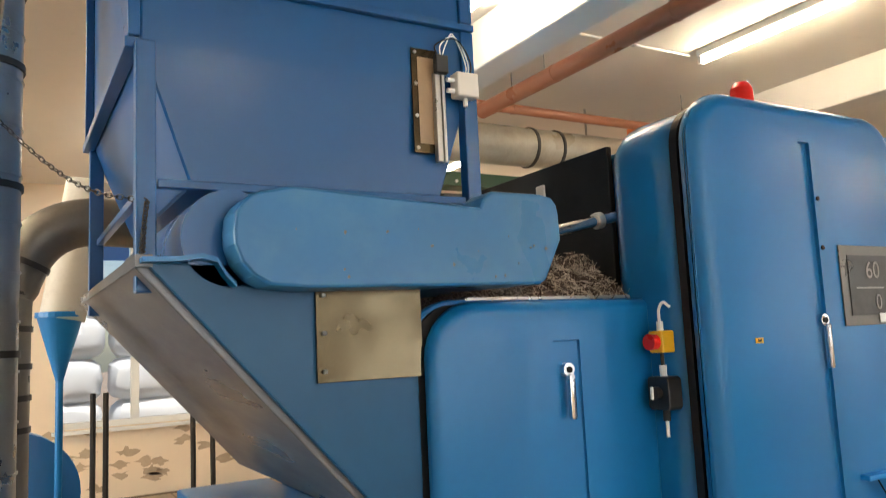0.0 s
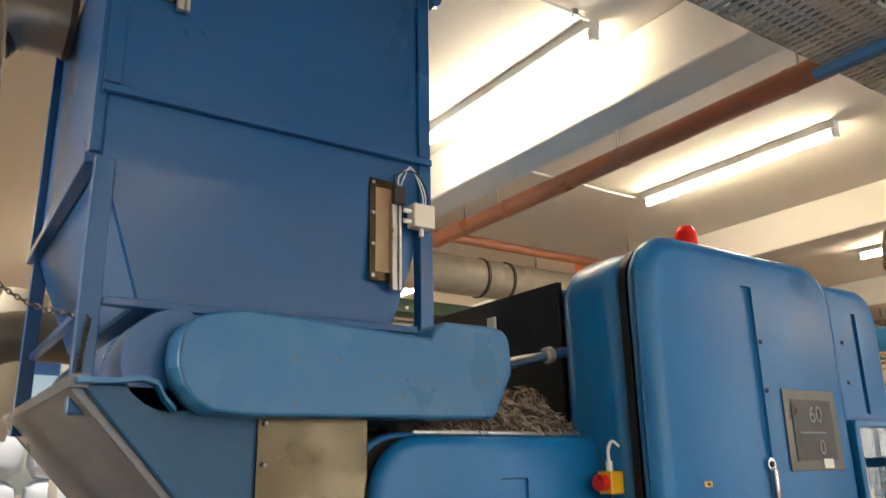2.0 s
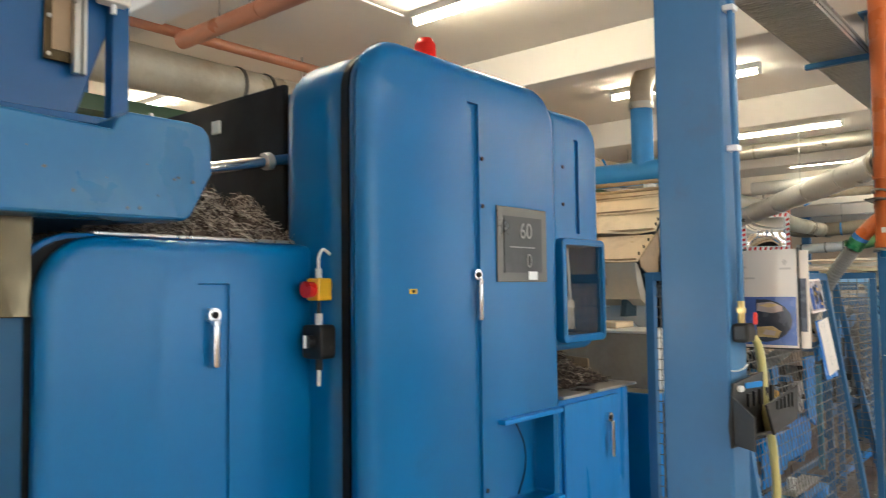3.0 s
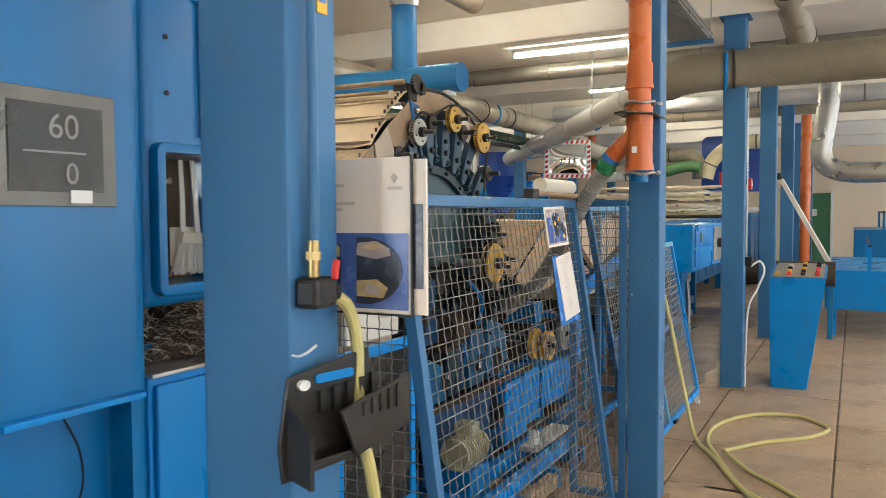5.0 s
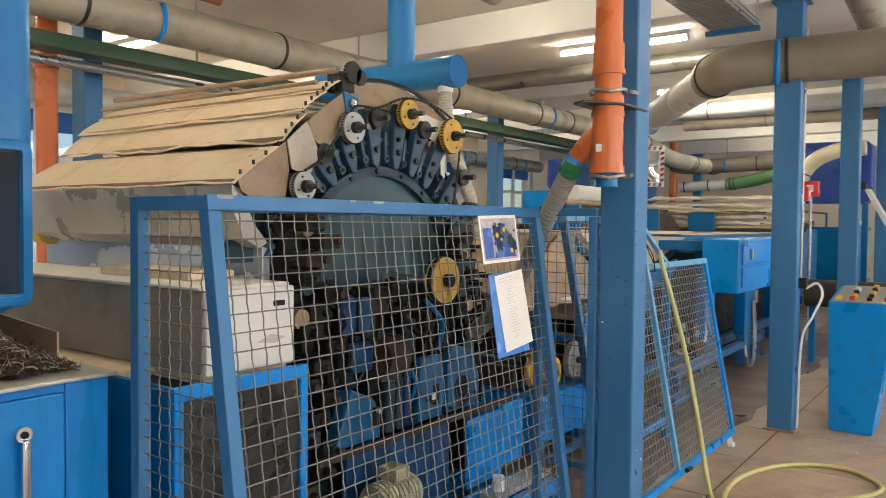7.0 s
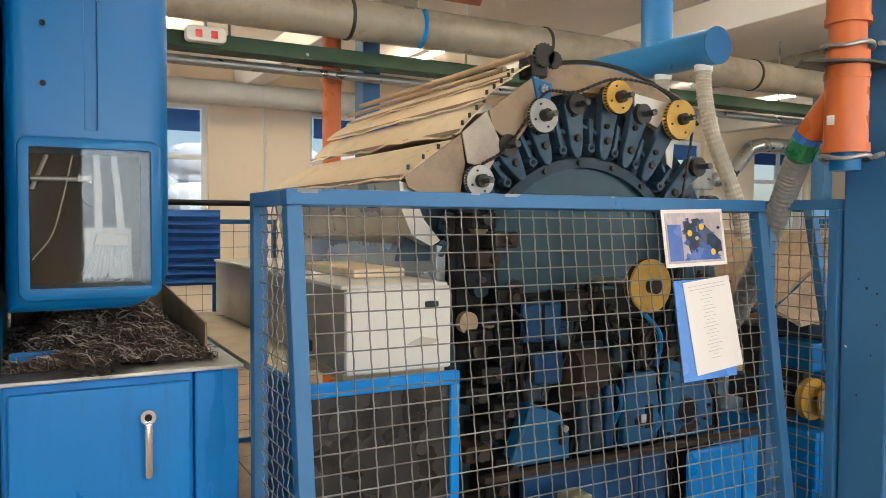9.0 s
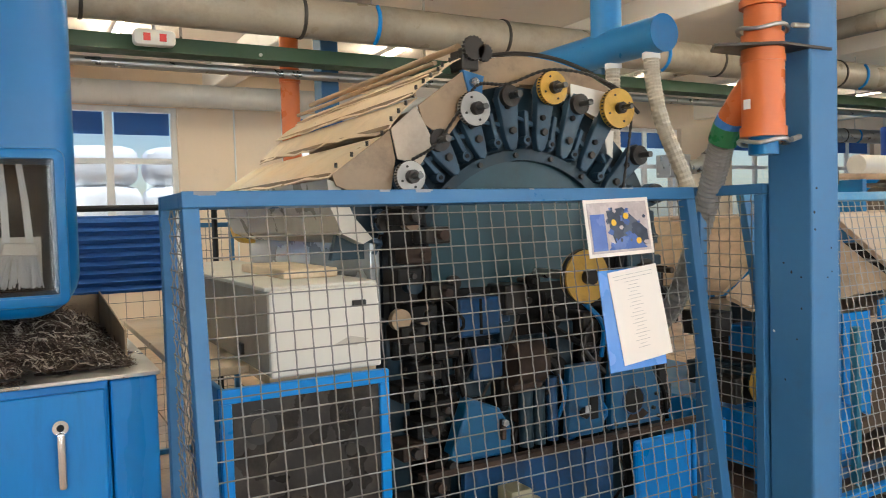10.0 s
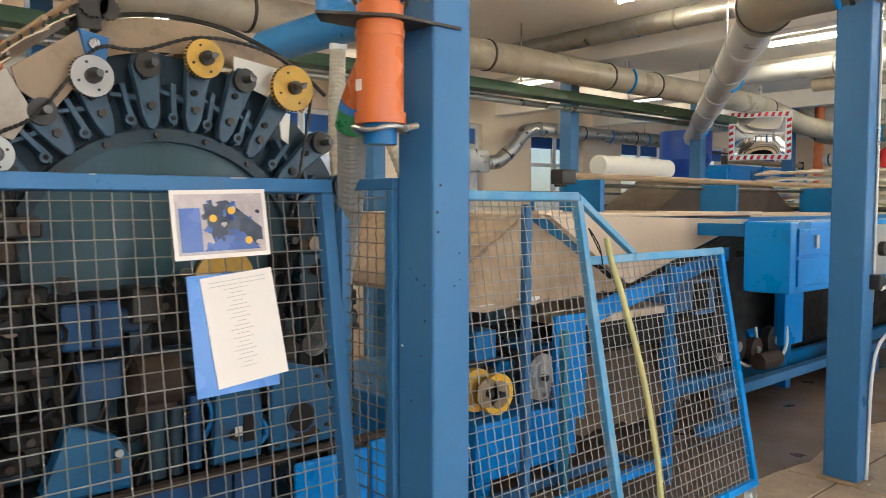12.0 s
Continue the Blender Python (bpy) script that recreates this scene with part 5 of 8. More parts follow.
LEAN_A = 8.0
hyp = 1.573 / math.cos(radians(LEAN_A))
front = panel("fence_panel", pose(3.575, 1.205 - 1.573 * math.tan(radians(LEAN_A)), 0, -LEAN_A, 0, 0), 1.765, hyp, 0.0, 0.042, 0.050, BLUE_POST, "leaning blue fence panel of crimped wire mesh, chipped top rail")
def return_panel(x, far, near, h):
    """A narrow side panel whose front edge follows the leaning front panel."""
    e = empty("fence_panel", (x, far, 0), "narrow blue return panel of crimped wire mesh", "fence", "mesh guard panels")
    k, b = math.tan(radians(LEAN_A)), 0.04
    part("upright", box(-b / 2, b / 2, -b, 0, 0, h, 0.003), BLUE_POST, e)
    part("rail", box(-b / 2, b / 2, near + 0.02 - far, -b - 0.001, h - b, h, 0.003), BLUE_POST, e)
    part("rail", box(-b / 2, b / 2, near + 0.02 - h * k - far, -b - 0.001, 0, b, 0.003), BLUE_POST, e)
    y = far - b - 0.024
    n = 0
    while y > near - h * k + 0.05:
        top = min(h - b, h - (near - y) / k) - 0.01
        ob = part("wire", crimped(top - b + 0.02, 0.048, 0.0026), WIRE, e)
        ob.location, ob.rotation_euler = (0, y - far, b - 0.01), (0, 0, math.pi / 2 + math.pi * (n % 2))
        y, n = y - 0.048, n + 1
    for n in range(31):
        z = 0.07 + 0.048 * n
        y0 = near - (h - z) * k + 0.012
        ob = part("wire", crimped(far - 0.03 - y0, 0.048, 0.0008), WIRE, e)
        ob.location, ob.rotation_euler = (0, y0 - far, z), (radians(-90), 0, 0)


return_panel(3.595, 1.535, 1.205, 1.573)
panel("fence_panel", pose(5.40, 0.93, 0, 0, 0, 90), 0.30, 1.576, 0.0, 0.035, 0.046, BLUE_POST, "narrow blue return panel of crimped wire mesh beside the post")
CHIP = mat("bare_chip", (0.3, 0.31, 0.33), 0.6)
rr = random.Random(21)
for i in range(9):
    x, l = rr.choice([rr.uniform(0.5, 0.9), rr.uniform(0.0, 0.06), rr.uniform(0.9, 1.7)]), rr.uniform(0.006, 0.05)
    part("paint_chip", box(x, x + l, -0.0222, -0.02, hyp - rr.uniform(0.004, 0.012), hyp - 0.0005), CHIP, front, "chipped paint")


def sheet(name, x, z, w, h, roll, label, category, content):
    e = empty(name, (0, 0, 0), label, category)
    d = 1.205 - (1.573 - z) * math.tan(radians(LEAN_A)) - 0.034
    e.matrix_basis = pose(x, d, z, -LEAN_A, roll, 0)
    content(e, w, h)
    return e


PHOTO_B = mat("photo_blue", (0.08, 0.14, 0.4), 0.25, vary=0.4, scale=12)
PHOTO_D = mat("photo_dark", (0.05, 0.06, 0.09), 0.25, vary=0.6, scale=20)
PHOTO_P = mat("photo_pale", (0.5, 0.42, 0.4), 0.25, vary=0.4, scale=12)
SLEEVE = mat("blue_sleeve", (0.07, 0.22, 0.6), 0.25, vary=0.1)
INK = mat("print_ink", (0.6, 0.53, 0.47), 0.6)


def photo(e, w, h):
    part("sheet", box(0, w, -0.001, 0.001, -h, 0), PAPER, e)
    part("image", box(0.012, w - 0.012, -0.0022, -0.0012, -h + 0.012, -0.012), PHOTO_P, e)
    part("image_patch", box(0.02, 0.08, -0.0034, -0.0024, -h + 0.02, -0.05), PHOTO_B, e)
    part("image_patch", prism([(0.09, -0.04), (0.16, -0.03), (0.21, -0.07), (0.26, -0.11), (0.26, -h + 0.03), (0.12, -h + 0.03), (0.10, -0.10)], "y", -0.0034, -0.0024), PHOTO_D, e)
    part("image_patch", prism([(0.14, -0.13), (0.2, -0.12), (0.25, -h + 0.02), (0.08, -h + 0.02)], "y", -0.0046, -0.0036), PHOTO_B, e)
    rp = random.Random(8)
    for k in range(34):
        x, z, q = rp.uniform(0.08, 0.255), rp.uniform(-h + 0.03, -0.03), rp.uniform(0.004, 0.013)
        part("image_speck", prism([(x + q * rp.uniform(0.5, 1.4) * math.cos(a), z + q * rp.uniform(0.5, 1.4) * math.sin(a)) for a in (0, 1, 2, 3, 4, 5)], "y", -0.0054, -0.0048), rp.choice([PHOTO_D, PHOTO_P, PHOTO_B, PHOTO_D]), e)
    for px, pz in ((0.115, -0.08), (0.215, -h + 0.045), (0.17, -0.06)):
        part("image_dot", rod((px, -0.0046, pz), (px, -0.0056, pz), 0.011, 10), YELP, e)


FADED = mat("faded_print", (0.42, 0.38, 0.36), 0.6)


def notice(e, w, h):
    part("sleeve", box(0, w, -0.002, 0.002, -h, 0, 0.0008), SLEEVE, e, "blue plastic document sleeve")
    p = part("paper", box(0.035, w + 0.005, -0.005, -0.003, -h + 0.012, -0.012), PAPER, e, "printed sheet of paper, slightly skewed")
    p.rotation_euler = (0, radians(-4.5), 0)
    for k in range(22):
        l = 0.17 if k in (0, 1) else 0.03 + 0.05 * ((k * 7) % 5) / 5
        x = 0.055 if k in (0, 1) else w / 2 + 0.01 - l / 2
        part("text_line", box(x, x + l, -0.0062, -0.0052, -0.03 - 0.0115 * k, -0.0288 - 0.0115 * k), FADED, p)


sheet("photo_print", 4.815, 1.535, 0.28, 0.19, -1.5, "glossy photo print of a machine clipped to the mesh", "photo", photo)
sheet("notice", 4.845, 1.305, 0.245, 0.328, -1.2, "printed notice in a blue sleeve clipped to the mesh", "notice", notice)

# ---- water tap, hose, folder and dustpan at the first post ----
PX, PY = 2.59, 0.775
tp = empty("water_tap", (PX - 0.015, PY, 1.36), "blue water pipe with brass tap and black hose reel block", "tap")
part("pipe", tube(smooth_path([(0.006, -0.02, 0.095), (0.004, -0.021, 0.4), (-0.003, -0.02, 0.7), (-0.008, -0.019, 1.1), (-0.01, -0.02, 1.78)], 4), 0.009, 12), BLUE_POST, tp, smooth=True)
for z in (0.55, 0.98, 1.4):
    part("clip", box(-0.02, 0.02, -0.034, 0.0, z, z + 0.018, 0.003), WHITE, tp)
part("union", rod((0, -0.022, 0.03), (0, -0.022, 0.1), 0.011, 12), BRASS, tp, smooth=True)
part("nut", rod((0, -0.022, 0.065), (0, -0.022, 0.08), 0.015, 6), BRASS, tp)
part("valve_body", box(-0.032, 0.034, -0.052, -0.002, -0.022, 0.034, 0.010), BLACKP, tp)
part("valve_cap", rod((0.034, -0.03, 0.004), (0.048, -0.03, 0.004), 0.019, 14), BLACKP, tp, smooth=True)
part("lever", prism([(0.012, 0.03), (0.022, 0.03), (0.023, 0.045), (0.028, 0.062), (0.019, 0.066), (0.012, 0.045)], "y", -0.062, -0.05, bevel=0.003), RED, tp, "red tap lever")
hs = empty("garden_hose", (PX + 0.03, PY - 0.03, 1.36), "yellow-green garden hose hanging from the tap to the floor", "hose")
part("hose", tube(smooth_path([(0, 0, 0), (0.035, -0.01, -0.03), (0.055, -0.015, -0.10), (0.05, -0.02, -0.2), (0.04, -0.03, -0.26), (0.07, -0.035, -0.36), (0.11, -0.03, -0.55), (0.14, -0.03, -0.9), (0.16, -0.03, -1.2), (0.22, -0.03, -1.345), (0.35, -0.02, -1.348)]), 0.0125, 10), HOSE, hs, smooth=True)
fo = empty("document_folder", (2.715, 0.735, 1.315), "clear pocket with printed cover sheets hung on the post", "folder")
part("cover", box(-0.004, 0.0, -0.105, 0.105, 0.0, 0.30, 0.001), PAPER, fo)
part("back_sheet", box(0.004, 0.010, -0.135, 0.075, 0.0, 0.295, 0.001), PAPER, fo)
part("back_image", box(0.002, 0.0035, -0.128, -0.107, 0.05, 0.21), PHOTO_D, fo)
part("cover_band", box(-0.0055, -0.0045, -0.1, 0.1, 0.008, 0.155), PHOTO_B, fo, "blue printed band")
part("cover_image", prism([(0.02 + 0.088 * math.cos(k * 0.35) - 0.02, 0.082 + 0.066 * math.sin(k * 0.35)) for k in range(18)], "x", -0.007, -0.006), PHOTO_D, fo)
PHOTO_Y = mat("photo_cream", (0.55, 0.42, 0.22), 0.25, vary=0.5, scale=30)
part("cover_image", prism([(0.054, 0.02), (0.018, 0.02), (0.018, 0.148), (0.054, 0.148)], "x", -0.0082, -0.0072), PHOTO_B, fo)
part("cover_image", prism([(0.09, 0.112), (0.058, 0.108), (0.056, 0.125), (0.07, 0.138), (0.088, 0.13)], "x", -0.0082, -0.0072), PHOTO_Y, fo)
part("cover_image", prism([(0.016, 0.112), (-0.03, 0.105), (-0.062, 0.112), (-0.06, 0.126), (-0.03, 0.14), (0.014, 0.136)], "x", -0.0082, -0.0072), PHOTO_P, fo)
part("cover_image", prism([(0.01, 0.128), (-0.02, 0.122), (-0.05, 0.13), (-0.02, 0.136)], "x", -0.0092, -0.0083), PHOTO_Y, fo)
part("cover_image", prism([(0.016, 0.032), (-0.045, 0.03), (-0.055, 0.05), (-0.03, 0.066), (0.016, 0.062)], "x", -0.0082, -0.0072), PHOTO_Y, fo)
part("cover_image", prism([(0.0, 0.04), (-0.035, 0.036), (-0.04, 0.05), (-0.01, 0.056)], "x", -0.0092, -0.0083), PHOTO_P, fo)
part("edge", box(-0.006, 0.001, -0.109, -0.1055, -0.003, 0.303), BLACKP, fo)
part("edge", box(-0.006, 0.001, -0.1055, 0.105, -0.004, -0.0005), BLACKP, fo)
part("logo", prism([(-0.062, 0.262), (-0.07, 0.25), (-0.078, 0.262), (-0.07, 0.27)], "x", -0.006, -0.0045), INK, fo)
for y0, y1, z in ((-0.055, -0.088, 0.238), (0.09, 0.045, 0.245), (0.09, 0.02, 0.21), (0.09, 0.05, 0.198)):
    part("text_line", box(-0.006, -0.0045, min(y0, y1), max(y0, y1), z, z + 0.006), INK, fo)
part("hook", box(0.010, 0.016, 0.03, 0.10, 0.2, 0.26), STEEL, fo)
dp = empty("dust_pan", (PX + 0.02, PY - 0.015, 1.16), "black plastic dust pan hanging from a hook on the post", "dust pan")
dp.rotation_euler = (0, 0, radians(-12))
dp.scale = (0.72, 0.8, 0.56)
part("back", prism([(-0.14, 0.11), (0.13, 0.16), (0.15, 0.0), (0.13, -0.20), (-0.16, -0.22), (-0.17, -0.1)], "y", -0.03, -0.018, bevel=0.004), BLACKP, dp)
part("front_lip", prism([(-0.05, 0.0), (0.20, 0.075), (0.195, -0.10), (0.0, -0.16)], "y", -0.11, -0.098, bevel=0.004), BLACKP, dp)
part("scoop", prism([(-0.02, -0.2), (-0.11, -0.22), (-0.11, -0.05), (-0.02, 0.05)], "x", -0.15, -0.138), BLACKP, dp)
part("bottom", prism([(-0.02, -0.2), (-0.10, -0.15), (-0.10, -0.135), (-0.02, -0.185)], "x", -0.14, 0.14), BLACKP, dp)
for k in range(5):
    part("rib", box(-0.05 + 0.045 * k, -0.03 + 0.045 * k, -0.04, -0.0305, -0.02, 0.05 + 0.006 * k), BLACKP, dp)
    part("rib", box(0.02 + 0.03 * k, 0.032 + 0.03 * k, -0.116, -0.1105, -0.03, 0.015 + 0.008 * k), BLACKP, dp)
part("handle_slot", prism(rounded(-0.06, 0.07, 0.075, 0.105, 0.012), "y", -0.0345, -0.0305), BLUE_LT, dp)
part("rivet", rod((-0.10, -0.03, 0.08), (-0.10, -0.042, 0.08), 0.017, 14), WHITE, dp)
part("hook", tube(smooth_path([(-0.10, 0.015, 0.17), (-0.10, -0.02, 0.17), (-0.095, -0.045, 0.185), (-0.07, -0.05, 0.205)]), 0.004, 6), WHITE, dp)
stk = empty("warning_sticker", (PX + 0.09 - 0.045, PY, 1.93), "small yellow and blue sticker high on the post", "sticker")
part("film", box(-0.015, 0.015, -0.003, -0.0005, -0.05, 0.05, 0.0003), YELP, stk)
part("print", box(-0.01, 0.01, -0.0042, -0.0032, -0.03, 0.0), SLEEVE, stk)

# ---- lamps on the ceiling ----
def tube_lamp(x, y):
    e = empty("tube_lamp", (x, y, CEIL), "ceiling fluorescent tube lamp, lit warm white", "lamp", "ceiling tube lamps")
    part("housing", box(-0.03, 0.03, -0.72, 0.72, -0.05, 0, 0.006), WHITE, e)
    part("tube", rod((0, -0.69, -0.085), (0, 0.69, -0.085), 0.016, 12), TUBE, e, smooth=True)
    for s in (-1, 1):
        part("end_cap", box(-0.022, 0.022, s * 0.705 - 0.015, s * 0.705 + 0.015, -0.105, -0.0505, 0.004), WHITE, e)


for x in (2.22, 4.15, 7.05, 9.95, 12.9, 15.8, 18.7, -1.9):
    tube_lamp(x, 2.78)
for x in (-1.0, 1.3, 4.15, 7.05, 9.95, 12.9, 15.8):
    tube_lamp(x, -1.9)
for x in (-1.2, 1.3, 4.15, 7.05, 9.95, 12.9, 15.8):
    tube_lamp(x, 6.9)
# Extra unseen lamp, added only to brighten the wall beside the hopper.
tube_lamp(-1.2, 4.3)


def conduit(points, r, m, label, clips=()):
    e = empty("conduit", points[0], label, "conduit")
    o = Vector(points[0])
    part("pipe", tube([Vector(p) - o for p in points], r, 8), m, e, smooth=True)
    for c in clips:
        c = Vector(c) - o
        part("clip", box(c.x - 0.012, c.x + 0.012, c.y - 0.014, c.y + 0.014, c.z - 0.012, c.z + 0.018, 0.003), GALV, e)


conduit([(1.37, 2.06, CEIL - 0.02), (2.19, 2.06, CEIL - 0.02)], 0.008, WHITE, "thin cable conduit clipped to the ceiling", [(1.45, 2.06, CEIL - 0.018), (1.8, 2.06, CEIL - 0.018), (2.1, 2.06, CEIL - 0.018)])
conduit([(2.7, 3.56, CEIL - 0.02), (4.12, 3.56, CEIL - 0.02)], 0.008, WHITE, "thin cable conduit clipped to the ceiling", [(3.0, 3.56, CEIL - 0.018), (3.6, 3.56, CEIL - 0.018)])
conduit([(1.15, 1.2, CEIL - 0.03), (1.12, 2.0, CEIL - 0.03)], 0.016, GALV, "galvanised rail fixed to the ceiling")
for x in (5.75, 8.7):
    conduit([(x, 9.285, 0.2), (x, 9.285, CEIL - 0.01)], 0.012, WHITE, "thin conduit down the window wall")


# ---- ducts ----
def duct(name, points, r, m, label, bands=(), band_m=None, n=20, steps=0, spiral=0.0, straps=()):
    """A duct along points; bands are fractions of its run."""
    o = Vector(points[0])
    pts = smooth_path(points, steps) if steps else [Vector(p) for p in points]
    e = empty(name, points[0], label, "duct")
    part("pipe", tube([p - o for p in pts], r, n), m, e, smooth=True)
    lens = [0.0]
    for a, b in zip(pts, pts[1:]):
        lens.append(lens[-1] + (b - a).length)

    def at(f):
        d = f * lens[-1]
        for i in range(len(pts) - 1):
            if d <= lens[i + 1] or i == len(pts) - 2:
                t = (pts[i + 1] - pts[i]).normalized()
                return pts[i] + t * (d - lens[i]) - o, t
    for f in bands:
        p, t = at(f)
        part("joint_band", rod(p - t * 0.012, p + t * 0.012, r * 1.06, n), band_m or STEELD, e, smooth=True)
    if spiral:
        k = int(lens[-1] / spiral)
        for i in range(1, k):
            p, t = at(i / k)
            part("seam", rod(p - t * 0.004, p + t * 0.004, r * 1.03, n), m, e, smooth=True)
    for f in straps:
        p, t = at(f)
        across = t.cross(Vector((0, 0, 1))).normalized()
        across = across if (across.y, across.x) < (0, 0) else -across
        arc = [p + (across * math.cos(radians(a)) + Vector((0, 0, 1)) * math.sin(radians(a))) * r * 1.05 for a in range(-75, 46, 12)]
        part("strap", tube(arc, 0.016, 8), BLUE_LT, e, "blue pipe hook", smooth=True)
        part("hanger", rod(p, (p.x, p.y, CEIL - o.z), 0.006, 6), GALV, e)
    return e


HOSEG = mat("green_flexible_duct", (0.09, 0.2, 0.07), 0.5, vary=0.2)
CREAMD = mat("cream_plastic_duct", (0.66, 0.58, 0.36), 0.4, vary=0.1)
FELTP = mat("pale_felt_cloth", (0.5, 0.42, 0.34), 0.9, vary=0.3, scale=8, bump=0.4)
ULTRA = mat("ultramarine_paint", (0.02, 0.07, 0.36), 0.4, vary=0.1)
DUCTG = mat("pale_grey_duct", (0.5, 0.5, 0.49), 0.4, vary=0.12, scale=3, dirt=(0.33, 0.31, 0.28), dirt_amount=0.2)
DUCTP = mat("light_grey_duct", (0.5, 0.46, 0.39), 0.35, vary=0.12, scale=3, dirt=(0.3, 0.26, 0.2), dirt_amount=0.2)
DUCTA = mat("stained_duct_plastic", (0.25, 0.215, 0.16), 0.42, vary=0.22, scale=3, dirt=(0.12, 0.1, 0.075), dirt_amount=0.35)
DULL = mat("dull_grey_sheet", (0.2, 0.18, 0.15), 0.42, metal=0.4, vary=0.25, scale=5, dirt=(0.1, 0.085, 0.065), dirt_amount=0.2)
DGALV = mat("dull_galvanised", (0.3, 0.285, 0.26), 0.4, metal=0.75, vary=0.3, scale=7, dirt=(0.15, 0.12, 0.09), dirt_amount=0.2)
duct("main_duct", [(2.0, 4.5, 2.94), (14.6, 4.5, 2.94)], 0.145, DUCT, "long grey plastic exhaust duct under the ceiling", [0.2413, 0.377, 0.1095, 0.1286, 0.5754, 0.7255, 0.799], straps=(0.2857, 0.5159, 0.754), n=24)
duct("main_duct_bend", [(14.6, 4.5, 2.94), (15.2, 4.45, 2.85), (15.7, 4.3, 2.7), (16.6, 4.2, 2.66), (18.0, 4.2, 2.66)], 0.143, DUCT, "grey duct bend going on towards the far machines", (0.1, 0.6), steps=6)
gc = empty("cable_channel", (5.0, 4.78, 2.66), "green painted steel cable channel below the duct", "channel")
part("channel", prism([(-0.10, 0.0), (0.10, 0.0), (0.10, 0.10), (0.09, 0.10), (0.09, 0.01), (-0.09, 0.01), (-0.09, 0.10), (-0.10, 0.10)], "x", -3.3, 10.0), GREEN, gc)
part("lower_pipe", rod((-3.3, 0.12, -0.05), (10, 0.12, -0.05), 0.035, 12), GALV, gc, smooth=True)
for k in range(3, 10):
    part("hanger", box(-8.52 + 1.95 * k, -8.50 + 1.95 * k, 0.092, 0.098, 0.0, CEIL - 2.66), GALV, gc)
    part("rivet", rod((-8.0 + 1.95 * k, -0.10, 0.03), (-8.0 + 1.95 * k, -0.115, 0.03), 0.012, 8), GALV, gc)
duct("window_duct", [(2.2, 8.75, 3.03), (9.6, 8.75, 3.03)], 0.14, DUCTG, "pale grey duct along the window wall", (0.3, 0.7), DUCTG, spiral=0.22)
duct("window_duct", [(14.75, 8.75, 2.9), (19.0, 8.75, 2.9)], 0.14, GALV, "galvanised spiral duct along the window wall", (0.3, 0.7), spiral=0.3, straps=(0.2, 0.5, 0.8))
duct("wall_outlet", [(13.7, 9.0, 2.25), (13.9, 8.9, 2.3), (14.15, 8.8, 2.55), (14.4, 8.76, 2.82), (14.75, 8.75, 2.9)], 0.13, GALV, "galvanised duct elbow to a wall box", (0.3,), steps=5)
wb = empty("wall_box", (13.45, 9.1, 2.08), "grey steel wall box at the duct's end", "box")
part("body", box(-0.25, 0.25, -0.15, 0.19, 0, 0.4, 0.01), GALV, wb)
part("lid", box(-0.23, 0.23, -0.162, -0.151, 0.02, 0.38, 0.004), GALV, wb)
duct("brown_pipe", [(2.79, 1.0, 3.07), (2.79, 4.2, 3.07)], 0.052, RUST, "brown plastic pipe along the beam", (0.17, 0.46, 0.75), RUST, straps=())
duct("brown_pipe", [(1.0, 4.27, 3.14), (6.0, 4.27, 3.14)], 0.035, RUST, "thin brown plastic pipe above the duct", (0.3, 0.42, 0.7), RUST)
for k in range(3):
    conduit([(2.79, 1.5 + 1.0 * k, 3.12), (2.79, 1.5 + 1.0 * k, CEIL - 0.001)], 0.005, GALV, "threaded hanger rod for the brown pipe")
for k in (1.6, 3.1, 4.8):
    conduit([(k, 4.27, 3.17), (k, 4.27, CEIL - 0.001)], 0.005, GALV, "threaded hanger rod for the thin pipe")

# spiral ducts beside the hopper
duct("hopper_duct", [(-0.075, 3.0, 0.0), (-0.075, 3.0, 2.3), (-0.075, 3.0, 2.85)], 0.125, GALV, "vertical galvanised spiral duct beside the hopper", (0.55, 0.75, 0.9), spiral=0.16)
duct("hopper_elbow", [(-0.075, 3.0, 2.85), (-0.07, 3.0, 2.98), (-0.03, 3.0, 3.12), (0.06, 3.0, 3.22), (0.18, 3.0, 3.25), (0.295, 3.0, 3.25)], 0.125, DGALV, "segmented galvanised elbow into the hopper", (0.0, 0.5, 0.98), steps=5, spiral=0.09)
duct("grey_downpipe", [(0.0, 3.6, 0.0), (0.0, 3.6, 1.65), (0.03, 3.6, 1.85), (0.12, 3.6, 2.03), (0.28, 3.6, 2.12), (0.55, 3.6, 2.12)], 0.105, DULL, "grey segmented downpipe with elbow behind the hopper", (0.2, 0.28, 0.34, 0.5, 0.55, 0.6, 0.66, 0.72, 0.78), steps=6)
duct("grey_downpipe", [(0.42, 4.8, 2.55), (0.38, 4.8, 2.3), (0.29, 4.8, 1.76)], 0.12, DUCTP, "pale grey duct behind the hopper", (0.3,), steps=3)
cn = empty("cyclone_cone", (0.28, 4.8, 1.42), "blue steel cone below a duct", "cone")
part("cone", rod((0, 0, 0), (0, 0, 0.36), 0.02, 24, r2=0.12), BLUE, cn, smooth=True)
part("rim", rod((0, 0, 0.35), (0, 0, 0.38), 0.128, 24), BLUE, cn)
part("spout", rod((0, 0, -1.42), (0, 0, 0), 0.02, 14), BLUE, cn)
fan = empty("fan_housing", (0.05, 5.2, 0), "round dark blue fan housing on the floor", "fan")
part("drum", rod((0, 0.0, 0.75), (0, 0.35, 0.75), 0.36, 40), BLUE, fan, smooth=True)
part("rim", rod((0, -0.01, 0.75), (0, 0.0, 0.75), 0.375, 40), BLUE_DK, fan)
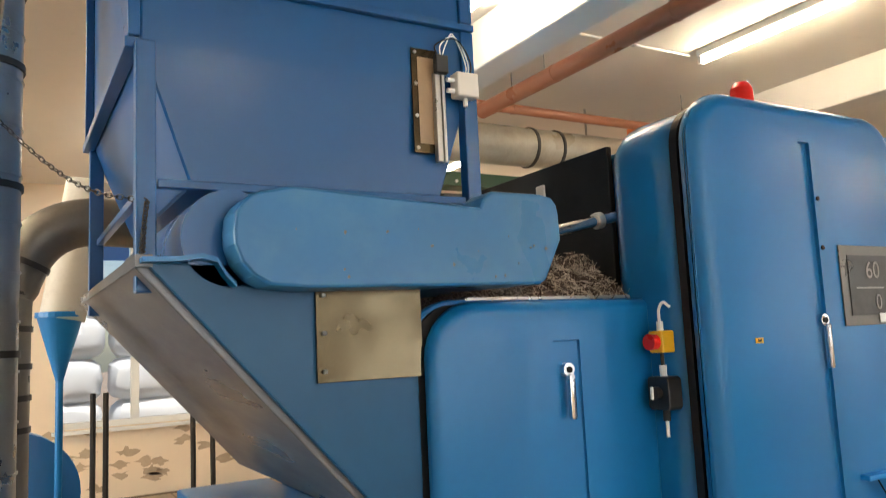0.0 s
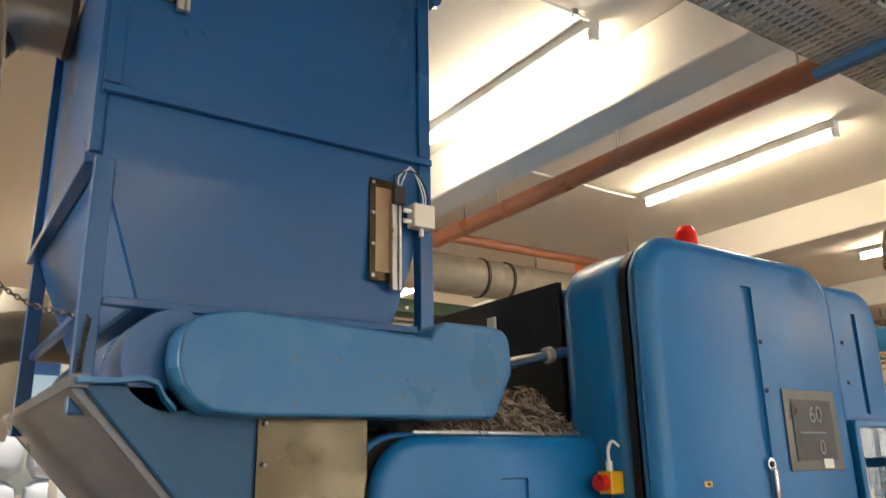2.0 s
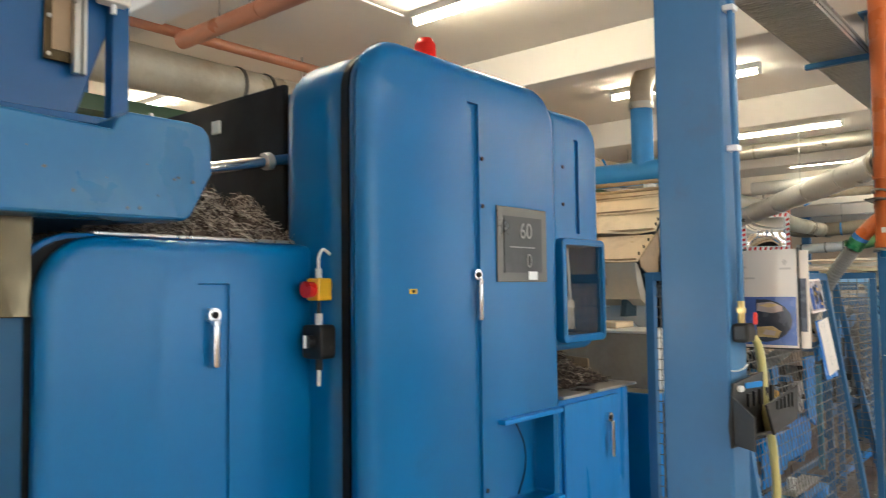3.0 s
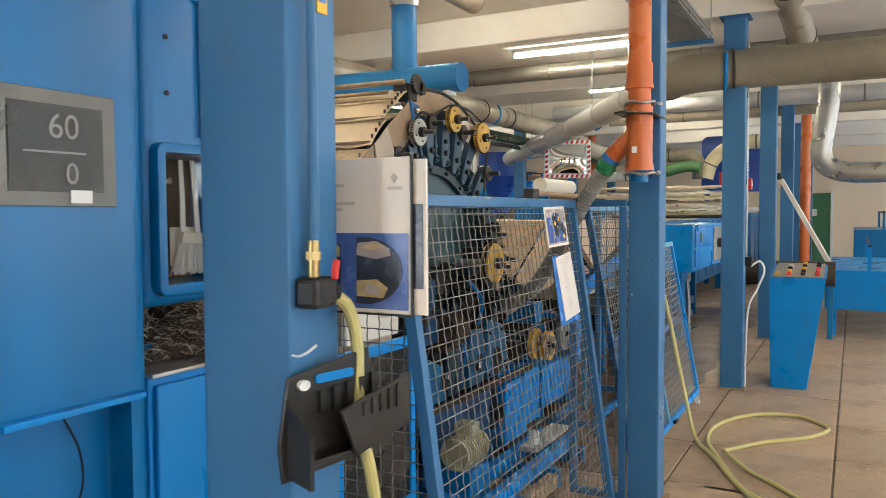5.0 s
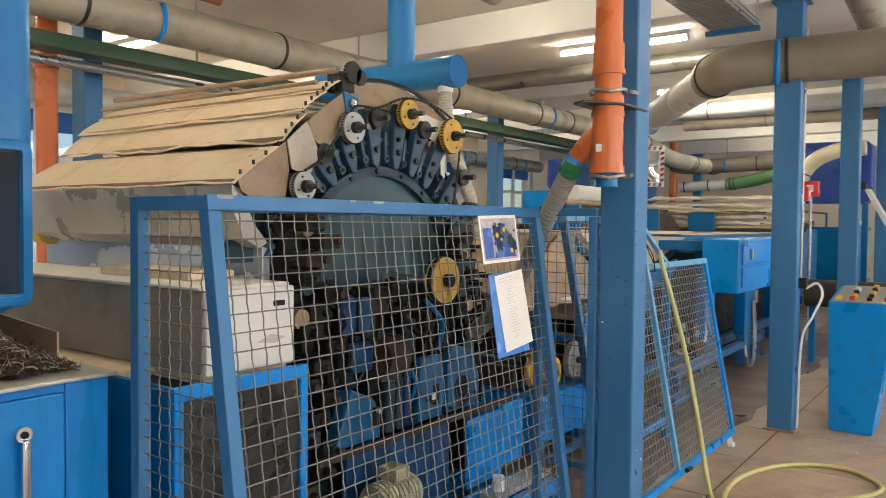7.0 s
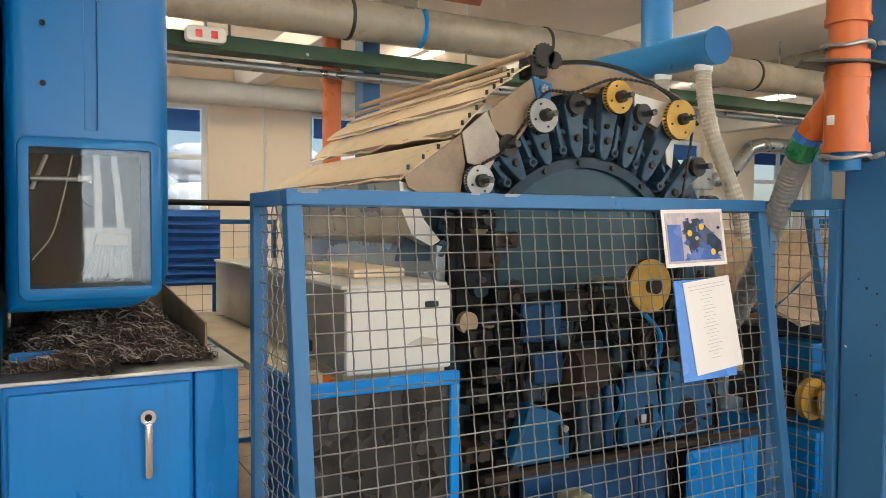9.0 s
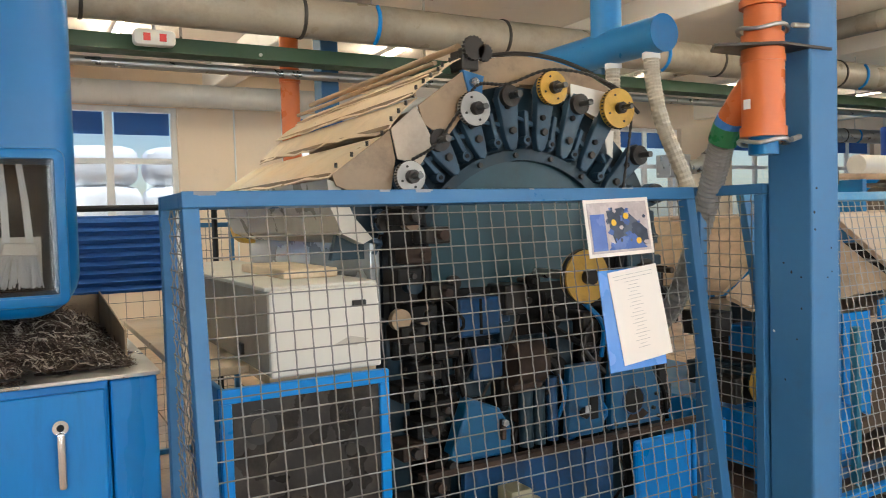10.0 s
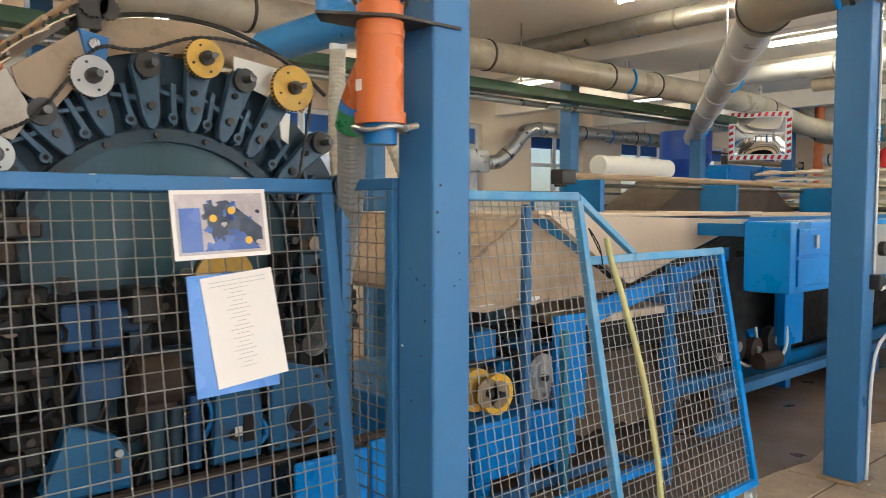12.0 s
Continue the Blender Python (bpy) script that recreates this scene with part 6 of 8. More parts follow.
part("foot", box(-0.3, 0.3, 0.0, 0.35, 0.0, 0.42, 0.01), BLUE, fan)
for x in (0.47, 0.54, 1.04, 1.16):
    e = empty("steel_rod", (x, 5.0, 0), "dark upright steel rod", "rod", "upright rods")
    part("rod", rod((0, 0, 0), (0, 0, 1.33 if x < 0.8 else 1.2), 0.016, 8), STEELD, e)
    part("foot", box(-0.05, 0.05, -0.05, 0.05, 0, 0.01), STEELD, e)
bb = empty("round_bin", (0.62, 3.0, 0), "dark round-topped bin under the chute", "bin")
part("drum", rod((0, 0, 0), (0, 0, 0.85), 0.2, 24), BLACKP, bb, smooth=True)
part("lid", rod((0, 0, 0.85), (0, 0, 0.97), 0.2, 24, r2=0.1), BLACKP, bb, smooth=True)


def chain(points, label):
    e = empty("chain", points[0], label, "chain")
    o = Vector(points[0])
    pts = smooth_path(points, 10)
    for i, (a, b) in enumerate(zip(pts, pts[1:])):
        d = b - a
        ln = bmesh.new()
        ring = []
        for k in range(9):
            t = k / 8 * 6.2832
            ring.append((math.cos(t) * d.length * 0.62, math.sin(t) * 0.007, 0))
        ln = tube(ring, 0.0022, 4, close=False)
        ln.transform(Matrix.Translation((a + b) / 2 - o) @ d.to_track_quat("X", "Z").to_matrix().to_4x4() @ Matrix.Rotation(radians(90 * (i % 2)), 4, "X"))
        part("link", ln, STEELD, e)


chain([(-0.04, 2.95, 2.38), (0.10, 2.55, 2.14), (0.2, 2.25, 2.0), (0.31, 2.01, 1.93)], "thin steel chain slung to the hopper leg")
chain([(0.31, 2.01, 1.93), (0.30, 2.0, 1.85), (0.295, 1.99, 1.79)], "short steel chain hanging at the chute")
BROWNHOSE = mat("brown_hose", (0.05, 0.033, 0.022), 0.55, vary=0.2)
ho = empty("hanging_cord", (-0.25, 0.3, CEIL), "thick brown cord hanging in a bow from the ceiling", "cord")
part("cord", tube(smooth_path([(0.0, 0, -0.01), (0.04, 0, -0.8), (0.13, 0, -1.4), (0.213, 0, -1.65), (0.23, 0, -1.69), (0.242, 0, -1.723), (0.2442, 0, -1.759), (0.242, 0, -1.792), (0.237, 0, -1.811), (0.21, -0.01, -1.87), (0.12, -0.05, -2.05), (-0.1, -0.1, -2.6), (-0.25, -0.12, -3.2), (-0.3, -0.12, -3.44)], 10), 0.005, 12), BROWNHOSE, ho, smooth=True)
part("fitting", rod((0.0, 0, -0.06), (0.0, 0, -0.001), 0.015, 14), STEELD, ho)

# ---- cable tray above the posts ----
ct = empty("cable_tray", (1.05, 0.94, 2.9), "perforated galvanised cable tray hung above the posts", "cable tray")
L = 7.0
rail = box(0, L, 0.0, 0.004, 0.0, 0.06)
part("side_rail", rail, GALV, ct)
part("side_rail", box(0, L, 0.30, 0.304, 0.0, 0.06), GALV, ct)
part("rail_lip", box(0, L, -0.014, -0.001, 0.052, 0.06), GALV, ct)
part("rail_lip", box(0, L, 0.3045, 0.318, 0.052, 0.06), GALV, ct)
rungm = None
for i in range(200):
    x = 0.02 + i * (L - 0.05) / 199
    if rungm is None:
        first = part("slat", box(0, 0.02, 0.005, 0.299, 0.0, 0.006), GALV, ct)
        rungm = first.data
        first.location.x = x
    else:
        ob = new("slat", rungm)
        ob.parent = ct
        ob.location.x = x
perf = bmesh.new()
for i in range(int(L / 0.045)):
    for y in (-0.0012, 0.2988):
        box(0.012 + i * 0.045, 0.036 + i * 0.045, y, y + 0.0008, 0.018, 0.030, bm=perf)
part("perforation", perf, DARK, ct)["kind"] = "stuff"
for i in range(5):
    part("cable", rod((0.0, 0.06 + 0.045 * i, 0.02), (L, 0.05 + 0.047 * i, 0.02), 0.012, 8), (DARK, WHITEB, DARK, BLUE, DARK)[i], ct)
for x in (1.43, 4.36, 6.9):
    part("hanger", rod((x, -0.01, 0.05), (x, -0.01, CEIL - 2.9), 0.006, 6), GALV, ct)
    part("hanger", rod((x, 0.314, 0.05), (x, 0.314, CEIL - 2.9), 0.006, 6), GALV, ct)
    part("bracket", box(x - 0.02, x + 0.02, -0.03, 0.34, -0.035, -0.001, 0.003), BLUE_POST, ct)

# ---- ducts over the aisle ----
duct("aisle_duct", [(8.62, 1.44, 2.687), (8.46, 1.33, 2.69), (8.35, 1.20, 2.695), (8.335, 1.02, 2.705), (8.38, 0.75, 2.715), (8.44, 0.3, 2.72), (8.46, -0.6, 2.72), (8.46, -4.7, 2.72)], 0.165, DUCTA, "thick grey plastic duct across the aisle", (0.02, 0.12, 0.33, 0.6), steps=6, n=24, straps=(0.11, 0.4, 0.75))
duct("slanting_duct", [(8.58, 1.41, 2.688), (15.0, 5.72, 2.56)], 0.135, DUCTG, "pale grey plastic duct slanting to the far machine", (0.02, 0.12, 0.25, 0.4, 0.55, 0.7, 0.98), DUCTG, straps=(0.3, 0.8))
duct("ceiling_duct", [(7.7, 0.42, CEIL - 0.02), (8.1, 0.40, 3.32), (8.6, 0.36, 3.16), (9.1, 0.33, 3.05), (9.6, 0.3, 2.95)], 0.12, DUCT, "grey duct coming down from the ceiling", (0.25, 0.7), steps=4)
duct("tin_duct", [(12.0, 0.2, CEIL), (12.0, 0.19, 2.9), (12.0, 0.25, 2.45), (12.0, 0.27, 2.22), (12.0, 0.2, 2.08), (12.0, 0.02, 2.0), (12.0, -0.3, 1.98), (12.0, -1.2, 1.98)], 0.125, GALV, "shiny galvanised duct bending over the aisle", (0.15, 0.45, 0.62, 0.8), GALV, steps=6, spiral=0.12)
duct("orange_line", [(17.95, 4.80, 3.35), (17.95, 1.65, 3.35), (17.95, 0.03, 3.35)], 0.08, ORANGE, "orange drain pipe running below the ceiling", (0.2, 0.5, 0.8), ORANGE, straps=(0.25, 0.7))
duct("orange_drop", [(17.95, 4.80, 3.35), (17.95, 4.93, 3.32), (17.95, 5.00, 3.20), (17.95, 5.01, 2.98), (17.95, 5.01, 0.0)], 0.082, ORANGE, "orange drain drop pipe with bend", (0.12, 0.6), ORANGE, steps=4)
duct("orange_drop", [(16.3, 0.66, CEIL), (16.3, 0.66, 1.2), (16.3, 0.66, 0.0)], 0.085, ORANGE, "orange drain pipe dropping beside a far post", (0.3, 0.6), ORANGE)
duct("machine_duct", [(17.54, 5.38, 3.33), (17.54, 5.19, 3.09), (17.54, 4.92, 2.79), (17.54, 4.62, 2.66), (17.54, 3.81, 2.67), (17.54, 3.13, 2.69), (17.54, 2.84, 2.67), (17.54, 2.69, 2.50), (17.54, 2.66, 2.20)], 0.14, DUCTA, "stained grey duct bending down to the far machine", (0.25, 0.4, 0.46, 0.72), steps=6, straps=(0.55,))
duct("machine_duct", [(17.27, 4.62, 2.25), (17.27, 4.15, 2.27), (17.27, 3.70, 2.29)], 0.10, DUCTG, "pale grey duct on the far machine", (0.1, 0.6, 0.97), steps=3)
duct("machine_duct", [(17.27, 3.70, 2.29), (17.27, 3.27, 2.35), (17.27, 2.86, 2.44), (17.27, 2.59, 2.39)], 0.115, HOSEG, "green flexible duct on the far machine", (0.04, 0.1), steps=12, spiral=0.05)
duct("machine_duct", [(17.54, 2.53, 2.20), (17.54, 2.43, 2.51), (17.54, 2.19, 2.75), (17.54, 1.85, 2.87), (17.54, 1.45, 2.89)], 0.135, CREAMD, "cream plastic duct elbow to the blue fan", (0.2, 0.9), steps=5)
bf = empty("blue_fan_casing", (18.3, 1.45, 0), "deep blue fan casing on legs behind the far machine", "fan")
part("casing", prism(rounded(0.0, 1.3, 1.95, 3.1, 0.14), "x", 0.0, 0.6, bevel=0.01), ULTRA, bf)
for _y in (0.05, 1.15):
    part("leg", box(0.1, 0.2, _y, _y + 0.1, 0.0, 1.949, 0.004), BLUE, bf)
bh = empty("blue_hopper", (15.6, 6.2, 0), "deep blue round hopper on a blue frame by the windows", "hopper")
part("drum", rod((0, 0, 2.25), (0, 0, 2.72), 0.42, 32), ULTRA, bh, smooth=True)
part("cone", rod((0, 0, 1.75), (0, 0, 2.249), 0.15, 32, r2=0.42), ULTRA, bh, smooth=True)
part("frame", box(-0.5, 1.8, -0.25, 0.3, 1.45, 1.749, 0.01), ULTRA, bh)
for _x in (-0.45, 1.65):
    part("leg", box(_x, _x + 0.1, -0.2, -0.1, 0.0, 1.449, 0.005), BLUE, bh)
fw = empty("layered_cloth", (12.6, 1.55, 1.43), "cream cloth layers draped over bars on the far machine", "cloth")
for _k in range(6):
    part("layer", web(between(((0.03 * _k, 0.0, 0.06 + 0.075 * _k), (0.03 * _k, 2.0, 0.06 + 0.075 * _k)), ((0.4, 0.0, 0.10 + 0.075 * _k), (0.4, 2.0, 0.10 + 0.075 * _k)), 3), 24, 0.02, 0.025), (CREAMD, WHITEB, FELTP)[_k % 3], fw, smooth=True)
part("bar", rod((-0.02, -0.1, 0.03), (-0.02, 2.1, 0.03), 0.02, 10), STEELD, fw)
part("carriage", box(0.02, 0.35, 0.0, 2.0, 0.0, 0.045, 0.004), STEELD, fw)
rb = empty("red_switch_box", (13.35, 1.45, 1.9), "small red switch box with white label on a stalk", "switch")
part("box", box(-0.05, 0.05, 0.0, 0.2, 0.0, 0.2, 0.01), RED, rb)
part("label", box(-0.056, -0.051, 0.06, 0.14, 0.06, 0.15), WHITE, rb)
part("stalk", rod((0, 0.1, -1.9), (0, 0.1, 0.0), 0.02, 8), GALV, rb)
ab = empty("alarm_beacon", (17.94, 2.19, 3.427), "red alarm beacon on the orange pipe", "beacon")
part("base", rod((0, 0, 0), (0, 0, 0.05), 0.06, 16), BLACKP, ab)
part("lens", rod((0, 0, 0.05), (0, 0, 0.2), 0.055, 18, r2=0.045), RED, ab, smooth=True)


for x, y0, y1, z, r, m in ((10.6, -4.6, 7.5, 3.28, 0.10, DGALV), (13.3, -4.6, 4.2, 3.12, 0.11, DUCTG), (14.4, -4.6, 3.6, 3.08, 0.09, DUCT)):
    duct("cross_duct", [(x, y0, z), (x, y1, z)], r, m, ("galvanised" if m is DGALV else "grey plastic") + " duct crossing the hall below the ceiling", (0.15, 0.35, 0.5, 0.65, 0.85), DULL, spiral=0.2 if m is DGALV else 0)

# ---- orange drain at the second post ----
od = empty("orange_drain", (5.27, 0.835, 0), "orange plastic drain pipe with coupling on the post", "drain pipe")
part("pipe", rod((0, 0, 2.02), (0, 0, CEIL - 0.002), 0.055, 28), ORANGE, od, smooth=True)
part("socket", rod((0, 0, 2.13), (0, 0, 2.24), 0.063, 28), ORANGE, od, smooth=True)
part("socket_rim", rod((0, 0, 2.115), (0, 0, 2.135), 0.068, 28), ORANGE, od, smooth=True)
cp = part("coupling", rod((0, 0, 1.74), (0, 0, 2.03), 0.064, 28), ORANGE, od, smooth=True)
part("coupling_rim", rod((0, 0, 1.715), (0, 0, 1.745), 0.070, 28), ORANGE, cp, smooth=True)
part("coupling_rim", rod((0, 0, 1.945), (0, 0, 1.965), 0.067, 28), ORANGE, cp, smooth=True)
part("sticker", box(-0.066, -0.0645, -0.005, 0.02, 1.80, 1.83), WHITE, cp)
part("plug", rod((0, 0, 1.66), (0, 0, 1.715), 0.045, 20), BLUE, od, smooth=True)
part("plate", prism([(-0.19, 0.02), (-0.02, -0.085), (0.22, -0.085), (0.22, 0.09), (-0.02, 0.09), (-0.13, 0.09)], "z", 1.985, 1.993), STEELD, od, "rusty bracket plate")
for z in (2.045, 1.70):
    part("clamp", tube([(0.073 * math.cos(k * 0.3307), 0.073 * math.sin(k * 0.3307), z + 0.006 * math.sin(k)) for k in range(20)], 0.007, 8), STEEL, od)
part("clamp_bolt", rod((0.03, -0.085, 2.045), (0.10, -0.085, 2.05), 0.008, 8), STEEL, od)
part("clamp_bolt", rod((0.02, -0.085, 1.70), (0.06, -0.083, 1.71), 0.009, 8), STEEL, od)
br = part("branch", tube([(0, 0.02, 1.90), (0.01, 0.08, 1.85), (0.02, 0.14, 1.79)], 0.045, 18), ORANGE, od, smooth=True)
part("blue_tape", tube([(0.02, 0.138, 1.792), (0.025, 0.158, 1.77)], 0.047, 18), SLEEVE, br)
GTAPE = mat("green_tape", (0.03, 0.22, 0.08), 0.35)
part("green_tape", tube([(0.025, 0.157, 1.771), (0.035, 0.19, 1.72)], 0.048, 18), GTAPE, br)
FLEX = mat("beige_flexible_hose", (0.52, 0.46, 0.36), 0.5, vary=0.12)
FLEXG = mat("grey_flexible_hose", (0.25, 0.24, 0.22), 0.4, vary=0.15)
part("flexible_hose", tube(smooth_path([(0.035, 0.19, 1.72), (0.09, 0.27, 1.63), (0.15, 0.37, 1.5), (0.21, 0.50, 1.30), (0.26, 0.65, 1.1), (0.3, 0.85, 0.95)], 16), 0.04, 14, ridges=0.10), FLEXG, od, smooth=False)
dr = empty("orange_drain", (5.18, 5.2, 0), "orange plastic drain pipe beside a blue post", "drain pipe")
part("pipe", rod((0, 0, 0), (0, 0, CEIL - 0.002), 0.075, 24), ORANGE, dr, smooth=True)
part("socket", rod((0, 0, 2.6), (0, 0, 2.7), 0.085, 24), ORANGE, dr, smooth=True)

# ---- blue suction header over the card ----
HEADB = mat("header_blue_paint", (0.028, 0.2, 0.46), 0.4, vary=0.12, scale=4, bump=0.08, dirt=(0.05, 0.14, 0.25), dirt_amount=0.2)
sh = empty("suction_header", (6.46, 2.42, 2.5), "blue painted suction header with hoses above the card", "duct")
part("header", rod((0, 0, 0), (-0.03, 1.2, 0), 0.105, 32), HEADB, sh, smooth=True)
part("end_cap", rod((0, -0.006, 0), (0, 0.0, 0), 0.107, 32), BLUE, sh)
part("riser", rod((0, 0.48, 0.02), (0, 0.48, 0.58), 0.095, 28), HEADB, sh, smooth=True)
part("riser_collar", rod((0, 0.48, 0.56), (0, 0.48, 0.62), 0.11, 28), GALV, sh, smooth=True)
part("riser_top", tube(smooth_path([(0, 0.48, 0.6), (0, 0.48, 0.74), (0.08, 0.48, 0.86), (0.3, 0.48, 0.88), (1.2, 0.48, 0.88)], 6), 0.10, 24), DUCT, sh, smooth=True)
for y, path in ((0.10, [(0.0, 0.10, -0.06), (0.0, 0.09, -0.25), (0.03, 0.05, -0.5), (0.14, -0.02, -0.85), (0.2, -0.05, -1.1)]), (0.42, [(0, 0.42, -0.06), (-0.01, 0.42, -0.3), (-0.03, 0.40, -0.6), (-0.03, 0.36, -1.0)])):
    part("hose_collar", rod((0, y, -0.13), (0, y, -0.05), 0.052, 18), WHITE, sh, smooth=True)
    part("flexible_hose", tube(smooth_path(path, 22), 0.043, 14, ridges=0.09), FLEX, sh)
part("foot_bracket", rod((-0.02, 1.1, -0.1), (-0.02, 1.1, -2.5), 0.03, 10), BLUE_POST, sh)

# ---- louvre screen, hand rail behind the card ----
lv = empty("louvre_screen", (3.65, 4.3, 0), "blue slatted louvre screen", "screen")
part("frame", box(-0.45, 0.45, 0.02, 0.05, 1.08, 1.56, 0.004), BLIND, lv)
for k in range(9):
    s = part("slat", box(-0.44, 0.44, -0.028, 0.018, -0.004, 0.004, 0.001), BLIND, lv)
    s.location = (0, 0, 1.115 + 0.052 * k)
    s.rotation_euler = (radians(35), 0, 0)
for x in (-0.43, 0.40):
    part("leg", box(x, x + 0.03, 0.02, 0.05, 0.0, 1.079, 0.003), BLUE, lv)
hr = empty("hand_rail", (3.6, 4.1, 0), "black steel hand rail", "rail")
part("rail", rod((-1.0, 0, 1.60), (0.75, 0, 1.60), 0.018, 10), DARK, hr, smooth=True)
for x in (-0.95, 0.7):
    part("post", rod((x, 0, 0), (x, 0, 1.59), 0.018, 10), DARK, hr)
panel("fence_panel", pose(2.6, 4.45, 0, 0, 0, 0), 1.9, 1.5, 0.0, 0.03, 0.10, BLUE_POST, "distant mesh fence panel behind the louvre screen")
sg = empty("sign_lamp", (4.06, 4.55, 2.715), "small white sign lamp with two red marks under the duct", "sign")
part("housing", prism(rounded(-0.13, 0.13, -0.05, 0.05, 0.03), "y", -0.04, 0.04, bevel=0.01), WHITEB, sg, smooth=True)
for x in (-0.05, 0.05):
    part("mark", box(x - 0.022, x + 0.022, -0.044, -0.041, -0.025, 0.025, 0.001), RED, sg)
part("stem", rod((0, 0, 0.05), (0, 0, 0.10), 0.012, 8), GALV, sg)

# ---- delivery end of the card, beyond the second post ----
dl = empty("card_delivery", (7.0, 1.9, 0), "blue card delivery section with pulleys and fibre web", "machine")
BELT = mat("tan_conveyor_belt", (0.6, 0.46, 0.33), 0.7, vary=0.15, scale=4, dirt=(0.3, 0.22, 0.15), dirt_amount=0.2)
FELT = mat("fibre_web", (0.36, 0.255, 0.165), 0.95, vary=0.55, scale=9, bump=0.9, dirt=(0.2, 0.14, 0.09), dirt_amount=0.35, dirt_scale=8)
SACK = mat("dark_fibre_waste", (0.11, 0.075, 0.05), 0.95, vary=0.5, scale=8, bump=0.9)
PALEB2 = mat("pale_blue_strut_paint", (0.12, 0.36, 0.6), 0.4, vary=0.15, scale=4)
TEALB = mat("dull_teal_paint", (0.03, 0.2, 0.3), 0.45, vary=0.2, scale=5)
# the web comes off the card, runs over the lip and climbs on to the belt
part("web_sheet", web(between(((-0.55, 0.12, 1.06), (-0.55, 1.75, 1.10)), ((0.10, 0.12, 1.43), (0.10, 1.75, 1.45)), 14), 34, 0.02, 0.016), FELT, dl, "lumpy brown fibre web climbing to the belt", smooth=True)
part("web_front", web(between(((-0.55, 0.10, 1.04), (0.11, 0.10, 1.44)), ((-0.50, -0.02, 0.98), (0.80, -0.02, 1.02)), 8), 26, 0.02, 0.014), FELT, dl, "brown fibre web hanging over the front edge", smooth=True)
part("apron", prism([(0.12, 1.445), (2.30, 1.395), (0.86, 1.03), (0.80, 1.05)], "y", -0.06, -0.012, bevel=0.004), BELT, dl, "tan slanting apron")
part("apron_top", box(0.115, 2.6, -0.01, 1.75, 1.425, 1.45, 0.006), BELT, dl)
# The shadow gap under the apron's slope, modelled as a black strip.
part("shadow_gap_beam", prism([(0.95, 1.03), (2.30, 1.37), (2.34, 1.33), (1.02, 0.99)], "y", -0.05, -0.02, bevel=0.003), BLACKP, dl, "black strip drawn as the shadow gap below the apron")
part("bracing_strut", prism([(1.25, 1.02), (2.45, 1.30), (2.45, 1.34), (1.25, 1.06)], "y", 0.05, 0.09, bevel=0.003), PALEB2, dl, "pale blue slanting strut")
part("lower_tray", box(0.42, 1.7, 0.02, 1.2, 0.80, 0.845, 0.006), BELT, dl, "dusty tan lower tray")
# Near-black skirt that darkens the space below the tray.
part("lower_skirt", box(0.42, 1.7, 0.0, 0.018, 0.62, 0.80, 0.005), GRIME_SHADE, dl)
part("lint_bag", web(between(((0.45, 0.06, 0.16), (1.75, 0.06, 0.18)), ((0.45, 0.30, 0.60), (1.75, 0.30, 0.58)), 8), 20, 0.03, 0.05), SACK, dl, "dark brown waste fibre heaped under the web", smooth=True)
part("vent_box", box(1.45, 1.95, 0.0, 0.30, 0.75, 1.0, 0.01), BLUE_POST, dl, "grey-blue motor box with grille")
part("vent_grille", box(1.66, 1.86, -0.006, -0.001, 0.78, 0.97, 0.002), DARK, dl)
part("slanting_beam", prism([(0.50, 0.84), (1.95, 1.12), (1.95, 1.21), (0.50, 0.95)], "y", -0.10, -0.065, bevel=0.004), BLUE_LT, dl)
part("base", box(-0.40, 0.38, -0.05, 1.7, 0.10, 0.40, 0.01), BLUE_LT, dl)
part("upright_plate", prism([(0.16, 0.41), (0.40, 0.3), (0.42, 0.62), (0.40, 0.90), (0.15, 0.90)], "y", -0.09, -0.06, bevel=0.004), BLUE_LT, dl)
for x in (-0.3, 0.3):
    part("foot", box(x - 0.05, x + 0.05, 0, 0.1, 0, 0.1), BLUE_LT, dl)
for (x, z, r, m) in ((-0.25, 0.54, 0.105, YELP), (-0.33, 0.56, 0.11, YELLOW), (0.08, 0.58, 0.125, GALV)):
    w = part("pulley", rod((x, -0.02 if m is not YELLOW else 0.05, z), (x, -0.06 if m is not YELLOW else 0.01, z), r, 32), m, dl, smooth=True)
    part("disc", rod((x, -0.0605, z), (x, -0.066, z), r * 0.68, 24), TAN if m is not GALV else GALV, w, smooth=True)
    part("hub", rod((x, -0.066, z), (x, -0.09, z), 0.02, 12), STEELD, w)
    part("axle", rod((x, -0.02, z), (x, 0.2, z), 0.015, 8), STEELD, w)
rr = random.Random(31)
for i in range(16):
    x, z, y = rr.uniform(-0.4, 0.35), rr.uniform(0.45, 1.0), rr.uniform(0.0, 0.3)
    s = rr.uniform(0.03, 0.09)
    part("bearing_block", box(x - s, x + s, y, y + 0.25, z - s, z + s, 0.01), rr.choice([TEAL, STEELD, BLACKP, BLUE]), dl)
part("rail", rod((-0.5, 0.0, 0.98), (0.5, 0.0, 1.0), 0.015, 8), STEEL, dl)
# White bar that draws a lamp's glint on the rail as a solid.
part("tube_lamp_glint", box(-0.08, 0.1, -0.02, 0.0, 0.985, 1.01, 0.003), WHITE, dl)

